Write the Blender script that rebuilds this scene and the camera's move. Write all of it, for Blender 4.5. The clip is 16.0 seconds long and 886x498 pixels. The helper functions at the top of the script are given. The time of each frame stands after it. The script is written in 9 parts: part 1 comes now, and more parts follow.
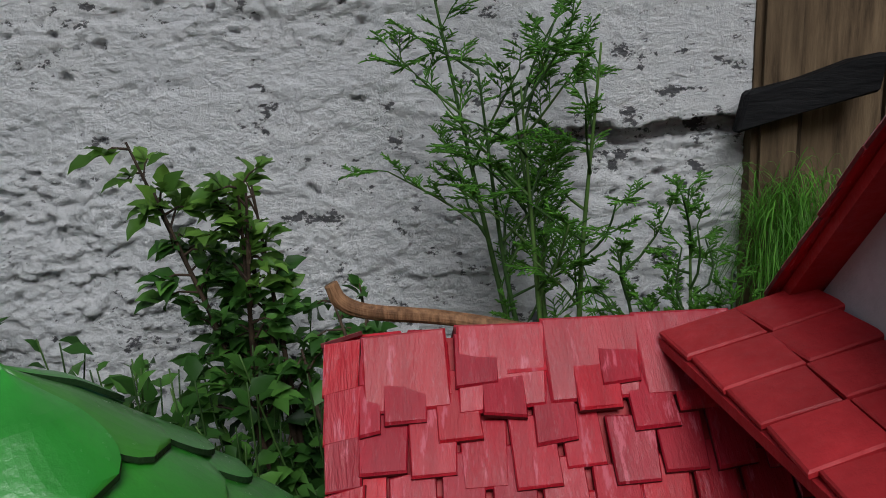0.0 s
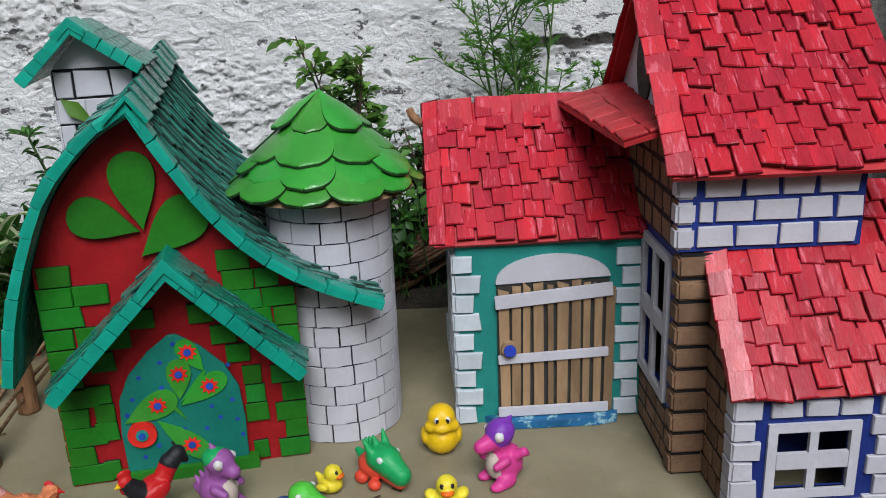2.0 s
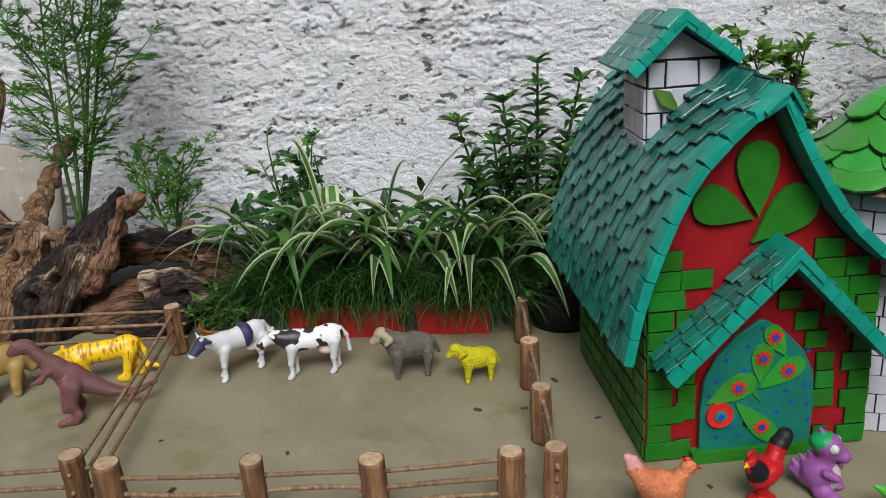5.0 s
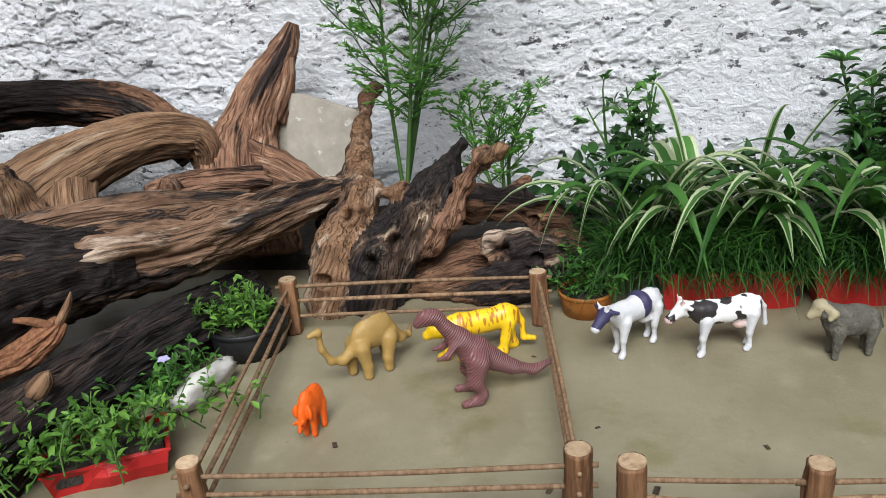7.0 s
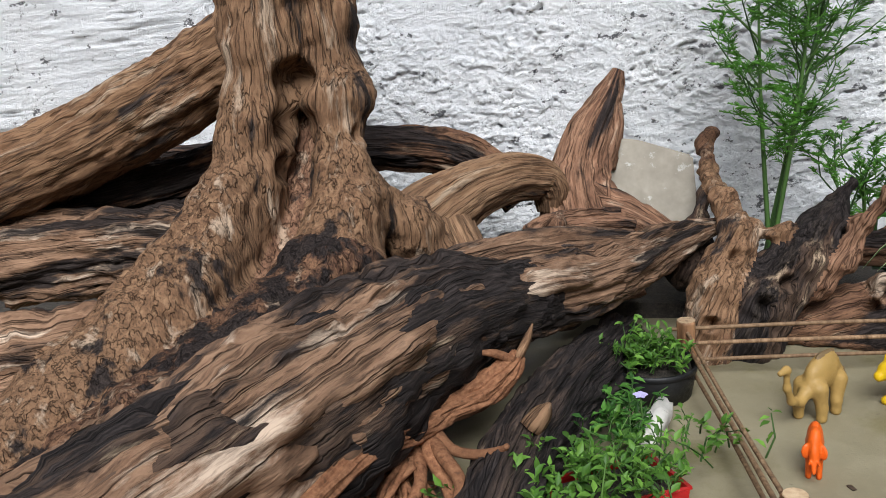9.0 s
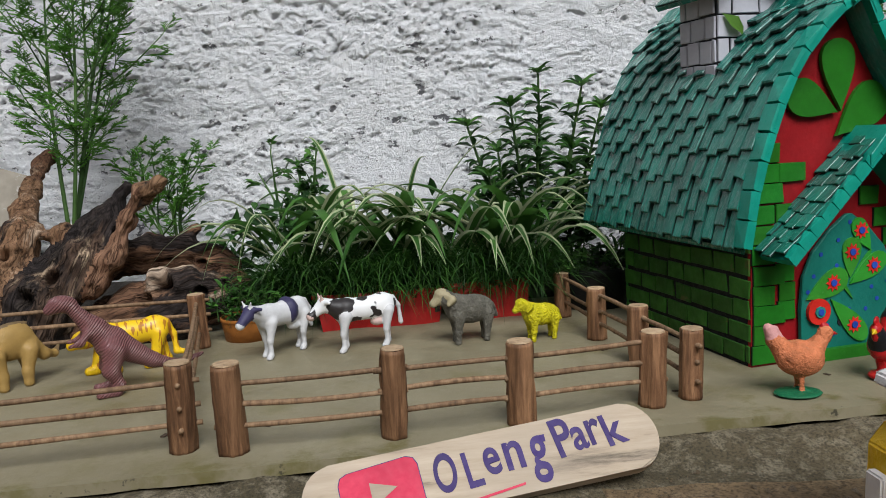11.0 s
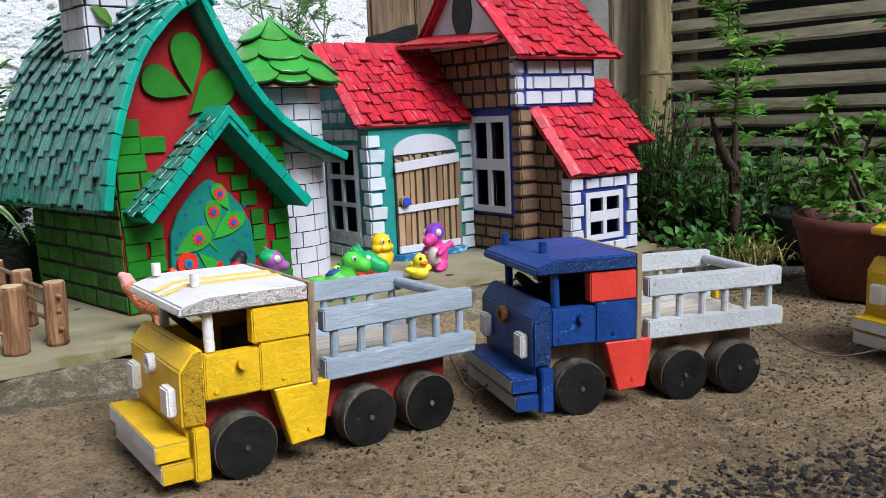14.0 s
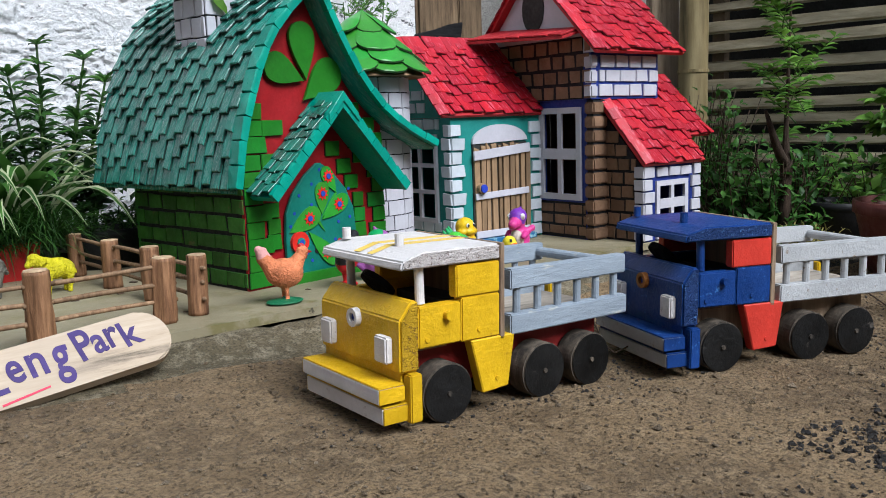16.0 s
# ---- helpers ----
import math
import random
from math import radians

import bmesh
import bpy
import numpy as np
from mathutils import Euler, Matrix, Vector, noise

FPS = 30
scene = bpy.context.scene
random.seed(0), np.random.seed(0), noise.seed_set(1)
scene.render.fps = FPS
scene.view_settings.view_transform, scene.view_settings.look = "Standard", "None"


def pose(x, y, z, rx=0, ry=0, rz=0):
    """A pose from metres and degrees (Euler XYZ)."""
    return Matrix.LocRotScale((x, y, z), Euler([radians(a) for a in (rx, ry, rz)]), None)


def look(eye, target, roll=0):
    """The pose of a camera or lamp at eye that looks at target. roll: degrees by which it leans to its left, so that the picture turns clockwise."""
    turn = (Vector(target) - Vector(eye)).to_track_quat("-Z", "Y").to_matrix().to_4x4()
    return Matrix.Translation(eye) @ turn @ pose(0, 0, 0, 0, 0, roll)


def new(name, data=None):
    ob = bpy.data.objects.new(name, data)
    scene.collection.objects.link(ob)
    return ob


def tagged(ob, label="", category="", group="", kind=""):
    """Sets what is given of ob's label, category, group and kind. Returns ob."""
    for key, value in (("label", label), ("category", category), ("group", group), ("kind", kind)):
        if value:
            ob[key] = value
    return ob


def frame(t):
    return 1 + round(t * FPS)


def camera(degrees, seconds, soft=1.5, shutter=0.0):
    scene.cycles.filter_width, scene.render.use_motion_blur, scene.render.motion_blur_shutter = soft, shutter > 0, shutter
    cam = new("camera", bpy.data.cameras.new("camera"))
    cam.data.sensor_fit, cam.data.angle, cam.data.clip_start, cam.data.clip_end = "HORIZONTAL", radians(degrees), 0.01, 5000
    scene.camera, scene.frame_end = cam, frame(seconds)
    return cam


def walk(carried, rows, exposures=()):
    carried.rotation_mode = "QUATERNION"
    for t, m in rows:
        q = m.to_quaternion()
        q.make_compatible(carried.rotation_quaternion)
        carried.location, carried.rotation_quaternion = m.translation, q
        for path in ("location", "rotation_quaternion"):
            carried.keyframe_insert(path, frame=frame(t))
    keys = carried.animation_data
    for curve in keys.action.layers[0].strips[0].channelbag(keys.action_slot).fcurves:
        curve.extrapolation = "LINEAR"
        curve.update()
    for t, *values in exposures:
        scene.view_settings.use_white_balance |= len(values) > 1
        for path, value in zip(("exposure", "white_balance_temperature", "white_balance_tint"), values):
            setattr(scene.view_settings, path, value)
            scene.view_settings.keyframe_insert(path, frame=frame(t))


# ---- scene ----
cam = camera(55.3, 16.0, soft=0.95)
PATH = [
    (0, (0.024, 0.025, 0.534), (0.05, 1.957, 0.016), -2.9),
    (0.5, (-0.002, -0.132, 0.557), (0.016, 1.77, -0.061), -2.6),
    (1, (-0.011, -0.322, 0.562), (-0.008, 1.57, -0.087), -2.5),
    (1.5, (-0.011, -0.497, 0.555), (-0.01, 1.395, -0.094), -2.7),
    (2, (-0.013, -0.632, 0.53), (-0.015, 1.271, -0.085), -2.3),
    (2.5, (-0.008, -0.713, 0.54), (-0.056, 1.186, -0.086), -2.8),
    (3, (-0.038, -0.775, 0.554), (-0.16, 1.118, -0.08), -3.1),
    (3.5, (-0.112, -0.787, 0.559), (-0.296, 1.104, -0.066), -3.4),
    (4, (-0.225, -0.761, 0.563), (-0.46, 1.127, -0.053), -3.5),
    (4.5, (-0.383, -0.718, 0.575), (-0.625, 1.164, -0.057), -3.5),
    (4.7, (-0.453, -0.701, 0.573), (-0.689, 1.18, -0.065), -3.4),
    (6.8, (-0.973, -0.596, 0.523), (-1.352, 1.24, -0.172), -4.7),
    (7, (-1.021, -0.592, 0.539), (-1.429, 1.231, -0.175), -5.0),
    (7.5, (-1.168, -0.599, 0.568), (-1.634, 1.201, -0.166), -5.4),
    (8, (-1.353, -0.624, 0.577), (-1.859, 1.172, -0.145), -5.3),
    (8.2, (-1.425, -0.636, 0.58), (-1.95, 1.158, -0.135), -5.2),
    (9.0, (-1.55, -0.68, 0.51), (-1.99, 1.15, 0.0), -4.9),
    (9.65, (-1.31, -0.72, 0.39), (-1.63, 1.2, 0.045), -4.2),
    (10.3, (-0.989, -0.737, 0.306), (-1.137, 1.239, 0.036), -3.5),
    (10.5, (-0.953, -0.735, 0.302), (-1.017, 1.246, 0.034), -3.3),
    (11, (-0.858, -0.736, 0.29), (-0.716, 1.241, 0.02), -3.1),
    (11.5, (-0.815, -0.777, 0.288), (-0.366, 1.151, 0.001), -2.2),
    (12, (-0.746, -0.845, 0.299), (-0.07, 1.011, -0.015), -2.3),
    (12.5, (-0.691, -0.894, 0.291), (0.176, 0.879, -0.029), -2.2),
    (13, (-0.675, -0.934, 0.273), (0.328, 0.767, -0.044), -2.2),
    (13.5, (-0.685, -0.954, 0.257), (0.392, 0.702, -0.056), -2.4),
    (14, (-0.71, -0.956, 0.248), (0.399, 0.678, -0.064), -2.4),
    (14.5, (-0.741, -0.955, 0.234), (0.373, 0.679, -0.064), -2.6),
    (15, (-0.798, -0.94, 0.235), (0.339, 0.678, -0.067), -2.3),
    (15.5, (-0.856, -0.919, 0.231), (0.306, 0.681, -0.067), -2.0),
    (16, (-0.901, -0.904, 0.227), (0.262, 0.695, -0.073), -2.0),
]
walk(cam, [(t, look(eye, target, roll)) for t, eye, target, roll in PATH],
     exposures=[(0.0, -0.74, 6400, 10), (0.5, -0.04, 6350, 10), (1.0, -0.01, 6400, 10), (1.5, -0.03, 6400, 10), (2.5, 0.09, 6350, 10), (4.7, 0.0, 6500, 10), (7.0, 0.41, 6350, 10), (8.2, 0.43, 6350, 10),
                (10.3, 0.08, 6450, 10), (11.0, -0.01, 6450, 10), (12.5, 0.36, 6350, 10), (14.5, 0.71, 6050, 10), (15.5, 0.69, 6000, 10), (16.0, 0.54, 6100, 10)])

# ---- light: bright overcast sky, a wide weak sun from above and a little in front ----
SUN_EL, SUN_AZ = 48.0, 172.0
world = bpy.data.worlds.new("overcast_sky")
scene.world = world
world.use_nodes = True
wn, wl = world.node_tree.nodes, world.node_tree.links
sky = wn.new("ShaderNodeTexSky")
sky.sky_type, sky.sun_disc = "NISHITA", False
sky.sun_elevation, sky.sun_rotation = radians(SUN_EL), radians(SUN_AZ)
sky.dust_density, sky.air_density = 4.0, 1.0
hsv = wn.new("ShaderNodeHueSaturation")
hsv.inputs["Saturation"].default_value = 0.8
wl.new(sky.outputs[0], hsv.inputs["Color"])
wl.new(hsv.outputs[0], wn["Background"].inputs[0])
wn["Background"].inputs[1].default_value = 0.07
sun = new("sun", bpy.data.lights.new("sun", "SUN"))
sun.data.energy, sun.data.angle, sun.data.color = 3.5, radians(32), (0.93, 0.97, 1.0)
sun.matrix_world = look((0.18, -0.85, 1.39), (0, 0.4, 0))


# ---- materials ----
def nodes_of(name):
    m = bpy.data.materials.new(name)
    m.use_nodes = True
    n, l = m.node_tree.nodes, m.node_tree.links
    return m, n, l, n["Principled BSDF"]


def coords(n, l, shared=False, stretch=(1, 1, 1)):
    """Coordinates in metres; unless shared, shifted for each object by its own random number."""
    mp, pos = n.new("ShaderNodeMapping"), n.new("ShaderNodeNewGeometry").outputs["Position"]
    mp.inputs["Scale"].default_value = stretch
    if shared:
        l.new(pos, mp.inputs["Vector"])
        return mp.outputs[0]
    oi, mul, add = n.new("ShaderNodeObjectInfo"), n.new("ShaderNodeMath"), n.new("ShaderNodeVectorMath")
    mul.operation = "MULTIPLY"
    mul.inputs[1].default_value = 7.3
    l.new(oi.outputs["Random"], mul.inputs[0])
    l.new(pos, add.inputs[0])
    l.new(mul.outputs[0], add.inputs[1])
    l.new(add.outputs[0], mp.inputs["Vector"])
    return mp.outputs[0]


def noise_node(n, l, vec, scale, detail=4.0, rough=0.6, kind="ShaderNodeTexNoise"):
    t = n.new(kind)
    t.inputs["Scale"].default_value = scale
    if kind == "ShaderNodeTexNoise":
        t.inputs["Detail"].default_value, t.inputs["Roughness"].default_value = detail, rough
    l.new(vec, t.inputs["Vector"])
    return t


def ramp(n, l, fac, stops):
    r = n.new("ShaderNodeValToRGB")
    e = r.color_ramp.elements
    while len(e) < len(stops):
        e.new(0.5)
    for el, (p, c) in zip(e, stops):
        el.position, el.color = p, (*c, 1) if len(c) == 3 else c
    l.new(fac, r.inputs[0])
    return r.outputs[0]


def mixc(n, l, fac, a, b, mode="MIX"):
    m = n.new("ShaderNodeMix")
    m.data_type, m.blend_type = "RGBA", mode
    for sock, v in ((m.inputs[0], fac), (m.inputs[6], a), (m.inputs[7], b)):
        if hasattr(v, "links"):
            l.new(v, sock)
        else:
            sock.default_value = v if isinstance(v, float) else (*v, 1)
    return m.outputs[2]


def bump(n, l, bs, heights, dist):
    """heights: (socket, weight) pairs added up into one bump."""
    total = None
    for s, w in heights:
        m = n.new("ShaderNodeMath")
        m.operation = "MULTIPLY_ADD"
        l.new(s, m.inputs[0])
        m.inputs[1].default_value = w
        if total is None:
            m.inputs[2].default_value = 0
        else:
            l.new(total, m.inputs[2])
        total = m.outputs[0]
    b = n.new("ShaderNodeBump")
    b.inputs["Distance"].default_value = dist
    l.new(total, b.inputs["Height"])
    l.new(b.outputs[0], bs.inputs["Normal"])


def paint(name, col, rough=0.45, grain=160.0, vary=0.22, wear_sheen=None, wear_sheen_at=0.68, relief=0.0006, stretch=(1, 1, 1), big=22.0, coat=0.0, tint=0.0, spec=0.28):
    """Brushed poster paint or plastic: two scales of tone, a different tone for each object, worn spots or painted
    sheen.
    """
    m, n, l, bs = nodes_of(name)
    v = coords(n, l, stretch=stretch)
    fine, broad = noise_node(n, l, v, grain, 6.0, 0.65), noise_node(n, l, v, big, 3.0)
    dark = tuple(c * (1 - vary) for c in col)
    lite = tuple(min(1, c * (1 + vary * 0.7) + 0.02 * vary) for c in col)
    c = ramp(n, l, broad.outputs["Fac"], [(0.3, dark), (0.7, lite)])
    c = mixc(n, l, ramp(n, l, fine.outputs["Fac"], [(0.35, (0, 0, 0)), (0.75, (0.5, 0.5, 0.5))]), c, dark)
    oi = n.new("ShaderNodeObjectInfo")
    h = n.new("ShaderNodeHueSaturation")
    mr = n.new("ShaderNodeMapRange")
    mr.inputs["To Min"].default_value, mr.inputs["To Max"].default_value = 1 - vary * 0.6, 1 + vary * 0.5
    l.new(oi.outputs["Random"], mr.inputs[0])
    l.new(mr.outputs[0], h.inputs["Value"])
    if tint:
        m2 = n.new("ShaderNodeMapRange")
        m2.inputs["To Min"].default_value, m2.inputs["To Max"].default_value = 0.5 - tint, 0.5 + tint
        l.new(oi.outputs["Random"], m2.inputs[0])
        l.new(m2.outputs[0], h.inputs["Hue"])
    l.new(c, h.inputs["Color"])
    c = h.outputs[0]
    if wear_sheen:
        w = noise_node(n, l, v, grain * 0.45, 8.0, 0.7)
        c = mixc(n, l, ramp(n, l, w.outputs["Fac"], [(wear_sheen_at, (0, 0, 0)), (wear_sheen_at + 0.05, (1, 1, 1))]), c, wear_sheen)
    l.new(c, bs.inputs["Base Color"])
    l.new(ramp(n, l, fine.outputs["Fac"], [(0.3, (rough * 0.75,) * 3), (0.75, (min(1, rough * 1.35),) * 3)]), bs.inputs["Roughness"])
    bs.inputs["Coat Weight"].default_value, bs.inputs["Coat Roughness"].default_value = coat, 0.4
    bs.inputs["Specular IOR Level"].default_value = spec
    if relief:
        bump(n, l, bs, [(fine.outputs["Fac"], 1.0), (broad.outputs["Fac"], 1.5)], relief)
    return m


def wood(name, dark, light, scale=60.0, along=(1, 1, 0.08), rough=0.7, relief=0.0015, char=None, char_at=0.55, shared=False, big=9.0):
    """Fibrous wood: grain drawn out along one axis, charred areas with their own shapes."""
    m, n, l, bs = nodes_of(name)
    v, v2 = coords(n, l, shared, along), coords(n, l, shared)
    g = noise_node(n, l, v, scale, 8.0, 0.7)
    b = noise_node(n, l, v2, big, 4.0, 0.6)
    c = ramp(n, l, g.outputs["Fac"], [(0.32, tuple(x * 0.28 for x in dark)), (0.45, dark), (0.66, light)])
    c = mixc(n, l, ramp(n, l, b.outputs["Fac"], [(0.35, (0, 0, 0)), (0.7, (0.6, 0.6, 0.6))]), c, tuple(x * 0.7 for x in light))
    if char:
        k = noise_node(n, l, v2, big * 1.3, 8.0, 0.68)
        c = mixc(n, l, ramp(n, l, k.outputs["Fac"], [(char_at, (0, 0, 0)), (char_at + 0.07, (1, 1, 1))]), c, char)
    own_tone(n, l, bs, c)
    bs.inputs["Roughness"].default_value, bs.inputs["Specular IOR Level"].default_value = rough, 0.25
    bump(n, l, bs, [(g.outputs["Fac"], 1.0), (b.outputs["Fac"], 0.6)], relief)
    return m


def own_tone(n, l, bs, c):
    """A slightly different tone for each object."""
    oi, h, mr = n.new("ShaderNodeObjectInfo"), n.new("ShaderNodeHueSaturation"), n.new("ShaderNodeMapRange")
    mr.inputs["To Min"].default_value, mr.inputs["To Max"].default_value = 0.85, 1.15
    l.new(oi.outputs["Random"], mr.inputs[0])
    l.new(mr.outputs[0], h.inputs["Value"])
    l.new(c, h.inputs["Color"])
    l.new(h.outputs[0], bs.inputs["Base Color"])


def driftwood(name, dark, light, pale, pale_at=0.58, char_at=0.58, rough=0.8, relief=0.006):
    """Weathered wood: fine fibres and cracks along the limb, bleached flakes, charred and rotted patches."""
    m, n, l, bs = nodes_of(name)
    at = n.new("ShaderNodeAttribute")
    at.attribute_name = "grain"
    wv, wo = noise_node(n, l, coords(n, l), 14.0, 3.0, 0.5), n.new("ShaderNodeVectorMath")
    wo.operation = "MULTIPLY_ADD"
    l.new(wv.outputs["Color"], wo.inputs[0])
    wo.inputs[1].default_value = (0.009, 0.009, 0.003)
    l.new(at.outputs["Vector"], wo.inputs[2])
    v, v2 = wo.outputs[0], coords(n, l)
    fm = n.new("ShaderNodeMapping")
    fm.inputs["Scale"].default_value = (1, 1, 0.35)
    l.new(v, fm.inputs["Vector"])
    fib = noise_node(n, l, fm.outputs[0], 420.0, 6.0, 0.65)
    mid = noise_node(n, l, v, 120.0, 6.0, 0.65)
    big = noise_node(n, l, v2, 11.0, 5.0, 0.6)
    c = ramp(n, l, mid.outputs["Fac"], [(0.34, tuple(x * 0.6 for x in dark)), (0.48, dark), (0.66, light)])
    c = mixc(n, l, ramp(n, l, big.outputs["Fac"], [(0.36, (0, 0, 0)), (0.66, (0.75, 0.75, 0.75))]), c, tuple((x * 0.4 + y * 0.6) for x, y in zip(dark, light)))
    c = mixc(n, l, ramp(n, l, fib.outputs["Fac"], [(0.36, (0.85, 0.85, 0.85)), (0.5, (0, 0, 0))]), c, tuple(x * 0.35 for x in dark))
    ps = noise_node(n, l, v, 34.0, 9.0, 0.66)
    pm = ramp(n, l, ps.outputs["Fac"], [(pale_at, (0, 0, 0)), (pale_at + 0.075, (0.85, 0.85, 0.85))])
    pf = mixc(n, l, ramp(n, l, fib.outputs["Fac"], [(0.38, (0.8, 0.8, 0.8)), (0.52, (0, 0, 0))]), pale, tuple(x * 0.45 for x in pale))
    c = mixc(n, l, pm, c, pf)
    ks = noise_node(n, l, v, 20.0, 10.0, 0.63)
    km = ramp(n, l, ks.outputs["Fac"], [(char_at - 0.005, (0, 0, 0)), (char_at + 0.05, (0.95, 0.95, 0.95))])
    kf = ramp(n, l, fib.outputs["Fac"], [(0.45, (0.010, 0.008, 0.008)), (0.68, (0.045, 0.036, 0.034))])
    c = mixc(n, l, km, c, kf)
    cm = n.new("ShaderNodeMapping")
    cm.inputs["Scale"].default_value = (1, 1, 0.16)
    l.new(v, cm.inputs["Vector"])
    ck = noise_node(n, l, cm.outputs[0], 95.0, 2.5, 0.5)
    crack = ramp(n, l, ck.outputs["Fac"], [(0.475, (0, 0, 0)), (0.5, (1, 1, 1)), (0.525, (0, 0, 0))])
    c = mixc(n, l, mixc(n, l, 0.55, (0, 0, 0), crack), c, tuple(x * 0.14 for x in dark))
    own_tone(n, l, bs, c)
    bs.inputs["Roughness"].default_value, bs.inputs["Specular IOR Level"].default_value = rough, 0.18
    bump(n, l, bs, [(fib.outputs["Fac"], 0.35), (mid.outputs["Fac"], 0.7), (pm, 0.25), (km, -0.2), (crack, -0.6)], relief)
    return m


def foliage(name, col, col2, rough=0.45, through_light=0.25, scale=30.0):
    m, n, l, bs = nodes_of(name)
    geo = n.new("ShaderNodeNewGeometry")
    r = ramp(n, l, geo.outputs["Random Per Island"], [(0.0, tuple(c * 0.6 for c in col)), (0.45, col), (0.8, col2), (1.0, tuple(min(1, c * 1.35) for c in col2))])
    v = coords(n, l, True)
    t = noise_node(n, l, v, scale, 4.0)
    c = mixc(n, l, ramp(n, l, t.outputs["Fac"], [(0.35, (0, 0, 0)), (0.7, (0.55, 0.55, 0.55))]), r, tuple(x * 0.55 for x in col))
    l.new(c, bs.inputs["Base Color"])
    bs.inputs["Roughness"].default_value, bs.inputs["Specular IOR Level"].default_value = rough, 0.22
    tr = n.new("ShaderNodeBsdfTranslucent")
    l.new(mixc(n, l, 0.5, c, tuple(min(1, x * 1.6) for x in col2)), tr.inputs["Color"])
    mx = n.new("ShaderNodeMixShader")
    mx.inputs[0].default_value = through_light
    l.new(bs.outputs[0], mx.inputs[1])
    l.new(tr.outputs[0], mx.inputs[2])
    l.new(mx.outputs[0], n["Material Output"].inputs["Surface"])
    return m


def stucco():
    m, n, l, bs = nodes_of("white_painted_rough_stucco")
    v, vs = coords(n, l, True), coords(n, l, True, (0.6, 1, 1))
    f, b, s = noise_node(n, l, v, 260.0, 9.0, 0.75), noise_node(n, l, v, 70.0, 8.0, 0.72), noise_node(n, l, v, 5.0, 5.0, 0.65)
    c = ramp(n, l, s.outputs["Fac"], [(0.3, (0.92, 0.93, 0.95)), (0.62, (0.96, 0.96, 0.965))])
    # greyer worn paint in the rougher areas
    c = mixc(n, l, ramp(n, l, b.outputs["Fac"], [(0.5, (0, 0, 0)), (0.72, (0.25, 0.25, 0.25))]), c, (0.62, 0.63, 0.67))
    # flaked spots where dark old render shows, thicker in some areas than in others
    heights = [(f.outputs["Fac"], 0.9), (b.outputs["Fac"], 1.4)]
    for scale, lo, hi, depth in ((38.0, 0.60, 0.625, -1.2), (105.0, 0.615, 0.66, -0.9)):
        k = noise_node(n, l, vs, scale, 9.0, 0.7)
        where = n.new("ShaderNodeMath")
        where.operation = "MULTIPLY_ADD"
        l.new(s.outputs["Fac"], where.inputs[0])
        where.inputs[1].default_value = 0.22
        l.new(k.outputs["Fac"], where.inputs[2])
        c = mixc(n, l, ramp(n, l, where.outputs[0], [(lo + 0.11, (0, 0, 0)), (hi + 0.11, (0.92, 0.92, 0.92))]), c, (0.085, 0.083, 0.090))
        heights.append((where.outputs[0], depth))
    l.new(c, bs.inputs["Base Color"])
    bs.inputs["Roughness"].default_value, bs.inputs["Specular IOR Level"].default_value = 0.9, 0.2
    bump(n, l, bs, heights, 0.007)
    return m


def earth(name, a, b, c3, scale=1.0, rough=0.95, relief=0.006):
    m, n, l, bs = nodes_of(name)
    v = coords(n, l, True)
    big, mid, fine = noise_node(n, l, v, 4.0 * scale, 5.0), noise_node(n, l, v, 38.0 * scale, 8.0, 0.72), noise_node(n, l, v, 240.0 * scale, 5.0, 0.7)
    c = ramp(n, l, big.outputs["Fac"], [(0.36, a), (0.60, b)])
    c = mixc(n, l, ramp(n, l, mid.outputs["Fac"], [(0.47, (0, 0, 0)), (0.62, (0.85, 0.85, 0.85))]), c, c3)
    c = mixc(n, l, ramp(n, l, fine.outputs["Fac"], [(0.40, (0.7, 0.7, 0.7)), (0.53, (0, 0, 0))]), c, tuple(x * 0.4 for x in a))
    l.new(c, bs.inputs["Base Color"])
    bs.inputs["Roughness"].default_value = rough
    bump(n, l, bs, [(mid.outputs["Fac"], 1.0), (fine.outputs["Fac"], 0.6)], relief)
    return m


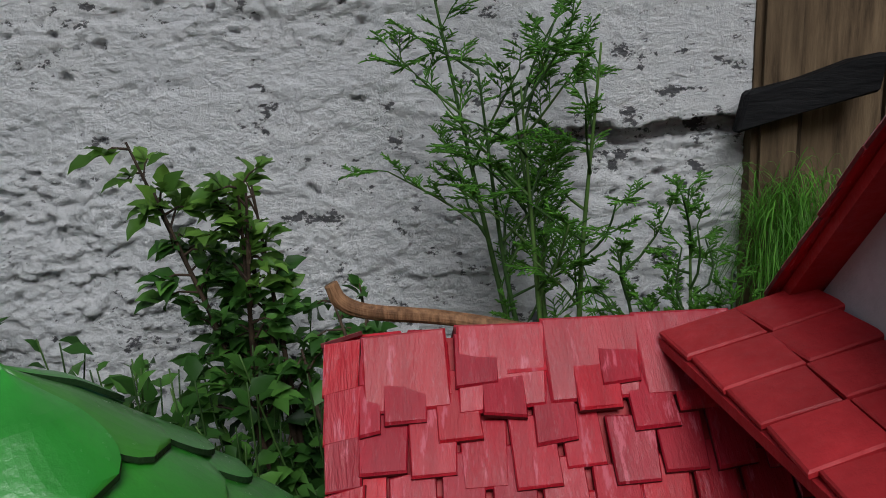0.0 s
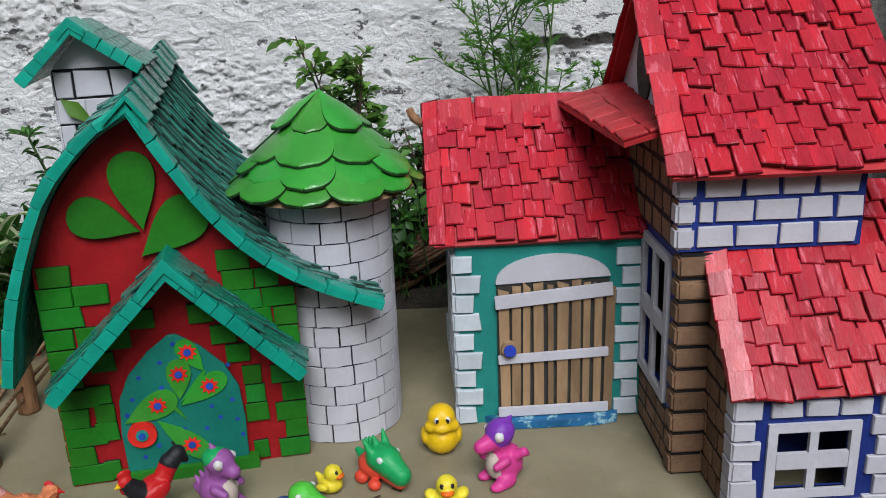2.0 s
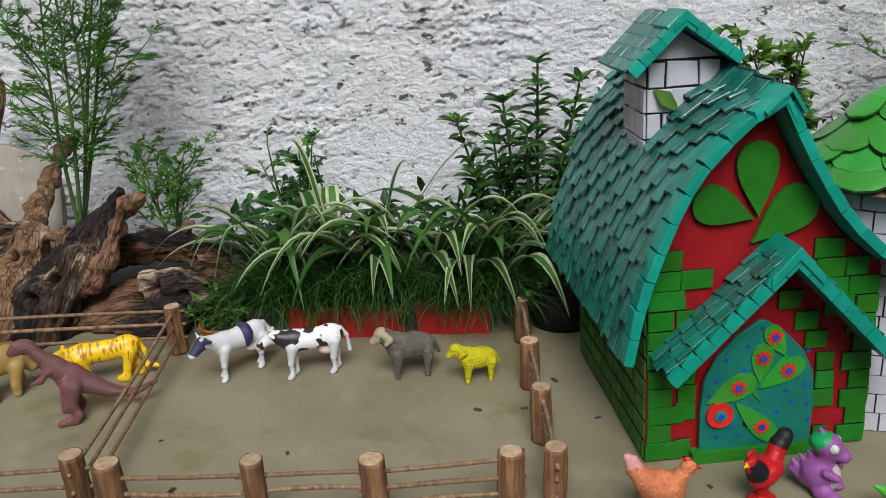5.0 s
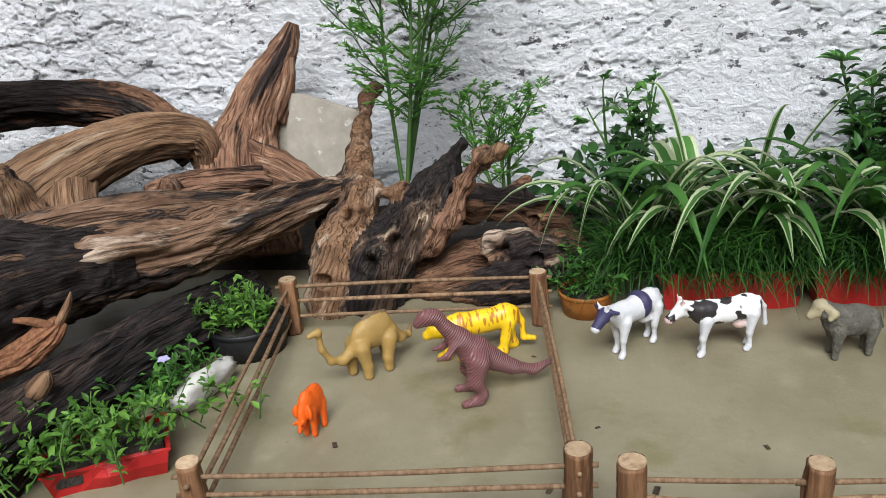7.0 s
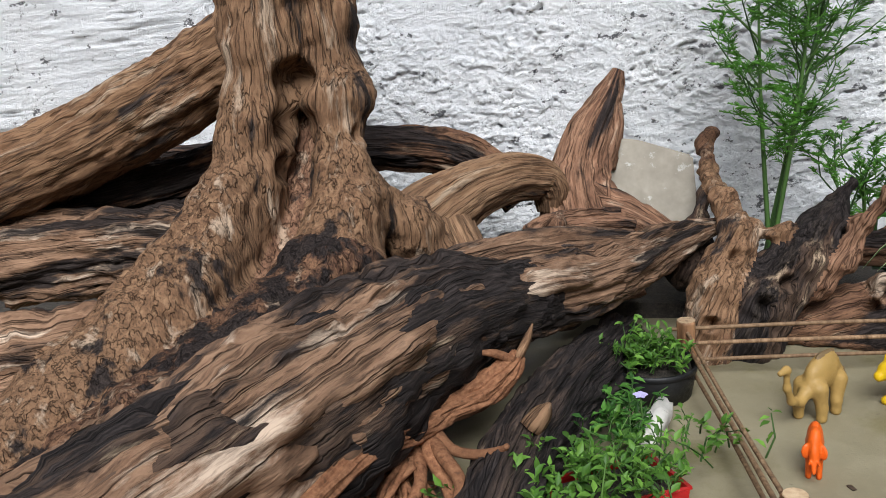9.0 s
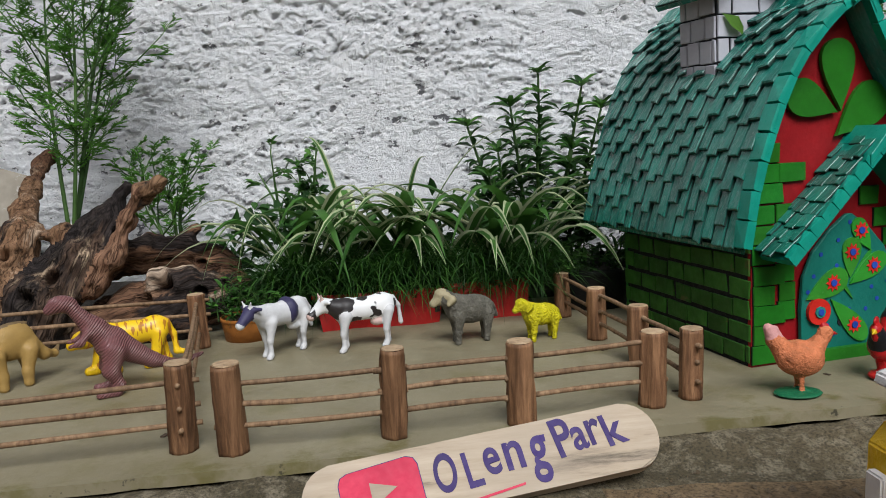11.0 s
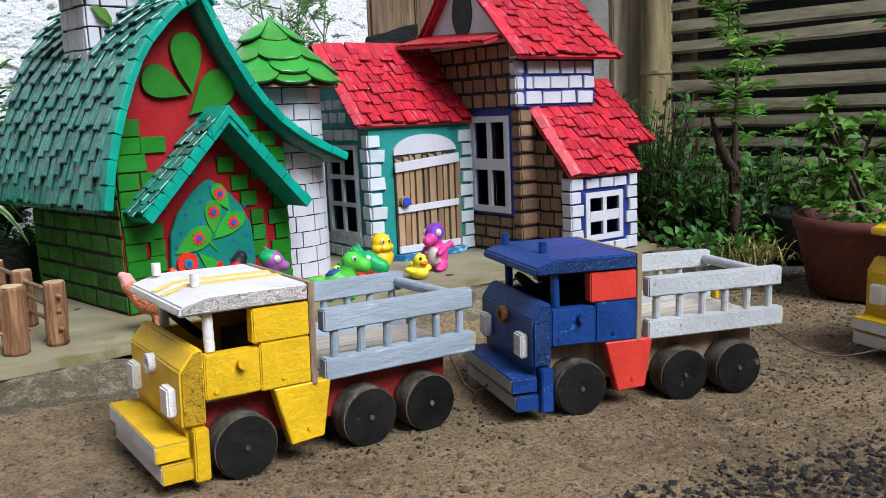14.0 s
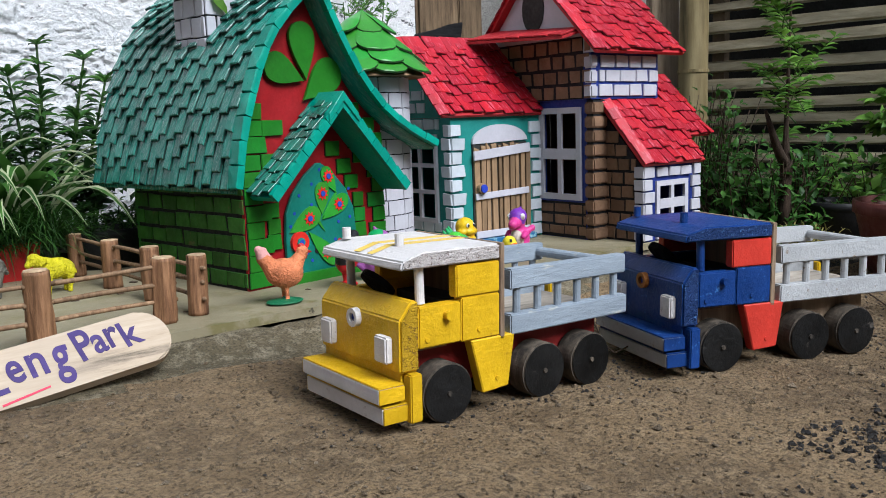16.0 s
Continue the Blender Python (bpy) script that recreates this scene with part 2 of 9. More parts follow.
def cement():
    m, n, l, bs = nodes_of("smooth_grey_cement")
    v = coords(n, l, True)
    big, mid, fine = noise_node(n, l, v, 5.0, 5.0, 0.6), noise_node(n, l, v, 21.0, 8.0, 0.68), noise_node(n, l, v, 300.0, 4.0)
    c = ramp(n, l, big.outputs["Fac"], [(0.3, (0.175, 0.150, 0.090)), (0.7, (0.24, 0.210, 0.135))])
    c = mixc(n, l, ramp(n, l, mid.outputs["Fac"], [(0.52, (0, 0, 0)), (0.72, (0.7, 0.7, 0.7))]), c, (0.27, 0.238, 0.155))
    st = noise_node(n, l, v, 7.0, 6.0, 0.7)
    c = mixc(n, l, ramp(n, l, st.outputs["Fac"], [(0.54, (0, 0, 0)), (0.66, (0.6, 0.6, 0.6))]), c, (0.135, 0.115, 0.04))
    d = noise_node(n, l, v, 47.0, 9.0, 0.7)
    c = mixc(n, l, ramp(n, l, d.outputs["Fac"], [(0.66, (0, 0, 0)), (0.71, (0.8, 0.8, 0.8))]), c, (0.10, 0.085, 0.055))
    # moss and black stains that grow in from the chipped front edge
    sep, m1, m2 = n.new("ShaderNodeSeparateXYZ"), n.new("ShaderNodeMath"), n.new("ShaderNodeMath")
    l.new(v, sep.inputs[0])
    m1.operation = m2.operation = "MULTIPLY_ADD"
    l.new(sep.outputs["X"], m1.inputs[0])
    m1.inputs[1].default_value = -0.053
    l.new(sep.outputs["Y"], m1.inputs[2])
    l.new(m1.outputs[0], m2.inputs[0])
    m2.inputs[1].default_value = -1.9
    ed = noise_node(n, l, v, 17.0, 8.0, 0.68)
    l.new(ed.outputs["Fac"], m2.inputs[2])
    c = mixc(n, l, ramp(n, l, m2.outputs[0], [(0.36, (0, 0, 0)), (0.47, (0.75, 0.75, 0.75))]), c, (0.118, 0.102, 0.028))
    bl = noise_node(n, l, v, 60.0, 7.0, 0.7)
    mb = n.new("ShaderNodeMath")
    mb.operation = "MULTIPLY_ADD"
    l.new(m1.outputs[0], mb.inputs[0])
    mb.inputs[1].default_value = -3.2
    l.new(bl.outputs["Fac"], mb.inputs[2])
    c = mixc(n, l, ramp(n, l, mb.outputs[0], [(0.42, (0, 0, 0)), (0.46, (0.85, 0.85, 0.85))]), c, (0.028, 0.024, 0.014))
    l.new(c, bs.inputs["Base Color"])
    l.new(ramp(n, l, mid.outputs["Fac"], [(0.35, (0.42,) * 3), (0.7, (0.75,) * 3)]), bs.inputs["Roughness"])
    bump(n, l, bs, [(mid.outputs["Fac"], 1.0), (fine.outputs["Fac"], 0.25)], 0.0012)
    return m


CARD = (0.26, 0.165, 0.09)
M = dict(
    stucco=stucco(), cement=cement(),
    dirt=earth("packed_brown_dirt_with_grit", (0.150, 0.097, 0.047), (0.315, 0.212, 0.108), (0.355, 0.250, 0.138), relief=0.012),
    apron=earth("mossy_weathered_concrete", (0.075, 0.060, 0.030), (0.155, 0.122, 0.068), (0.30, 0.255, 0.175), 1.4),
    soil=earth("dark_damp_soil", (0.022, 0.017, 0.013), (0.045, 0.036, 0.026), (0.07, 0.055, 0.04), 1.3),
    grit=earth("grey_brown_grit", (0.15, 0.11, 0.070), (0.32, 0.25, 0.17), (0.22, 0.165, 0.105), 3.0),
    crumb=earth("brown_dirt_crumb", (0.14, 0.097, 0.054), (0.25, 0.178, 0.104), (0.18, 0.128, 0.074), 3.0),
    flower=foliage("pale_violet_petal", (0.40, 0.36, 0.62), (0.55, 0.52, 0.75), 0.5, 0.2),
    mulch=earth("black_wet_mulch", (0.012, 0.010, 0.009), (0.05, 0.042, 0.036), (0.025, 0.02, 0.018), 3.0, 0.5),
    teal=paint("teal_painted_card", (0.0050, 0.165, 0.123), 0.26, vary=0.42, grain=240.0, big=40.0, stretch=(0.3, 1, 0.3), coat=0.3, spec=0.5, relief=0.0010, wear_sheen=(0.03, 0.27, 0.215), wear_sheen_at=0.60),
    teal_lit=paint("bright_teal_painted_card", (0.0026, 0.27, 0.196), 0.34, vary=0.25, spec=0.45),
    teal_wall=paint("turquoise_painted_wall", (0.01584, 0.2088, 0.1836), 0.5, vary=0.16, wear_sheen=(0.5, 0.62, 0.6), wear_sheen_at=0.75),
    teal_door=paint("blue_green_painted_door", (0.006, 0.160, 0.122), 0.45, vary=0.2),
    green=paint("green_painted_card", (0.009, 0.150, 0.0075), 0.42, vary=0.28, tint=0.012),
    lime=paint("lime_green_painted_card", (0.030, 0.262, 0.022), 0.22, coat=0.5, vary=0.22, wear_sheen=(0.16, 0.40, 0.10), wear_sheen_at=0.72, tint=0.01, spec=0.5),
    leafgreen=paint("leaf_green_painted_card", (0.014, 0.145, 0.008), 0.45, vary=0.2),
    # brownish green brick, with the side wall's shade mixed into its colour
    olive=paint("shaded_olive_brown_green_card", (0.030, 0.135, 0.012), 0.6, vary=0.4, wear_sheen=(0.085, 0.095, 0.026), wear_sheen_at=0.60, grain=60.0),
    red=paint("red_painted_card", (0.265, 0.0032, 0.0065), 0.5, vary=0.25, wear_sheen=(0.25, 0.06, 0.03), wear_sheen_at=0.72),
    # the pink streaks are sky sheen put into the shingle colour
    shingle=paint("glossy_red_shingle_with_painted_sheen", (0.46, 0.008, 0.024), 0.24, vary=0.30, grain=300.0, big=45.0, stretch=(1, 0.16, 0.16), tint=0.002, relief=0.0014, wear_sheen=(0.55, 0.085, 0.12), wear_sheen_at=0.57, coat=0.45, spec=0.5),
    brickred=paint("dull_red_painted_card", (0.4, 0.018, 0.024), 0.5, vary=0.25),
    white=paint("white_painted_card", (0.465, 0.46, 0.51), 0.6, vary=0.10, wear_sheen=(0.42, 0.42, 0.44), wear_sheen_at=0.74),
    cloudy=paint("bluish_white_painted_card", (0.4836, 0.5304, 0.5772), 0.6, vary=0.14, wear_sheen=(0.45, 0.5, 0.52), wear_sheen_at=0.72),
    # black joints and card; on green brick sides it paints the gap shadow
    ink=paint("black_card_and_gap_shade", (0.008, 0.008, 0.011), 0.8, vary=0.3),
    # dark card parts, and the sheet that paints shade behind the fence slats
    void=paint("dark_grey_card_and_shade", (0.028, 0.028, 0.026), 0.8, vary=0.3),
    navy=paint("navy_blue_painted_card", (0.012, 0.030, 0.20), 0.5, vary=0.3),
    card=paint("brown_corrugated_card", CARD, 0.75, vary=0.42, stretch=(1, 1, 0.2)),
    tan=paint("tan_card_brick", (0.195, 0.112, 0.065), 0.7, vary=0.3, wear_sheen=(0.36, 0.25, 0.16), wear_sheen_at=0.66),
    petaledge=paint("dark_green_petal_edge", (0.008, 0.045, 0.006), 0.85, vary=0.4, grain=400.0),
    # dark card edges, with the shadow lines between shingles put into their colour
    tealedge=paint("dark_green_card_edge_and_shade", (0.012, 0.045, 0.035), 0.85, vary=0.4, grain=400.0),
    rededge=paint("dark_red_card_edge_and_shade", (0.14, 0.008, 0.012), 0.85, vary=0.4, grain=400.0),
    carddark=paint("shaded_brown_card", (0.15, 0.11, 0.07), 0.8, vary=0.25),
    matblue=paint("blue_and_white_brushed_card", (0.015, 0.13, 0.30), 0.5, vary=0.4, wear_sheen=(0.28, 0.48, 0.52), wear_sheen_at=0.56, grain=90.0),
    blue=paint("cobalt_blue_plastic", (0.02, 0.05, 0.42), 0.4),
    dot=paint("blue_paint_dot", (0.015, 0.06, 0.35), 0.5, relief=0),
    petalred=paint("bright_red_paint", (0.60, 0.020, 0.012), 0.5, relief=0),
    post=wood("brown_peeled_twig_wood", (0.105, 0.048, 0.023), (0.33, 0.175, 0.088), 130.0, rough=0.6, relief=0.002),
    rail=wood("brown_stick_wood", (0.15, 0.085, 0.045), (0.31, 0.20, 0.115), 170.0, relief=0.0006),
    cut=wood("cut_wood_end", (0.36, 0.24, 0.14), (0.52, 0.38, 0.24), 90.0, (1, 1, 1)),
    board=wood("pale_planed_board", (0.36, 0.285, 0.205), (0.47, 0.385, 0.295), 45.0, (0.10, 1, 1), 0.6, 0.0004),
    ytruck=paint("yellow_painted_wood", (0.627, 0.38, 0.0057), 0.42, vary=0.22, wear_sheen=(0.36, 0.20, 0.02), wear_sheen_at=0.64, grain=220.0, relief=0.0012),
    wtruck=paint("white_painted_wood", (0.64, 0.615, 0.60), 0.5, vary=0.12, wear_sheen=(0.42, 0.37, 0.34), wear_sheen_at=0.63, grain=220.0, relief=0.0012),
    btruck=paint("blue_painted_wood", (0.006, 0.040, 0.185), 0.36, vary=0.3, wear_sheen=(0.04, 0.13, 0.36), wear_sheen_at=0.61, grain=220.0, relief=0.0012),
    ysawn=paint("rough_sawn_yellow_wood", (0.60, 0.36, 0.008), 0.6, vary=0.3, wear_sheen=(0.22, 0.115, 0.012), wear_sheen_at=0.545, grain=520.0, relief=0.004),
    wsawn=paint("rough_sawn_white_wood", (0.60, 0.55, 0.53), 0.7, vary=0.2, wear_sheen=(0.24, 0.19, 0.17), wear_sheen_at=0.56, grain=520.0, relief=0.004),
    bsawn=paint("rough_sawn_blue_wood", (0.006, 0.036, 0.15), 0.6, vary=0.3, wear_sheen=(0.06, 0.15, 0.34), wear_sheen_at=0.57, grain=520.0, relief=0.004),
    stripe=paint("pale_yellow_stripe", (0.72, 0.50, 0.10), 0.5, vary=0.15, wear_sheen=(0.64, 0.58, 0.45), wear_sheen_at=0.60, grain=260.0),
    rtruck=paint("red_painted_wood", (0.50, 0.035, 0.022), 0.45, vary=0.2, wear_sheen=(0.58, 0.16, 0.10), wear_sheen_at=0.70, grain=220.0),
    gtruck=paint("grey_painted_wood", (0.25, 0.295, 0.345), 0.5, vary=0.2, wear_sheen=(0.40, 0.41, 0.40), wear_sheen_at=0.60, grain=220.0, relief=0.0012, stretch=(0.25, 1, 1)),
    lgtruck=paint("light_grey_painted_wood", (0.40, 0.41, 0.42), 0.5, vary=0.18, wear_sheen=(0.24, 0.20, 0.16), wear_sheen_at=0.61, grain=220.0, relief=0.0012),
    maroon=paint("dark_red_painted_chassis", (0.24, 0.018, 0.016), 0.5, vary=0.3),
    rawwood=wood("raw_brown_plywood", (0.25, 0.17, 0.11), (0.40, 0.29, 0.19), 70.0),
    bedwood=wood("dusty_pale_bed_board", (0.30, 0.26, 0.21), (0.44, 0.39, 0.33), 90.0, (0.1, 1, 1), 0.8, 0.0006),
    tyre=paint("black_painted_wheel_face", (0.004, 0.004, 0.004), 0.45, grain=120.0, vary=0.4, wear_sheen=(0.075, 0.066, 0.058), wear_sheen_at=0.63, relief=0.0014, spec=0.2),
    tread=wood("dusty_grey_brown_tread", (0.03, 0.026, 0.022), (0.13, 0.105, 0.08), 90.0),
    bark=driftwood("grey_brown_driftwood", (0.165, 0.092, 0.055), (0.35, 0.215, 0.136), (0.60, 0.46, 0.345), 0.552, 0.515),
    barkred=driftwood("reddish_brown_driftwood", (0.160, 0.080, 0.048), (0.34, 0.195, 0.120), (0.50, 0.36, 0.255), 0.565, 0.56, relief=0.004),
    barkpale=driftwood("pale_tan_driftwood", (0.195, 0.106, 0.058), (0.36, 0.222, 0.128), (0.48, 0.36, 0.25), 0.59, 0.59, relief=0.003),
    barktan=driftwood("tan_flaked_driftwood", (0.165, 0.088, 0.048), (0.31, 0.185, 0.105), (0.47, 0.35, 0.25), 0.565, 0.555, relief=0.004),
    barkdark=driftwood("charred_black_brown_wood", (0.11, 0.055, 0.034), (0.26, 0.14, 0.078), (0.52, 0.38, 0.265), 0.585, 0.475),
    barkchar=driftwood("charred_black_wood_with_tan_flecks", (0.060, 0.038, 0.028), (0.13, 0.082, 0.055), (0.50, 0.37, 0.25), 0.570, 0.452),
    barkblack=driftwood("charred_black_wood", (0.042, 0.030, 0.026), (0.10, 0.068, 0.050), (0.32, 0.23, 0.16), 0.60, 0.45),
    root=wood("rusty_brown_root", (0.175, 0.072, 0.034), (0.30, 0.145, 0.074), 150.0, (1, 1, 1), 0.8, 0.002),
    twig=wood("dark_twig", (0.040, 0.026, 0.018), (0.10, 0.066, 0.042), 90.0, (1, 1, 1)),
    treebark=wood("dark_rough_tree_bark", (0.026, 0.017, 0.012), (0.075, 0.048, 0.032), 120.0, (1, 1, 0.4), 0.9, 0.004),
    stem=foliage("green_stem", (0.045, 0.10, 0.025), (0.09, 0.17, 0.04), 0.6, 0.0),
    leaf=foliage("mid_green_leaf", (0.036, 0.112, 0.020), (0.085, 0.215, 0.038)),
    leafdark=foliage("dark_green_leaf", (0.017, 0.056, 0.013), (0.038, 0.108, 0.022)),
    leafyoung=foliage("fresh_green_leaf", (0.07, 0.17, 0.025), (0.14, 0.28, 0.045)),
    feather=foliage("feathery_green_leaf", (0.075, 0.225, 0.026), (0.14, 0.37, 0.045), 0.5, 0.35),
    grass=foliage("dark_green_grass", (0.014, 0.050, 0.008), (0.038, 0.105, 0.015), 0.45, 0.1),
    pale=foliage("cream_leaf_margin", (0.42, 0.48, 0.27), (0.60, 0.65, 0.42), 0.45, 0.3),
    dry=foliage("yellow_dry_grass", (0.22, 0.20, 0.06), (0.36, 0.32, 0.11), 0.6, 0.2),
    redpot=paint("red_plastic_planter", (0.42, 0.016, 0.014), 0.38, vary=0.25, wear_sheen=(0.20, 0.05, 0.04), wear_sheen_at=0.70),
    orangepot=paint("orange_brown_pot", (0.36, 0.13, 0.025), 0.45, vary=0.35, wear_sheen=(0.12, 0.05, 0.02), wear_sheen_at=0.6),
    claypot=paint("maroon_clay_pot", (0.135, 0.038, 0.030), 0.6, vary=0.3, wear_sheen=(0.30, 0.14, 0.11), wear_sheen_at=0.71, grain=90.0),
    blackpot=paint("black_plastic_pot", (0.012, 0.012, 0.013), 0.5, vary=0.3),
    stone=paint("beige_stone_slab", (0.33, 0.295, 0.24), 0.75, vary=0.22, wear_sheen=(0.50, 0.48, 0.44), wear_sheen_at=0.60, grain=60.0),
    pebble=paint("white_grey_stone", (0.50, 0.48, 0.44), 0.8, vary=0.2, wear_sheen=(0.25, 0.23, 0.2), wear_sheen_at=0.62),
    bamboo=wood("weathered_yellow_bamboo", (0.20, 0.15, 0.07), (0.36, 0.29, 0.15), 25.0, (1, 1, 0.1), 0.6, 0.002),
    slat=wood("mossy_grey_brown_slat", (0.32, 0.28, 0.185), (0.56, 0.50, 0.36), 30.0, (1, 0.06, 1), 0.75, 0.002, (0.07, 0.062, 0.040), 0.64),
    plank=wood("rough_sawn_brown_plank", (0.28, 0.205, 0.135), (0.50, 0.40, 0.29), 40.0, (1, 1, 0.08), 0.8, 0.003),
    trunkfib=wood("fibrous_brown_post", (0.10, 0.066, 0.038), (0.21, 0.145, 0.085), 60.0, (1, 1, 0.1), 0.85, 0.004),
    rubber=paint("black_rubber_strip", (0.008, 0.008, 0.009), 0.7, vary=0.4, stretch=(0.2, 1, 1), spec=0.1, relief=0.002),
    grey=earth("bare_grey_concrete", (0.20, 0.19, 0.175), (0.31, 0.30, 0.28), (0.25, 0.24, 0.22), 1.5),
    purpleink=paint("purple_marker_ink", (0.045, 0.025, 0.13), 0.6, vary=0.2, relief=0),
    pinkred=paint("pink_red_marker", (0.62, 0.035, 0.085), 0.6, vary=0.2, relief=0),
)


def toy(name, col, rough=0.48, vary=0.12, relief=0.0007, grain=320.0):
    return paint(name, col, rough, grain, vary, relief=relief, big=60.0)


rng = random.Random(7)


# ---- mesh helpers ----
def thing(name, m, label, category, group="", kind=""):
    """An Empty at the thing's base that parents its parts."""
    ob = new(name)
    ob.empty_display_size = 0.02
    ob.matrix_basis = m
    return tagged(ob, label, category, group, kind)


def mesh_ob(name, me, m=None, parent=None, label="", kind=""):
    ob = new(name, me)
    if parent is not None:
        ob.parent = parent
    if m is not None:
        ob.matrix_basis = m
    return tagged(ob, label, kind=kind)


def part(name, bm, mats, parent=None, label="", m=None, smooth=False, kind=""):
    """Links a bmesh as ONE mesh object under a thing or a part."""
    me = bpy.data.meshes.new(name)
    bmesh.ops.recalc_face_normals(bm, faces=bm.faces[:])
    bm.to_mesh(me)
    bm.free()
    for x in (mats if isinstance(mats, (list, tuple)) else [mats]):
        me.materials.append(x)
    if smooth:
        me.shade_smooth()
    return mesh_ob(name, me, m, parent, label, kind)


def data_mesh(name, verts, faces, mats, smooth=False, index=None):
    me = bpy.data.meshes.new(name)
    me.from_pydata(verts if isinstance(verts, list) else verts.tolist(), [], faces if isinstance(faces, list) else faces.tolist())
    for x in (mats if isinstance(mats, (list, tuple)) else [mats]):
        me.materials.append(x)
    if index is not None:
        me.polygons.foreach_set("material_index", np.asarray(index, dtype=np.int32))
    if smooth:
        me.shade_smooth()
    me.update()
    return me


def box(bm, x0, x1, y0, y1, z0, z1, bevel=0.0, mat=0, m=None):
    r = bmesh.ops.create_cube(bm, size=1)
    vs = r["verts"]
    bmesh.ops.scale(bm, vec=(x1 - x0, y1 - y0, z1 - z0), verts=vs)
    bmesh.ops.translate(bm, vec=((x0 + x1) / 2, (y0 + y1) / 2, (z0 + z1) / 2), verts=vs)
    if m is not None:
        bmesh.ops.transform(bm, matrix=m, verts=vs)
    fs = {f for v in vs for f in v.link_faces}
    for f in fs:
        f.material_index = mat
    if bevel:
        es = list({e for v in vs for e in v.link_edges})
        bmesh.ops.bevel(bm, geom=es, offset=bevel, segments=2, affect="EDGES", clamp_overlap=True)


def boxed(name, dims, mats, parent, label="", bevel=0.0, m=None):
    bm = bmesh.new()
    box(bm, *dims, bevel=bevel)
    return part(name, bm, mats, parent, label, m)


def rod(bm, a, b, ra, rb=None, seg=12, mat=0, caps=True):
    """A round rod from a to b."""
    a, b = Vector(a), Vector(b)
    rb = ra if rb is None else rb
    q = (b - a).to_track_quat("Z", "Y").to_matrix().to_4x4()
    r = bmesh.ops.create_cone(bm, cap_ends=caps, segments=seg, radius1=ra, radius2=rb, depth=(b - a).length,
                              matrix=Matrix.Translation((a + b) / 2) @ q)
    for f in {f for v in r["verts"] for f in v.link_faces}:
        f.material_index = mat


def rodded(name, a, b, ra, mats, parent, label="", rb=None, seg=14):
    bm = bmesh.new()
    rod(bm, a, b, ra, rb, seg)
    ob = part(name, bm, mats, parent, label)
    return ob


def prism(bm, pts, y0, y1, mat=0, axis="y"):
    """A closed outline in (x, z) pushed from y0 to y1."""
    put = {"y": lambda p, d: (p[0], d, p[1]), "x": lambda p, d: (d, p[0], p[1]), "z": lambda p, d: (p[0], p[1], d)}[axis]
    a = [bm.verts.new(put(p, y0)) for p in pts]
    b = [bm.verts.new(put(p, y1)) for p in pts]
    fs = [bm.faces.new(a), bm.faces.new(b[::-1])]
    for i in range(len(pts)):
        j = (i + 1) % len(pts)
        fs.append(bm.faces.new((a[i], a[j], b[j], b[i])))
    for f in fs:
        f.material_index = mat


def panel(name, w, h, t, holes, mats, parent, label="", m=None):
    """An upright wall panel in x and z, thickness t to +y, with real openings (x0, x1, z0, z1)."""
    xs = sorted({0, w, *[v for o in holes for v in o[:2]]})
    zs = sorted({0, h, *[v for o in holes for v in o[2:]]})
    solid = {}
    for i in range(len(xs) - 1):
        for k in range(len(zs) - 1):
            cx, cz = (xs[i] + xs[i + 1]) / 2, (zs[k] + zs[k + 1]) / 2
            solid[i, k] = not any(o[0] < cx < o[1] and o[2] < cz < o[3] for o in holes)
    bm = bmesh.new()
    vs = {}

    def v(i, k, y):
        if (i, k, y) not in vs:
            vs[i, k, y] = bm.verts.new((xs[i], y, zs[k]))
        return vs[i, k, y]
    for (i, k), s in solid.items():
        if not s:
            continue
        for y in (0, t):
            bm.faces.new((v(i, k, y), v(i + 1, k, y), v(i + 1, k + 1, y), v(i, k + 1, y)))
        for di, dk, a, b in ((-1, 0, (i, k), (i, k + 1)), (1, 0, (i + 1, k), (i + 1, k + 1)), (0, -1, (i, k), (i + 1, k)), (0, 1, (i, k + 1), (i + 1, k + 1))):
            if not solid.get((i + di, k + dk), False):
                bm.faces.new((v(*a, 0), v(*b, 0), v(*b, t), v(*a, t)))
    return part(name, bm, mats, parent, label, m)


def piece_meshes(name, mats, count=5, wobble=0.06, taper=0.0, sides=0):
    """Alike thin pieces: unit square in x and z (centre at 0), one unit thick in y, with uneven corners and softened front edges."""
    r, out = random.Random(len(name) * 13 + 5), []
    for _ in range(count):
        c = [(-0.5, -0.5), (0.5, -0.5), (0.5, 0.5), (-0.5, 0.5)]
        c = [(x * (1 - taper * (z > 0)) + r.uniform(-wobble, wobble), z + r.uniform(-wobble, wobble)) for x, z in c]
        back = [(x, 0.5, z) for x, z in c]
        mid = [(x, -0.2, z) for x, z in c]
        front = [(x * 0.94, -0.5 + r.uniform(-.12, .12), z * 0.94) for x, z in c]
        v = back + mid + front
        f = [(3, 2, 1, 0), (8, 9, 10, 11)]
        for a in (0, 4):
            for i in range(4):
                j = (i + 1) % 4
                f.append((a + i, a + j, a + 4 + j, a + 4 + i))
        out.append(data_mesh(name, v, f, mats, False, [0, 0] + [sides] * 4 + [0] * 4))
    return out


def frame_at(o, x, y, z):
    """A matrix from an origin and three axes."""
    m = Matrix((x, y, z)).transposed().to_4x4()
    m.translation = o
    return m


def lay(name, meshes, parent, m, sx, sy, sz, r=rng):
    ob = new(name, r.choice(meshes))
    ob.parent = parent
    ob.matrix_basis = m @ Matrix.Diagonal((sx, sy, sz, 1))
    return ob


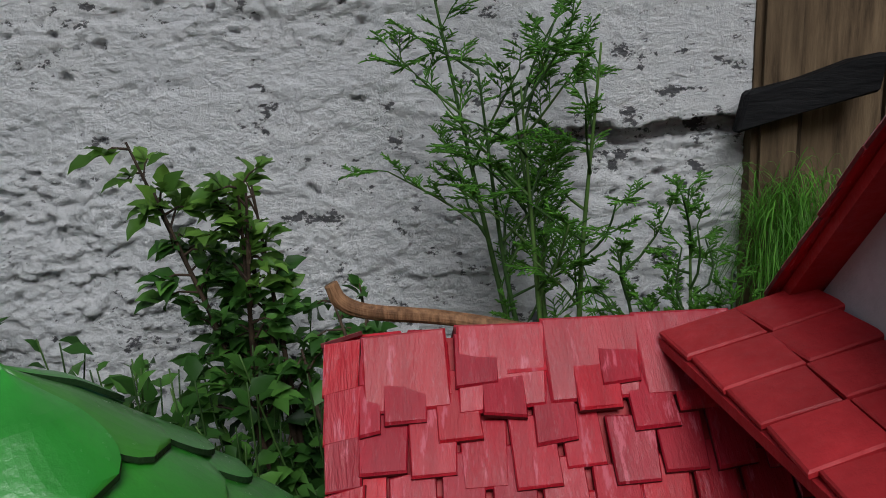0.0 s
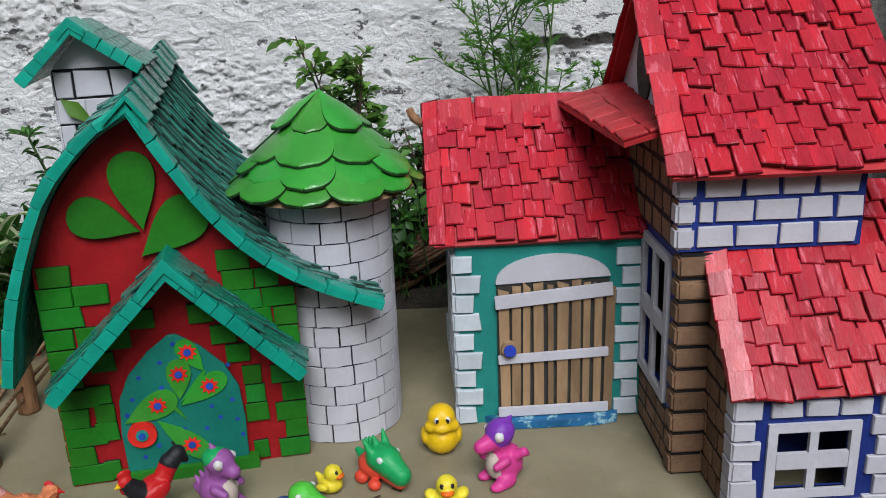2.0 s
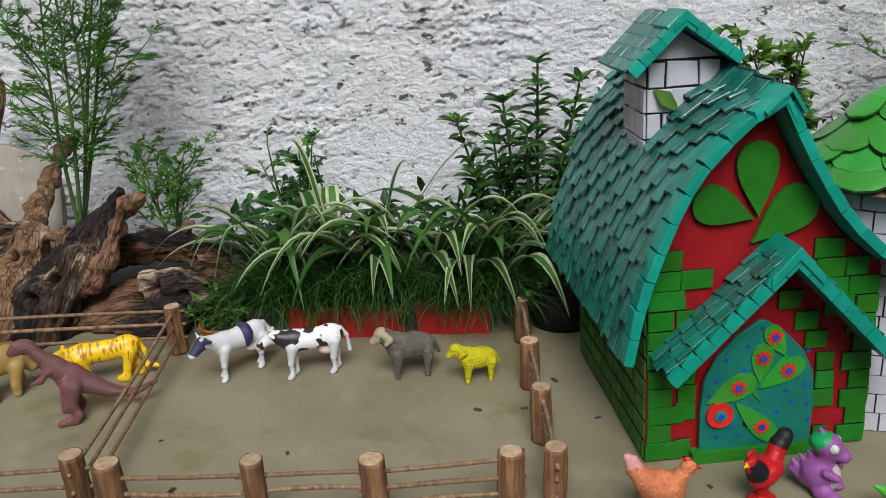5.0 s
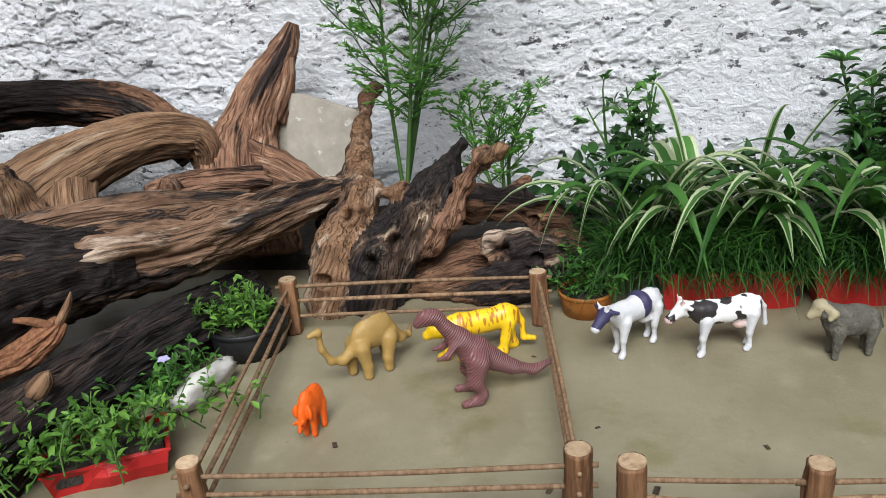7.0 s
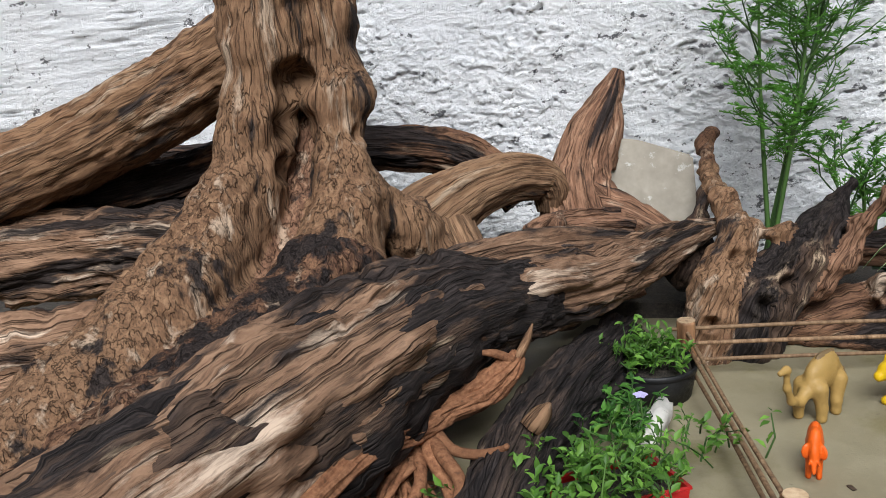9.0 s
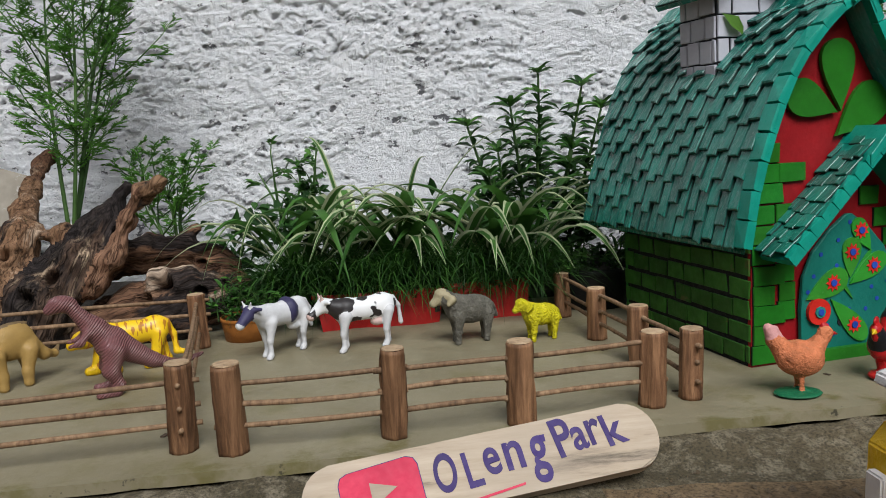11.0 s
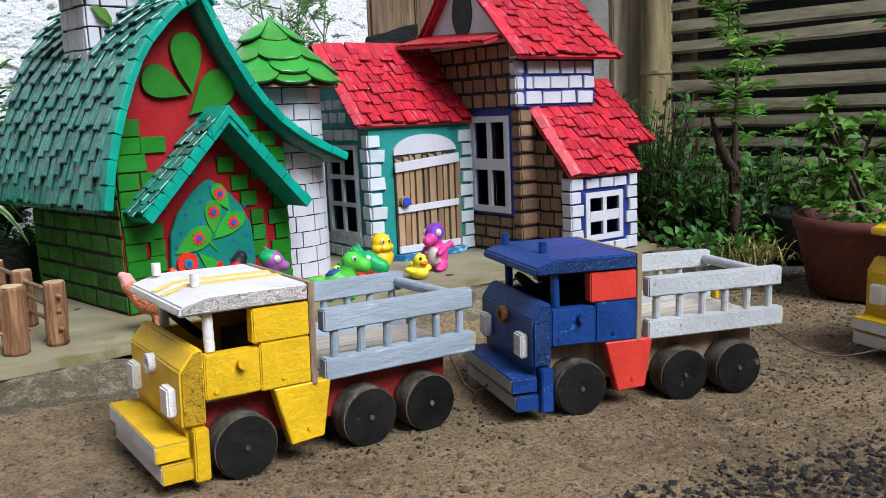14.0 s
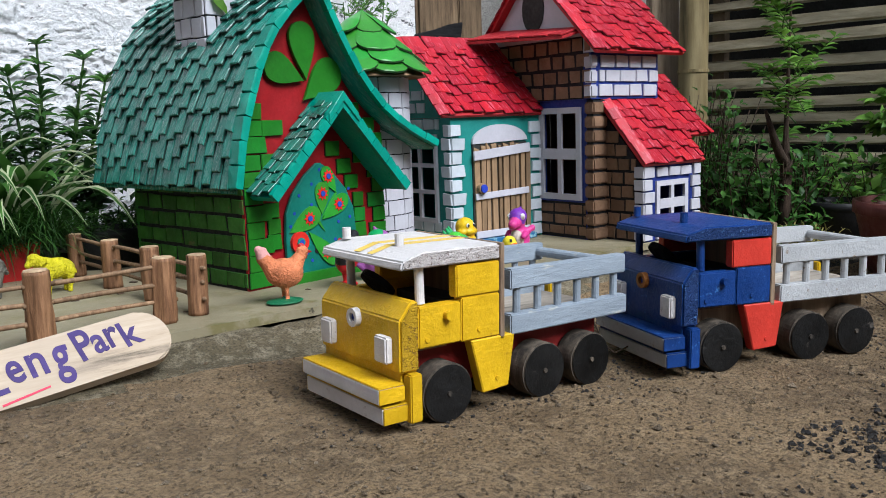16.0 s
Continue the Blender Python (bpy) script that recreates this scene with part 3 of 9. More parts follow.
def shingles(parent, meshes, o, right, down, width, length, cols, rows, thick=0.003, jitter=0.35, name="shingle", r=rng):
    """Courses of overlapping pieces on a flat slope; o: the slope's upper corner."""
    o, right, down = Vector(o), Vector(right).normalized(), Vector(down).normalized()
    up = right.cross(down)
    if up.z < 0:
        up = -up
    pitch, pw = length / rows, width / cols
    for i in range(rows):
        off = 0.5 * pw * (i % 2)
        for k in range(cols + (i % 2)):
            x0 = max(0, k * pw - off)
            x1 = min(width, (k + 1) * pw - off)
            if x1 - x0 < pw * 0.25:
                continue
            w = (x1 - x0) * r.uniform(0.88, 1.03)
            ln = pitch * r.uniform(1.2, 1.2 + 0.9 * jitter)
            end = (i + 1) * pitch + r.uniform(-jitter, jitter) * pitch * 0.5
            end = min(end, length + 0.004)
            ln = min(ln, end + 0.002)
            tilt = radians(r.uniform(7, 15))
            d2 = (down * math.cos(tilt) + up * math.sin(tilt) * 0.62).normalized()
            x2 = (right + down * r.uniform(-0.09, 0.09)).normalized()
            n2 = x2.cross(d2).normalized()
            if n2.z < 0:
                n2 = -n2
            x2 = d2.cross(n2).normalized()
            if x2.dot(right) < 0:
                x2 = -x2
            c = o + right * (x0 + x1) / 2 + down * (end - ln / 2) + up * (0.0048 + r.uniform(0, 0.003))
            lay(name, meshes, parent, frame_at(c, x2, -n2, -d2), w, thick, ln, r)


def bricks(parent, meshes, o, right, width, z0, z1, rows, bw, normal, thick=0.003, gap=0.003, name="brick", skip=None, half=0.5, r=rng):
    """Courses of flat bricks on an upright face."""
    o, right, normal = Vector(o), Vector(right).normalized(), Vector(normal).normalized()
    h = (z1 - z0) / rows
    for i in range(rows):
        x = -bw * half * (i % 2) + r.uniform(-0.1, 0.1) * bw
        while x < width - bw * 0.15:
            w = bw * r.uniform(0.85, 1.15)
            a, b = max(x, 0), min(x + w, width)
            if b - a > bw * 0.22:
                cx, cz = (a + b) / 2, z0 + (i + 0.5) * h
                if not (skip and skip(cx, cz)):
                    c = o + right * cx + Vector((0, 0, cz)) + normal * thick * 0.4
                    lay(name, meshes, parent, frame_at(c, right, -normal, Vector((0, 0, 1))), b - a - gap, thick, h - gap, r)
            x += w


# smooth bodies: round cones and ellipsoids melted together, then meshed on a grid
def prim_dist(p, P):
    if p[0] == "c":
        a, b, ra, rb = np.array(p[1]), np.array(p[2]), p[3], p[4]
        ba = b - a
        h = np.clip(((P - a) @ ba) / max(ba @ ba, 1e-12), 0, 1)
        return np.linalg.norm(P - a - h[..., None] * ba, axis=-1) - (ra + (rb - ra) * h)
    c, rad = np.array(p[1]), np.array(p[2])
    Q = P - c
    if len(p) > 4 and p[4] is not None:
        Q = Q @ np.array(Euler([radians(a) for a in p[4]]).to_matrix())
    k0, k1 = np.linalg.norm(Q / rad, axis=-1), np.linalg.norm(Q / rad ** 2, axis=-1)
    return k0 * (k0 - 1) / np.maximum(k1, 1e-9)


def blob_mesh(name, prims, mats, cell, k=0.006, rough=0.0, flat=None):
    """prims: ("c", a, b, ra, rb, material) or ("e", centre, radii, material, turn). Surface nets over a smooth union."""
    lo, hi = np.full(3, 9.0), np.full(3, -9.0)
    for p in prims:
        if p[0] == "c":
            r = max(p[3], p[4])
            pts = np.array([p[1], p[2]])
        else:
            r, pts = max(p[2]), np.array([p[1]])
        lo, hi = np.minimum(lo, pts.min(0) - r), np.maximum(hi, pts.max(0) + r)
    lo, hi = lo - 3 * cell - k, hi + 3 * cell + k
    dims = np.ceil((hi - lo) / cell).astype(int) + 1
    ax = [lo[i] + cell * np.arange(dims[i]) for i in range(3)]
    P = np.stack(np.meshgrid(*ax, indexing="ij"), -1)
    F, first = None, None
    for p in prims:
        d = prim_dist(p, P)
        if F is None:
            F = d
        else:
            h = np.clip(0.5 + 0.5 * (F - d) / k, 0, 1)
            F = F * (1 - h) + d * h - k * h * (1 - h)
    if rough:
        F = F + rough * np.sin(P[..., 0] * 1150 + 2 * np.sin(P[..., 2] * 300)) * np.sin(P[..., 1] * 1050) * np.sin(P[..., 2] * 1150 + 2 * np.sin(P[..., 0] * 260))
    if flat is not None:
        F = np.maximum(F, flat - P[..., 2])
    S = F < 0
    cs = [(i, j, l) for i in (0, 1) for j in (0, 1) for l in (0, 1)]
    n = dims - 1
    sub = {c: F[c[0]:c[0] + n[0], c[1]:c[1] + n[1], c[2]:c[2] + n[2]] for c in cs}
    cnt = sum((sub[c] < 0).astype(int) for c in cs)
    act = (cnt > 0) & (cnt < 8)
    ids = np.full(n, -1)
    ids[act] = np.arange(act.sum())
    acc, num = np.zeros((act.sum(), 3)), np.zeros(act.sum())
    for a in cs:
        for d in range(3):
            if a[d] == 0:
                b = list(a)
                b[d] = 1
                fa, fb = sub[a][act], sub[tuple(b)][act]
                x = (fa < 0) != (fb < 0)
                t = np.where(x, fa / np.where(x, fa - fb, 1), 0)
                pt = np.tile(np.array(a, float), (len(t), 1))
                pt[:, d] = t
                acc += pt * x[:, None]
                num += x
    V = (np.argwhere(act) + acc / num[:, None]) * cell + lo
    faces = []
    for d in range(3):
        e1, e2 = [i for i in range(3) if i != d]
        s0 = [slice(1, n[i]) for i in range(3)]
        s0[d] = slice(0, n[d])
        s1 = list(s0)
        s1[d] = slice(1, n[d] + 1)
        x = S[tuple(s0)] != S[tuple(s1)]
        idx = np.argwhere(x)
        idx[:, e1] += 1
        idx[:, e2] += 1
        inside = S[tuple(s0)][x]
        def g(o1, o2):
            q = idx.copy()
            q[:, e1] -= o1
            q[:, e2] -= o2
            return ids[q[:, 0], q[:, 1], q[:, 2]]
        quad = np.stack([g(1, 1), g(0, 1), g(0, 0), g(1, 0)], 1)
        flip = inside if d != 1 else ~inside
        quad[~flip] = quad[~flip][:, ::-1]
        faces.append(quad)
    faces = np.concatenate(faces)
    D = np.stack([prim_dist(p, V[faces].mean(1)) for p in prims], -1)
    which = D.argmin(-1)
    mi = np.array([p[5] if p[0] == "c" else p[3] for p in prims])[which]
    return data_mesh(name, V, faces, mats, True, mi)


def figure(name, prims, mats, m, label, category, cell=0.0016, k=0.005, group="", flat=0.0, rough=0.0):
    me = blob_mesh(name, prims, mats, cell, k, rough, flat)
    return tagged(mesh_ob(name, me, m), label, category, group)


def spline(pts, n):
    """Catmull-Rom through rows of numbers."""
    p = np.array(pts, float)
    p = np.vstack([2 * p[0] - p[1], p, 2 * p[-1] - p[-2]])
    out = []
    for s in np.linspace(0, len(p) - 3 - 1e-9, n):
        i, t = int(s), s - int(s)
        a, b, c, d = p[i:i + 4]
        out.append(0.5 * (2 * b + (c - a) * t + (2 * a - 5 * b + 4 * c - d) * t * t + (3 * b - a - 3 * c + d) * t ** 3))
    return np.array(out)


def limb(name, rows, mats, parent=None, label="", seg=20, step=0.01, gnarl=0.0, fine=0.0, seed=0.0, ridge=0.0, kind=""):
    """A tapered, bent, gnarled round limb along rows of x, y, z, radius."""
    rows = np.array(rows, float)
    ln = np.linalg.norm(np.diff(rows[:, :3], axis=0), axis=1).sum()
    n = max(6, int(ln / step))
    S = spline(rows, n)
    verts, faces = [], []
    T = np.gradient(S[:, :3], axis=0)
    up = Vector((0.3, 0.2, 1)).normalized()
    for i in range(n):
        t = Vector(T[i]).normalized()
        x = t.cross(up)
        x = x.normalized() if x.length > 0.1 else t.orthogonal().normalized()
        y = t.cross(x)
        up = -y if y.dot(up) < 0 else y
        y = up
        x = y.cross(t)
        s = ln * i / (n - 1)
        for j in range(seg):
            a = 2 * math.pi * j / seg
            ca, sa = math.cos(a), math.sin(a)
            r = max(S[i, 3], 0.001)
            q = Vector((ca * 1.3 + seed, sa * 1.3, s * 7.0))
            d = gnarl * noise.fractal(q, 1.0, 2.1, 3) if gnarl else 0
            if ridge:
                d += ridge * (abs(noise.noise(Vector((ca * 2.6 + seed * 2, sa * 2.6, s * 4.0)))) - 0.3)
                d -= 0.32 * ridge * max(0, 0.25 - abs(noise.noise(Vector((ca * 6.5 + seed, sa * 6.5, s * 5.0))))) / 0.25
            if ridge > 0.2:
                pl = noise.noise(Vector((ca * 2.4 + seed * 3, sa * 2.4, s * 8.0 + 2 * noise.noise(Vector((ca * 5, sa * 5, s * 15))))))
                d += 0.075 * min(1, max(0, pl * 7 + 0.4)) - 0.04
            if fine:
                d += fine * noise.fractal(Vector((ca * 5 + seed, sa * 5, s * 22)), 0.9, 2.1, 3)
            r *= 1 + d
            verts.append(tuple(Vector(S[i, :3]) + x * (ca * r) + y * (sa * r)))
    for i in range(n - 1):
        for j in range(seg):
            k = (j + 1) % seg
            faces.append((i * seg + j, i * seg + k, (i + 1) * seg + k, (i + 1) * seg + j))
    faces.append(tuple(range(seg))[::-1])
    faces.append(tuple(range((n - 1) * seg, n * seg)))
    me = data_mesh(name, verts, faces, mats, True)
    g = me.attributes.new("grain", "FLOAT_VECTOR", "POINT")
    ra = float(rows[:, 3].mean())
    vec = [(math.cos(2 * math.pi * j / seg) * ra + seed, math.sin(2 * math.pi * j / seg) * ra, 0.17 * ln * i / (n - 1)) for i in range(n) for j in range(seg)]
    g.data.foreach_set("vector", np.array(vec, dtype=np.float32).ravel())
    return mesh_ob(name, me, None, parent, label, kind)


def limbs_joined(name, many, mats, parent=None, label="", seg=6, step=0.02, kind=""):
    """Thin stems, joined into one mesh."""
    V, F, o = [], [], 0
    for rows in many:
        rows = np.array(rows, float)
        ln = np.linalg.norm(np.diff(rows[:, :3], axis=0), axis=1).sum()
        n = max(3, int(ln / step) + 1)
        S = spline(rows, n)
        T = np.gradient(S[:, :3], axis=0)
        for i in range(n):
            t = Vector(T[i]).normalized()
            x = t.orthogonal().normalized()
            y = t.cross(x)
            for j in range(seg):
                a = 2 * math.pi * j / seg
                V.append(tuple(Vector(S[i, :3]) + (x * math.cos(a) + y * math.sin(a)) * max(S[i, 3], 0.0004)))
        for i in range(n - 1):
            for j in range(seg):
                k = (j + 1) % seg
                F.append((o + i * seg + j, o + i * seg + k, o + (i + 1) * seg + k, o + (i + 1) * seg + j))
        F.append(tuple(range(o + (n - 1) * seg, o + n * seg)))
        o += n * seg
    return mesh_ob(name, data_mesh(name, V, F, mats, True), None, parent, label, kind)


LEAF = np.array([(0, 0, 0), (-0.5, 0.45, 0.10), (0, 0.42, 0), (0.5, 0.45, 0.10), (-0.27, 0.80, 0.03), (0, 0.78, -0.07), (0.27, 0.80, 0.03), (0, 1.05, -0.2)])
LEAFF = [(0, 2, 1), (0, 3, 2), (1, 2, 5, 4), (2, 3, 6, 5), (4, 5, 7), (5, 6, 7)]


def leaves(name, specs, mat, parent=None, label="", kind="stuff"):
    """specs: place, way, up, length, width. Folded, drooping leaves in one mesh."""
    V, F = [], []
    for i, (p, way, up, ln, wd) in enumerate(specs):
        y = Vector(way).normalized()
        x = y.cross(Vector(up))
        x = x.normalized() if x.length > 1e-4 else y.orthogonal().normalized()
        z = x.cross(y)
        A = np.array([x * wd, y * ln, z * ln])
        V.append(LEAF @ A + np.array(p))
        F += [tuple(v + 8 * i for v in f) for f in LEAFF]
    return mesh_ob(name, data_mesh(name, np.concatenate(V), F, mat, True), None, parent, label, kind)


def blades(name, specs, mats, parent=None, label="", kind="stuff", segs=7, stripe=False):
    """specs: root, heading (radians), reach, height, width, droop. Arching strap leaves; stripe: pale margins (second material)."""
    V, F, MI = [], [], []
    for root, hd, reach, ht, wd, droop in specs:
        o = len(V)
        dx, dy = math.cos(hd), math.sin(hd)
        for i in range(segs + 1):
            t = i / segs
            px = reach * t
            pz = ht * (1 - (1 - t) ** 2) - droop * t ** 3
            w = wd * (0.55 + 0.9 * t) * (1 - t) ** 0.6 + 0.0004 if t < 1 else 0.0003
            w = wd * min(1, 2.2 * (1 - t) + 0.02) * (0.6 + 0.4 * min(1, 3 * t))
            for s, lift in ((-0.5, 0.22), (-0.27, 0.10), (0.27, 0.10), (0.5, 0.22)) if stripe else ((-0.5, 0.25), (0, 0), (0.5, 0.25)):
                V.append((root[0] + dx * px - dy * s * w, root[1] + dy * px + dx * s * w, root[2] + pz + lift * w))
        c = 4 if stripe else 3
        for i in range(segs):
            for j in range(c - 1):
                a = o + i * c + j
                F.append((a, a + 1, a + c + 1, a + c))
                MI.append(0 if not stripe else (0 if j == 1 else 1))
    return mesh_ob(name, data_mesh(name, V, F, mats, True, MI), None, parent, label, kind)


def ball_dir(r, zmin=-1.0):
    while True:
        v = Vector((r.uniform(-1, 1), r.uniform(-1, 1), r.uniform(zmin, 1)))
        if 0.1 < v.length < 1:
            return v.normalized()


# ---- setting: ground, ledge, walls, fence ----
def ground_z(x, y):
    return -0.036 - 0.027 * min(1.2, max(-1.2, x + 0.4))


def build_ground():
    def axis(lo, hi, step, far):
        mid = list(np.arange(lo, hi + step / 2, step))
        out, d, a, b = [], step, lo, hi
        left, right = [], []
        while b < far:
            d *= 1.5
            a, b = a - d, b + d
            left.append(a)
            right.append(b)
        return left[::-1] + mid + right
    xs, ys = axis(-2.6, 1.3, 0.02, 60), axis(-1.4, 1.1, 0.02, 60)
    V = []
    for x in xs:
        for y in ys:
            near = abs(x) < 4 and abs(y) < 4
            z = ground_z(x, y) + (0.006 * noise.fractal(Vector((x * 6, y * 6, 0)), 1, 2, 4) if near else 0)
            edge = 0.031 + 0.053 * (x + 0.6)
            if near and -2.6 < x < 0.55:
                z = max(z, -0.012 - 0.30 * max(0, edge - y) + 0.010 * noise.fractal(Vector((x * 14, y * 14, 3)), 0.8, 2, 4)) if y > edge - 0.15 else z
                if y > edge + 0.02:
                    z = min(z, -0.02)
            if near and y > 0.70 and -2.6 < x < 0.5:
                z = 0.03 + 0.02 * noise.noise(Vector((x * 5, y * 5, 1)))
            V.append((x, y, z))
    n = len(ys)
    F, MI = [], []
    for i in range(len(xs) - 1):
        for j in range(n - 1):
            F.append((i * n + j, (i + 1) * n + j, (i + 1) * n + j + 1, i * n + j + 1))
            x, y = (xs[i] + xs[i + 1]) / 2, (ys[j] + ys[j + 1]) / 2
            edge = 0.031 + 0.053 * (x + 0.6)
            wob = 0.03 * noise.noise(Vector((x * 9, y * 9, 5)))
            if -2.6 < x < 0.6 and edge - 0.075 + wob < y < 0.68:
                MI.append(1)
            elif -3 < x < 1.4 and y >= 0.6 and y < 2 or (0.43 < x < 1.3 and y > -0.1 + wob and y < 2):
                MI.append(2)
            else:
                MI.append(0)
    tagged(mesh_ob("ground", data_mesh("ground", V, F, [M["dirt"], M["apron"], M["soil"]], True, MI)), "packed brown dirt yard strewn with grit", "ground", kind="structure")


def build_ledge():
    """The smooth cement sheet on which the toy village stands, with a chipped front edge."""
    r = random.Random(3)
    front = []
    for i in range(121):
        x = -2.5 + (0.47 + 2.5) * i / 120
        y = 0.031 + 0.053 * (x + 0.6) + 0.004 * noise.fractal(Vector((x * 16, 0, 2)), 0.8, 2, 4)
        if abs(x - 0.175) < 0.028:
            y += 0.013 * (1 - abs(x - 0.175) / 0.028)
        front.append((x, y))
    pts = front + [(0.47, 0.69), (-2.5, 0.69)]
    bm = bmesh.new()
    prism(bm, pts, -0.011, 0.0, axis="z")
    ob = part("pavement", bm, M["cement"], None)
    tagged(ob, "smooth grey-brown cement ledge with a chipped edge", "ledge", kind="structure")


def build_wall():
    xs, zs = np.concatenate([np.arange(-3.4, -2.4, 0.03), np.arange(-2.4, 0.424, 0.0028)]), np.concatenate([np.arange(-0.06, 0.70, 0.0028), np.arange(0.71, 1.9, 0.06)])
    V, n = [], len(zs)
    for x in xs:
        for z in zs:
            wx, wz = x + 0.012 * noise.noise(Vector((x * 20, z * 20, 7))), z * 1.15 + 0.012 * noise.noise(Vector((x * 20, z * 20, 17)))
            rough = 0.30 + 0.62 * max(0, min(1, 0.5 + 1.2 * noise.noise(Vector((x * 4, z * 6, 1.7)))))
            d = 0.004 * noise.noise(Vector((x * 6, z * 8, 0.3)))
            # knobbly thrown-on render: round lumps with creases between them
            d += rough * (0.0060 * abs(noise.noise(Vector((wx * 30, wz * 38, 2.0)))) + 0.0070 * abs(noise.noise(Vector((wx * 80, wz * 96, 5.0)))) + 0.0036 * noise.noise(Vector((wx * 165, wz * 185, 8.0))))
            lip_noise = noise.fractal(Vector((wx * 13, wz * 27, 4)), 0.8, 2.1, 3)
            d += rough * 0.0055 * min(1, max(0, (lip_noise - 0.05) * 10))
            pit = noise.noise(Vector((wx * 44, wz * 52, 14))) + 0.22 * noise.noise(Vector((wx * 150, wz * 160, 31)))
            d -= 0.010 * min(1, max(0, (pit - 0.66 + 0.2 * rough) * 9))
            d -= rough * 0.0035 * min(1, max(0, (noise.noise(Vector((wx * 78, wz * 100, 24))) - 0.34) * 6))
            # a slipped lip of older render, and the smoother beam over it near the wall's end
            lip = 0.41 + 0.035 * (x - 0.05)
            lip += 0.012 * noise.noise(Vector((x * 22, 3, 0))) + 0.004 * noise.noise(Vector((x * 80, 9, 0)))
            if x > 0.10:
                k = min(1, (x - 0.10) / 0.07)
                if z > lip:
                    d = d * (1 - 0.75 * k) + 0.018 * k
                elif z > lip - 0.02:
                    d -= 0.02 * k
            y = 0.955 + 0.035 * max(-1.2, min(0.2, -x * 0.35)) * -1 - d
            V.append((x, y, z))
    F = [(i * n + j, (i + 1) * n + j, (i + 1) * n + j + 1, i * n + j + 1) for i in range(len(xs) - 1) for j in range(n - 1)]
    o = len(V)
    V += [(-3.4, 1.15, -0.06), (0.422, 1.15, -0.06), (0.422, 1.15, 1.9), (-3.4, 1.15, 1.9)]
    a, b, c, d = 0, (len(xs) - 1) * n, len(xs) * n - 1, n - 1
    F += [(o, o + 1, o + 2, o + 3), (a, b, o + 1, o), (d, c, o + 2, o + 3)]
    F += [tuple([o + 1, o + 2] + [len(xs) * n - 1 - j for j in range(n)])]
    F += [tuple([o, o + 3] + [n - 1 - j for j in range(n)])]
    tagged(mesh_ob("wall_back", data_mesh("wall_back", V, F, M["stucco"], True)), "white painted rough stucco wall with flaked dark spots", "wall", kind="structure")


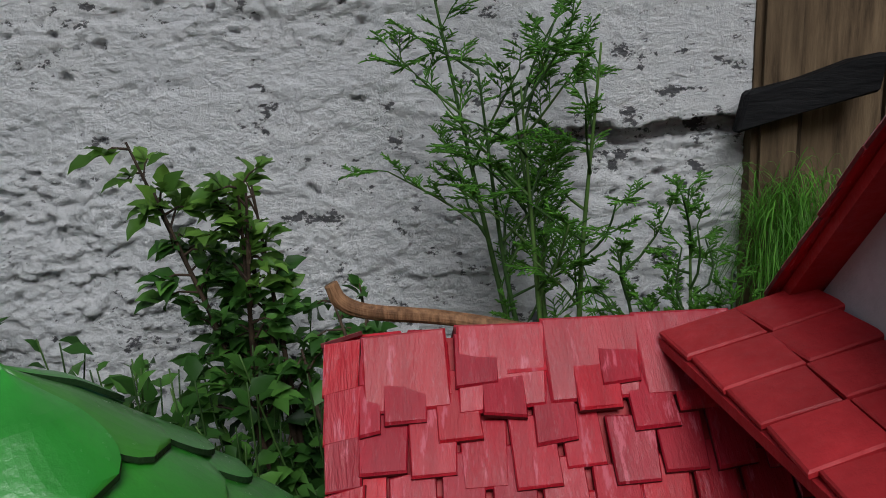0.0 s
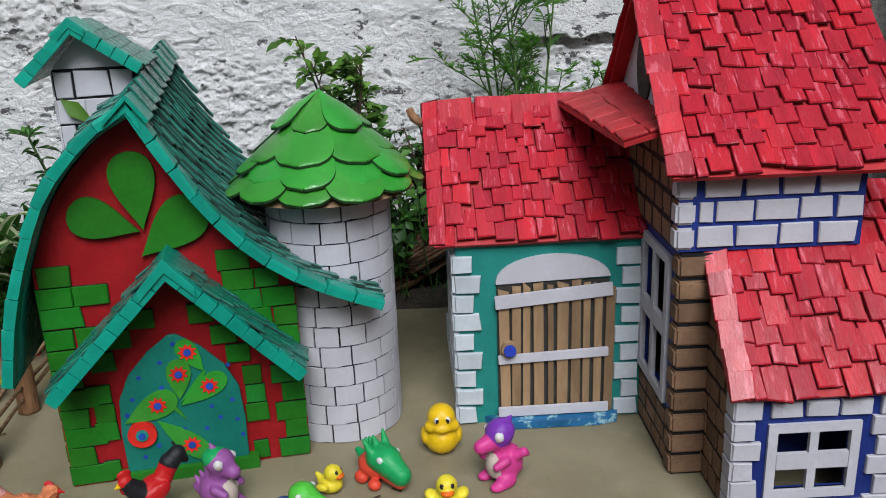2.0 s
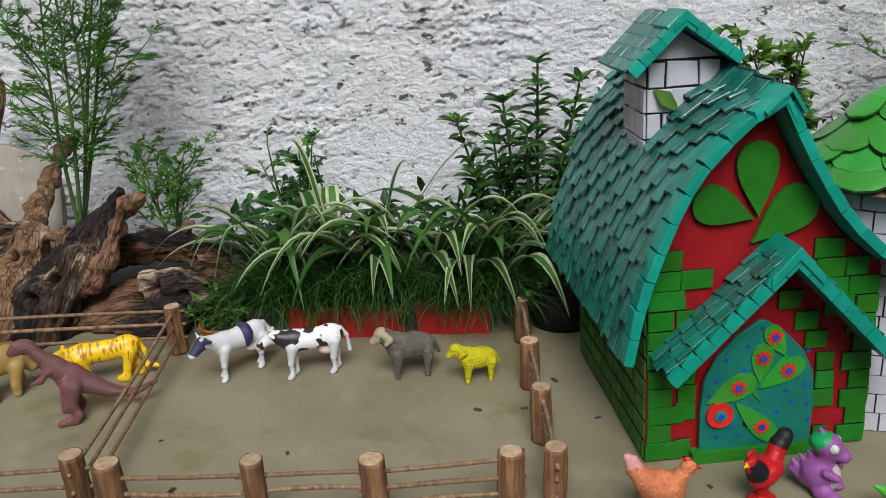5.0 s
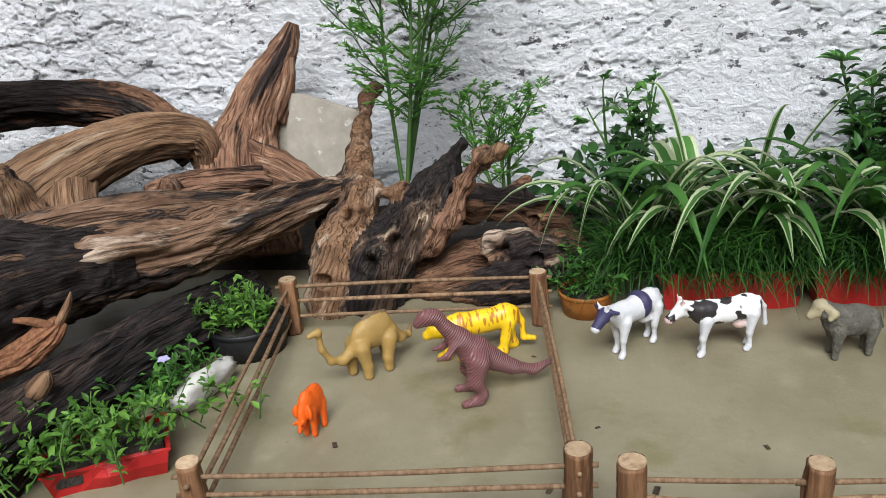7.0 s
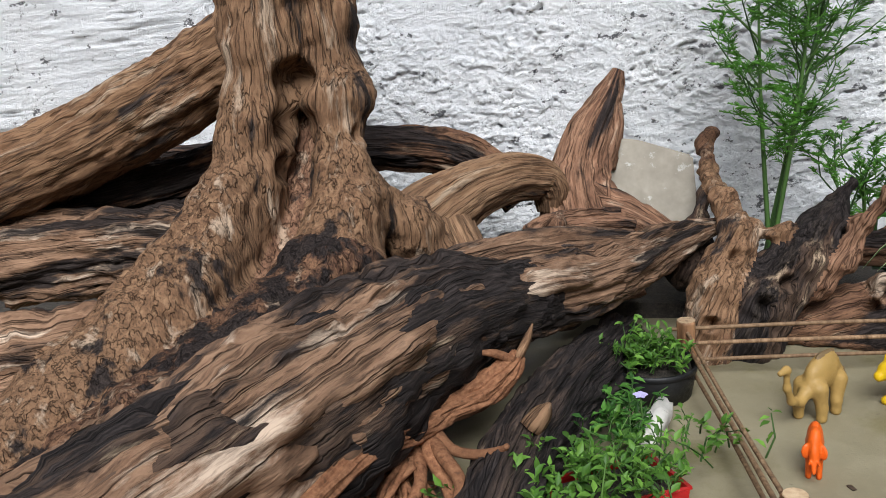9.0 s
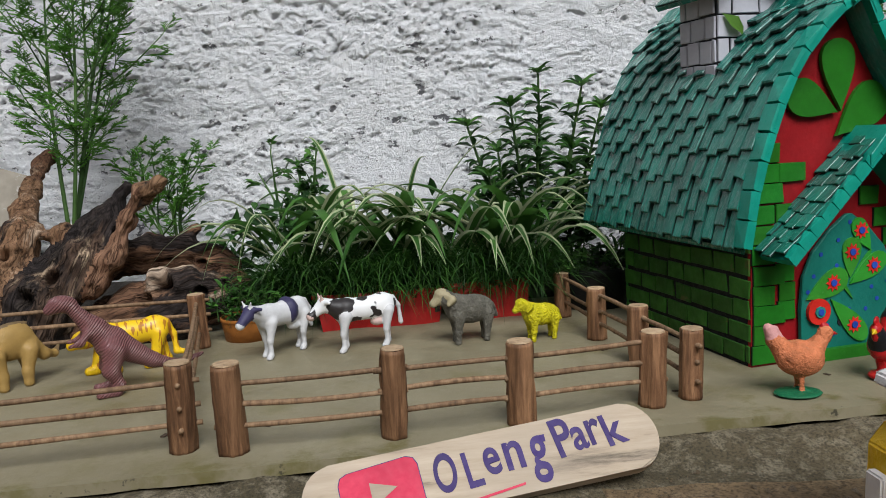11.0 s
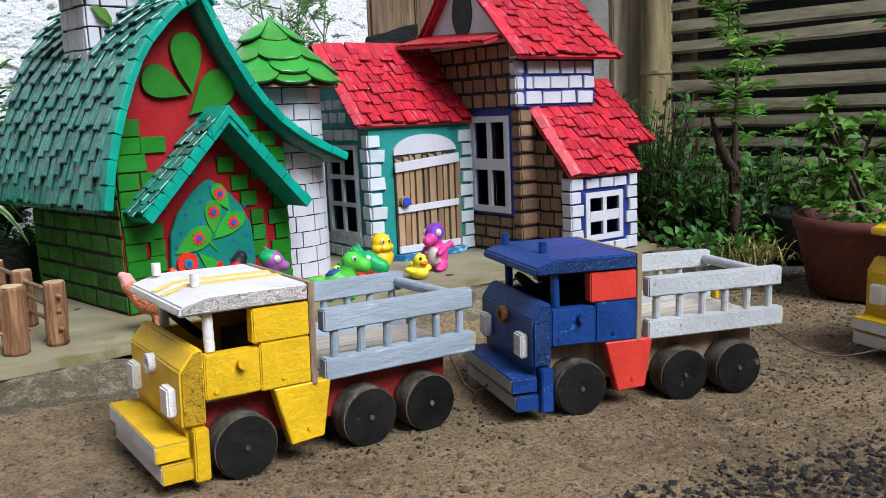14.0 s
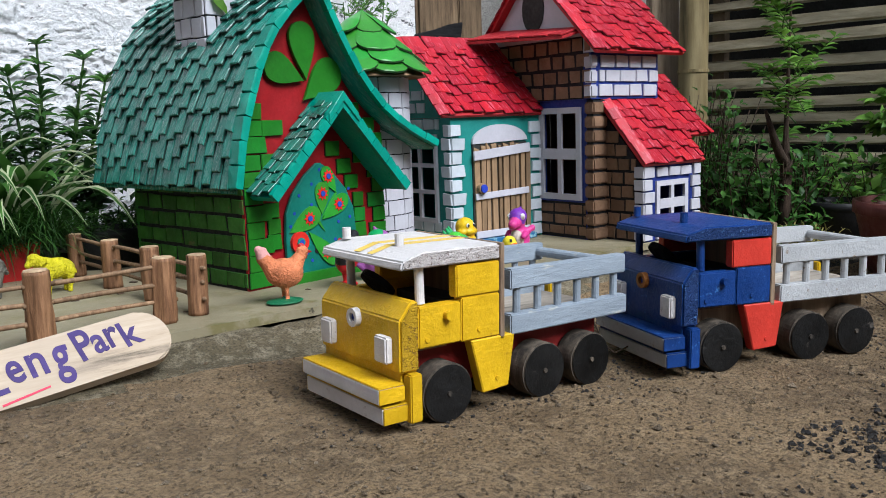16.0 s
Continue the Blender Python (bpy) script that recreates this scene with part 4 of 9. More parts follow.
def build_side_fence():
    """Posts, planks and a slatted screen that close the yard beyond the wall's end."""
    w = tagged(boxed("wall_side", (0.43, 1.6, 1.06, 1.16, -0.1, 1.9), M["grey"], None), "bare grey concrete wall behind wooden posts", "wall", kind="structure")
    bm = bmesh.new()
    box(bm, 0.375, 0.43, 0.93, 1.0, -0.08, 1.5, 0.008)
    for v in bm.verts:
        v.co.x += 0.01 * noise.noise(v.co * 9)
    tagged(part("wooden_post", bm, M["trunkfib"]), "fibrous dark brown wooden post at the wall's end", "post")
    tagged(boxed("wooden_plank", (0.436, 0.53, 0.955, 0.985, -0.08, 1.5), M["trunkfib"], None, bevel=0.003), "tall rough-sawn brown plank beside the wall", "plank")
    tagged(boxed("wooden_plank", (0.54, 0.62, 0.965, 0.99, -0.08, 1.5), M["trunkfib"], None, bevel=0.003), "tall rough-sawn brown plank beside the wall", "plank")
    bm = bmesh.new()
    pts = [(0.35, 0.405), (0.40, 0.420), (0.50, 0.442), (0.507, 0.482), (0.47, 0.476), (0.42, 0.460), (0.36, 0.448)]
    prism(bm, pts, 0.905, 0.925)
    bmesh.ops.bevel(bm, geom=bm.edges[:], offset=0.003, segments=1, affect="EDGES")
    tagged(part("rubber_strip", bm, M["rubber"]), "torn black rubber strip nailed across the planks", "strip")
    # corner plank, concrete post and bamboo pole
    tagged(boxed("concrete_post", (0.86, 0.94, 0.86, 0.92, -0.1, 1.6), M["grey"], None, bevel=0.004), "grey concrete post at the fence corner", "post")
    tagged(boxed("wooden_plank", (-0.038, 0.038, -0.02, 0.02, -0.1, 1.6), M["plank"], None, bevel=0.003, m=pose(0.927, 0.593, 0, 0, 0, -30)), "broad sawn plank standing at the fence corner", "plank")
    S = [(0.932, 0.50, -0.1, 0.038), (0.934, 0.50, 0.18, 0.0375), (0.936, 0.50, 0.5, 0.0365), (0.94, 0.50, 1.6, 0.035)]
    pole = thing("bamboo_pole", pose(0, 0, 0), "thick weathered yellow-brown bamboo pole at the fence", "pole")
    limb("culm", S, M["bamboo"], pole, seg=20, step=0.05, gnarl=0.03)
    for z in (0.06, 0.33, 0.70, 1.1):
        bm2 = bmesh.new()
        rod(bm2, (0.935, 0.50, z - 0.004), (0.935, 0.50, z + 0.004), 0.0395, seg=20)
        part("node_ring", bm2, M["bamboo"], pole)
    # slats run towards the viewer on the right
    fence = thing("slat_fence", pose(1.10, 0.60, 0.0, 0, 0, -80.5), "weathered split-bamboo slat fence with dark gaps", "fence")
    r = random.Random(11)
    z = -0.02
    k = 0
    while z < 1.3:
        h = r.uniform(0.026, 0.043)
        bm = bmesh.new()
        box(bm, -0.03 + r.uniform(-.02, .02), 2.4, -0.010 + r.uniform(-.005, .005), 0.004, z, z + h, 0.006)
        bmesh.ops.subdivide_edges(bm, edges=[q for q in bm.edges if q.calc_length() > 1], cuts=24)
        bmesh.ops.rotate(bm, cent=(0, 0, z), matrix=Matrix.Rotation(radians(r.uniform(-0.8, 0.8)), 3, "Y"), verts=bm.verts[:])
        for v in bm.verts:
            v.co.z += 0.004 * noise.noise(Vector((v.co.x * 3, k, 0))) + 0.0016 * noise.noise(Vector((v.co.x * 30, k * 3, v.co.z * 40)))
            v.co.y += 0.002 * noise.noise(Vector((v.co.x * 12, k * 5, 7)))
        part("slat", bm, M["slat"], fence)
        z += h + r.uniform(0.012, 0.024)
        k += 1
    for x in (0.03, 0.62, 1.3, 2.1):
        boxed("upright", (x, x + 0.035, 0.006, 0.035, -0.1, 1.4), M["carddark"], fence)
    # added dark sheet: its colour stands in for shade in the gaps
    boxed("backing", (-0.05, 2.5, 0.10, 0.12, -0.1, 1.4), M["void"], fence, "dark sheet added for the shade behind the slats")


build_ground()
build_ledge()
build_wall()
build_side_fence()

# ---- the green cottage with a sweeping teal roof ----
# green brick sides are black: shade of the gaps put into the colour
BR_GREEN = piece_meshes("brick", [M["green"], M["ink"]], wobble=0.035, sides=1)
BR_OLIVE_SHADED = piece_meshes("brick", M["olive"])
BR_WHITE = piece_meshes("brick", M["white"], wobble=0.04)
BR_CLOUD = piece_meshes("brick", M["cloudy"], wobble=0.06)
BR_TAN = piece_meshes("brick", M["tan"], wobble=0.05)
# shingle sides carry painted shadow as well as the bare card edge
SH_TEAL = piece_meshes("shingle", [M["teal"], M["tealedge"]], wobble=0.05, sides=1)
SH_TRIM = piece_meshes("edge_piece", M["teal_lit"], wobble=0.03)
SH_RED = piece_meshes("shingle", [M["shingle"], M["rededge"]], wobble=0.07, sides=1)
SH_DULL = piece_meshes("tile", M["brickred"], wobble=0.05)
Z = Vector((0, 0, 1))


def green_house():
    h = thing("toy_house", pose(-0.438, 0.194, 0, 0, 0, 11.5), "red handmade cardboard cottage with green bricks and teal roof", "toy house", "houses of the toy village")
    W, D = 0.264, 0.30
    left = spline([(0.121, 0.417), (0.082, 0.393), (0.036, 0.342), (0.006, 0.28), (-0.016, 0.213), (-0.030, 0.146)], 60)
    right = spline([(0.121, 0.417), (0.150, 0.362), (0.190, 0.300), (0.236, 0.252), (0.290, 0.217), (0.356, 0.187)], 60)

    def lift(u, z, v):
        return z + 0.075 * (v + 0.03) * max(0, (z - 0.15) / 0.27) ** 2
    # front wall under the roof line
    prof = [(0, 0), (W, 0), (W, 0.222)] + [(u, z - 0.008) for u, z in right[::-1] if u < W] + [(u, z - 0.008) for u, z in left if u > 0.0] + [(0, 0.255)]
    bm = bmesh.new()
    prism(bm, prof, 0, 0.006)
    part("front_wall", bm, M["red"], h, "red painted front wall")
    bm = bmesh.new()
    prism(bm, prof, D - 0.006, D)
    part("back_wall", bm, M["green"], h)
    for x in (0, W - 0.006):
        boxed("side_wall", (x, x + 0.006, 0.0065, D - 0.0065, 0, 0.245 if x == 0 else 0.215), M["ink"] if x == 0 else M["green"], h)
    # roof sheets and ridge
    for nm, c in (("left", left), ("right", right)):
        V, F, vs = [], [], np.linspace(-0.03, 0.375, 9)
        for off in (0, -0.006):
            for u, z in c:
                for v in vs:
                    V.append((u, v, lift(u, z, v) + off))
        n, t = len(vs), len(c) * len(vs)
        for i in range(len(c) - 1):
            for j in range(n - 1):
                a = i * n + j
                F.append((a, a + 1, a + n + 1, a + n))
                F.append((t + a, t + a + n, t + a + n + 1, t + a + 1))
        for i in range(len(c) - 1):
            for j in (0, n - 1):
                a = i * n + j
                F.append((a, a + n, t + a + n, t + a))
        for j in range(n - 1):
            for i in (0, len(c) - 1):
                a = i * n + j
                F.append((a, t + a, t + a + 1, a + 1))
        mesh_ob("roof", data_mesh("roof", V, F, M["teal"], True), None, h)

    def along(c):
        d = np.concatenate([[0], np.cumsum(np.linalg.norm(np.diff(c, axis=0), axis=1))])
        L = d[-1]

        def at(s):
            s = min(max(s, 0), L)
            u, z = np.interp(s, d, c[:, 0]), np.interp(s, d, c[:, 1])
            e = 0.004
            a = np.array([np.interp(min(s + e, L), d, c[:, i]) - np.interp(max(s - e, 0), d, c[:, i]) for i in (0, 1)])
            a /= np.linalg.norm(a)
            return u, z, a
        return at, L
    r = random.Random(5)
    joined_v, joined_f, joined_m = [], [], []
    for c, side in ((left, -1), (right, 1)):
        at, L = along(c)
        rows, pw = (9, 0.0212) if side < 0 else (11, 0.0165)
        pitch = L / rows
        cols = int(0.40 / pw)
        for i in range(rows):
            for k in range(cols):
                v = -0.022 + (k + 0.5) * pw + r.uniform(-0.001, 0.001)
                end = (i + 1) * pitch + r.uniform(-0.16, 0.10) * pitch + (0.3 if side > 0 else 0.36) * pitch * (k % 2)
                end = min(end, L + 0.002)
                ln = min(pitch * (r.uniform(1.25, 1.45) if side < 0 else r.uniform(1.5, 2.1)), end)
                u, z, a = at(end - ln / 2)
                down = Vector((a[0], 0, a[1]))
                nrm = Vector((-a[1], 0, a[0])) if side > 0 else Vector((a[1], 0, -a[0]))
                if nrm.z < 0:
                    nrm = -nrm
                d2 = (down + nrm * r.uniform(0.10, 0.14)).normalized()
                n2 = (nrm - d2 * nrm.dot(d2)).normalized()
                x2 = n2.cross(d2)
                if side < 0:
                    x2 = (x2 + n2 * r.uniform(-0.10, 0.10)).normalized()
                    n2 = d2.cross(x2)
                    n2 = n2 if n2.dot(nrm) > 0 else -n2
                if side > 0:
                    tw = r.uniform(0.12, 0.24) * (1 if x2.y < 0 else -1)
                    x2 = (x2 + n2 * tw).normalized()
                    n2 = d2.cross(x2)
                    n2 = n2 if n2.dot(nrm) > 0 else -n2
                p = Vector((u, v, lift(u, z, v))) + nrm * (0.0045 + r.uniform(0, 0.0015))
                m = frame_at(p, x2, -n2, -d2)
                if side < 0:
                    lay("shingle", SH_TEAL, h, m, pw * r.uniform(0.82, 0.92), 0.0046, ln, r)
                else:
                    mm = m @ Matrix.Diagonal((pw * r.uniform(0.80, 0.97), 0.0042, ln, 1))
                    o = len(joined_v)
                    src = r.choice(SH_TEAL)
                    joined_v += [tuple(mm @ q.co) for q in src.vertices]
                    joined_f += [tuple(o + q for q in f.vertices) for f in src.polygons]
                    joined_m += [f.material_index for f in src.polygons]
        # wrapped pieces along the front edge
        n = int(L / 0.031)
        for i in range(n):
            u, z, a = at((i + 0.5) * L / n)
            down = Vector((a[0], 0, a[1])).normalized()
            side_v = Vector((0, 1, 0))
            nrm = down.cross(side_v)
            if nrm.z < 0:
                nrm = -nrm
            x2 = nrm.cross(-down).normalized()
            lay("edge_piece", SH_TRIM, h, frame_at(Vector((u, -0.030, z)) + nrm * 0.0035, x2, -nrm, -down), 0.022, 0.011, L / n * 0.985, r)
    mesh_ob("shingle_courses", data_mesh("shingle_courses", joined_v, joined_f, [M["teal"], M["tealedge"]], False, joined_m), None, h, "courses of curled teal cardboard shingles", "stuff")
    # ridge caps
    for k in range(10):
        v = -0.024 + k * 0.041
        for s in (-1, 1):
            m = pose(0.121 + s * 0.010, v, lift(0.121, 0.4215, v) - 0.002, 0, s * 46, 0) @ pose(0, 0, 0, 90)
            lay("ridge_cap", SH_TRIM if k == 0 else SH_TEAL, h, pose(0.121 + s * 0.0105, v, lift(0.121, 0.4205, v) - 0.001, 0, s * (44 if s < 0 else 56), 0) @ frame_at((0, 0, 0), Vector((1, 0, 0)), Vector((0, 0, -1)), Vector((0, 1, 0))), 0.032, 0.004, 0.044, r)
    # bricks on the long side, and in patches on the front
    bricks(h, BR_OLIVE_SHADED, (0, D, 0), (0, -1, 0), D, 0.002, 0.235, 9, 0.046, (-1, 0, 0), 0.002, 0.0048)
    put = lambda u, z, w, hh, meshes=BR_GREEN, th=0.005: lay("brick", meshes, h, frame_at((u + w / 2, -0.0018, z + hh / 2), Vector((1, 0, 0)), Vector((0, 1, 0)), Z), w - 0.0012, th, hh - 0.0012, r)
    bh = 0.0235
    for i in range(11):
        z = 0.002 + i * bh
        w = (0.044 if i % 2 == 0 else 0.030) if i < 7 else (0.030, 0.042, 0.036, 0.034)[i - 7]
        edge = np.interp(z + bh, left[::-1, 1], left[::-1, 0])
        x0 = max(0, edge + 0.004)
        put(x0, z, w, bh)
        if i in (7, 9):
            put(x0 + w, z, 0.036, bh)
        zr = 0.002 + i * bh
        lim = W if zr + bh < 0.222 else np.interp(zr + bh, right[::-1, 1], right[::-1, 0]) - 0.008
        w2 = 0.026 if i % 2 else 0.036
        put(lim - w2, zr, w2, bh)
        if i in (7, 8, 9):
            put(lim - w2 - 0.036, zr, 0.035, bh)
    for u, z, w in ((0.030, 0.098, 0.026), (0.034, 0.052, 0.024), (0.196, 0.052, 0.026), (0.196, 0.1, 0.022), (0.182, 0.128, 0.026), (0.168, 0.152, 0.028), (0.04, 0.135, 0.026), (0.058, 0.16, 0.028), (0.084, 0.180, 0.028), (0.146, 0.180, 0.028), (0.036, 0.075, 0.022), (0.198, 0.076, 0.022), (0.036, 0.004, 0.018), (0.200, 0.004, 0.018)):
        put(u, z, w, bh)
    # three-leaved clover
    for ang, ln, wd, cu, cz in ((4, 0.083, 0.062, 0.116, 0.291), (68, 0.072, 0.058, 0.112, 0.290), (-52, 0.084, 0.068, 0.110, 0.263)):
        bm = bmesh.new()
        pts = []
        for q in np.linspace(0, 2 * math.pi, 28, endpoint=False):
            t = (1 - math.cos(q)) / 2
            pts.append((math.sin(q) * wd * 0.5 * (t ** 0.75) * 1.05, ln * t))
        prism(bm, pts, -0.006, -0.001)
        part("clover_leaf", bm, M["leafgreen"], h, "", pose(cu, -0.0015, cz, 0, -ang, 0))
    # door: pointed arch, threshold and painted vine
    door = boxed("threshold", (0.052, 0.205, -0.016, -0.001, 0, 0.014), M["leafgreen"], h)
    prof = [(-0.066, 0), (0.066, 0), (0.067, 0.05), (0.064, 0.09), (0.051, 0.118), (0.028, 0.143), (0.004, 0.16), (-0.004, 0.16), (-0.028, 0.143), (-0.051, 0.118), (-0.064, 0.09), (-0.067, 0.05)]
    bm = bmesh.new()
    prism(bm, prof, -0.006, 0)
    bmesh.ops.bevel(bm, geom=bm.edges[:], offset=0.0012, segments=1, affect="EDGES")
    dr = part("door", bm, M["teal_door"], h, "blue-green door painted with a flowering vine", pose(0.128, -0.003, 0.012))

    def flat(name, pts, mat, y, th, at=(0, 0), turn=0):
        bm = bmesh.new()
        prism(bm, pts, -th, 0)
        return part(name, bm, mat, dr, "", pose(at[0], y, at[1], 0, -turn, 0))
    ell = lambda a, b, n=18: [(a * math.cos(q), b * math.sin(q)) for q in np.linspace(0, 2 * math.pi, n, endpoint=False)]
    drop = lambda ln, wd: [(math.sin(q) * wd * 0.5 * ((1 - math.cos(q)) / 2) ** 0.6, ln * (1 - math.cos(q)) / 2 - ln / 2) for q in np.linspace(0, 2 * math.pi, 20, endpoint=False)]
    star = lambda rad: [((rad if i % 2 else rad * 0.62) * math.cos(math.pi * i / 9), (rad if i % 2 else rad * 0.62) * math.sin(math.pi * i / 9)) for i in range(18)]
    for x, z, ln, wd, turn in ((-0.0325, 0.0766, 0.063, 0.042, -65), (0.0015, 0.108, 0.048, 0.036, -4), (0.0255, 0.092, 0.060, 0.035, -59), (0.0175, 0.134, 0.045, 0.030, 30), (-0.0015, 0.0345, 0.074, 0.034, -136)):
        flat("vine_leaf", drop(ln, wd), M["lime"], -0.0062, 0.0022, (x, z), turn)
        a = radians(turn)
        fx, fz = x - math.sin(a) * ln * 0.14, z + math.cos(a) * ln * 0.14
        flat("flower", star(0.0105), M["petalred"], -0.0085, 0.001, (fx, fz))
        flat("flower_eye", ell(0.0042, 0.0042, 12), M["dot"], -0.0096, 0.001, (fx, fz))
    for x, z, ln, wd, turn in ((0.015, 0.097, 0.048, 0.007, -41), (-0.004, 0.070, 0.030, 0.006, 35)):
        flat("vine_stem", drop(ln, wd), M["lime"], -0.0062, 0.0016, (x, z), turn)
    ring = flat("door_ring", ell(0.0155, 0.0155, 24), M["petalred"], -0.0062, 0.005, (-0.045, 0.048))
    flat("ring_middle", ell(0.0070, 0.0070, 8), M["teal_wall"], -0.0113, 0.002, (-0.045, 0.048))
    flat("ring_eye", ell(0.0038, 0.0038, 14), M["dot"], -0.0134, 0.001, (-0.045, 0.048))
    flat("keyhole", ell(0.0045, 0.0045, 12), M["ink"], -0.0062, 0.001, (-0.012, 0.032))
    for x, z in ((-0.05, 0.09), (-0.058, 0.072), (-0.04, 0.115), (-0.03, 0.03), (-0.046, 0.018), (0.0, 0.046), (0.024, 0.044), (0.02, 0.08), (0.055, 0.075), (0.04, 0.055), (-0.016, 0.13), (0.058, 0.05), (0.01, 0.02), (-0.022, 0.018), (0.062, 0.03), (0.0, 0.15), (0.032, 0.07), (-0.018, 0.1), (0.055, 0.118)):
        flat("paint_dot", ell(0.0026, 0.0026, 10), M["dot"], -0.0062, 0.0006, (x, z))
    # porch roof
    ap, lo_l, lo_r = (0.137, 0.258), (0.010, 0.130), (0.262, 0.126)
    for (ux, uz), sgn in ((lo_l, -1), (lo_r, 1)):
        d = Vector((ux - ap[0], 0, uz - ap[1]))
        L = d.length
        d.normalize()
        nrm = Vector((-d.z, 0, d.x)) if sgn > 0 else Vector((d.z, 0, -d.x))
        bm = bmesh.new()
        box(bm, -0.028, 0.028, -0.004, 0.004, 0, L)
        x2 = Vector((0, -1, 0)) * sgn
        part("porch_roof", bm, M["teal_lit"], h, "", frame_at(Vector((ap[0], -0.029, ap[1])), Vector((0, 1, 0)), nrm, d))
        o = Vector((ap[0], -0.052, ap[1])) + nrm * 0.003
        shingles(h, SH_TEAL, o, (0, 1, 0), d, 0.05, L, 3, 9, 0.0025, 0.4, r=r)
        n = 9
        for i in range(n):
            p = Vector((ap[0], -0.056, ap[1])) + d * ((i + 0.5) * L / n) + nrm * 0.002
            lay("edge_piece", SH_TRIM, h, frame_at(p, nrm.cross(-d), -nrm, -d), 0.008, 0.014, L / n * 0.975, r)
    def chevron(name, parent, ap, left_dir, right_dir, ln, th, y0, y1):
        """One bent piece folded over a roof point."""
        l, q = Vector(left_dir).normalized() * ln, Vector(right_dir).normalized() * ln
        a = Vector(ap)
        bm = bmesh.new()
        prism(bm, [(a.x + l.x, a.y + l.y), (a.x, a.y), (a.x + q.x, a.y + q.y), (a.x + q.x, a.y + q.y + th), (a.x, a.y + th * 1.3), (a.x + l.x, a.y + l.y + th)], y0, y1)
        bmesh.ops.recalc_face_normals(bm, faces=bm.faces[:])
        bmesh.ops.bevel(bm, geom=bm.edges[:], offset=0.0008, segments=1, affect="EDGES")
        part(name, bm, M["teal_lit"], parent, "bright teal folded cap")
    chevron("point_cap", h, (0.137, 0.2595), (lo_l[0] - 0.137, lo_l[1] - 0.258), (lo_r[0] - 0.137, lo_r[1] - 0.258), 0.040, 0.0115, -0.0625, 0.002)
    chevron("point_cap", h, (0.121, 0.4165), (-0.039, -0.026), (0.030, -0.056), 0.024, 0.010, -0.0425, -0.016)
    # chimney with its own small roof
    ch = boxed("chimney", (0.029, 0.113, 0.106, 0.186, 0.24, 0.448), M["ink"], h, "white brick chimney")
    bm = bmesh.new()
    prism(bm, [(0.029, 0.449), (0.113, 0.449), (0.060, 0.482)], 0.107, 0.185)
    part("chimney_gable", bm, M["white"], ch)
    bricks(ch, BR_WHITE, (0.029, 0.106, 0), (1, 0, 0), 0.084, 0.27, 0.447, 6, 0.036, (0, -1, 0), 0.003, 0.0022, r=r)
    bricks(ch, BR_WHITE, (0.029, 0.186, 0), (0, -1, 0), 0.08, 0.27, 0.447, 6, 0.030, (-1, 0, 0), 0.003, 0.0022, r=r)
    apx = (0.060, 0.492)
    for (ux, uz), sgn in (((0.004, 0.437), -1), ((0.124, 0.446), 1)):
        d = Vector((ux - apx[0], 0, uz - apx[1]))
        L = d.length
        d.normalize()
        nrm = Vector((-d.z, 0, d.x)) if sgn > 0 else Vector((d.z, 0, -d.x))
        bm = bmesh.new()
        box(bm, -0.062, 0.062, -0.003, 0.003, 0, L)
        part("chimney_roof", bm, M["teal"], ch, "", frame_at(Vector((apx[0], 0.142, apx[1])), Vector((0, 1, 0)), nrm, d))
        n = 5
        for i in range(n):
            p = Vector((apx[0], 0.080, apx[1])) + d * ((i + 0.5) * L / n) + nrm * 0.002
            lay("edge_piece", SH_TRIM, ch, frame_at(p, nrm.cross(-d), -nrm, -d), 0.012, 0.012, L / n * 0.975, r)
            for k in range(4):
                p = Vector((apx[0], 0.10 + k * 0.028, apx[1])) + d * ((i + 0.5) * L / n) + nrm * 0.006
                lay("shingle", SH_TEAL, ch, frame_at(p, nrm.cross(-(d + nrm * 0.1).normalized()), -nrm, -(d + nrm * 0.1).normalized()), 0.027, 0.003, L / n * 1.35, r)
    for s in (-1, 1):
        lay("ridge_cap", SH_TRIM, ch, pose(apx[0] + s * 0.009, 0.10, apx[1] + 0.001, 0, s * 40, 0) @ frame_at((0, 0, 0), Vector((1, 0, 0)), Vector((0, 0, -1)), Vector((0, 1, 0))), 0.026, 0.005, 0.05, r)
    chevron("point_cap", ch, (0.060, 0.4925), (-0.056, -0.055), (0.064, -0.046), 0.018, 0.009, 0.0725, 0.100)
    # paper leaf stuck on the chimney's corner
    leaves("paper_leaf", [((0.034, 0.101, 0.418), (0.7, -0.12, -0.62), (0, -1, 0.3), 0.040, 0.018)], M["leafyoung"], ch, "green leaf stuck on the bricks", kind="")


green_house()


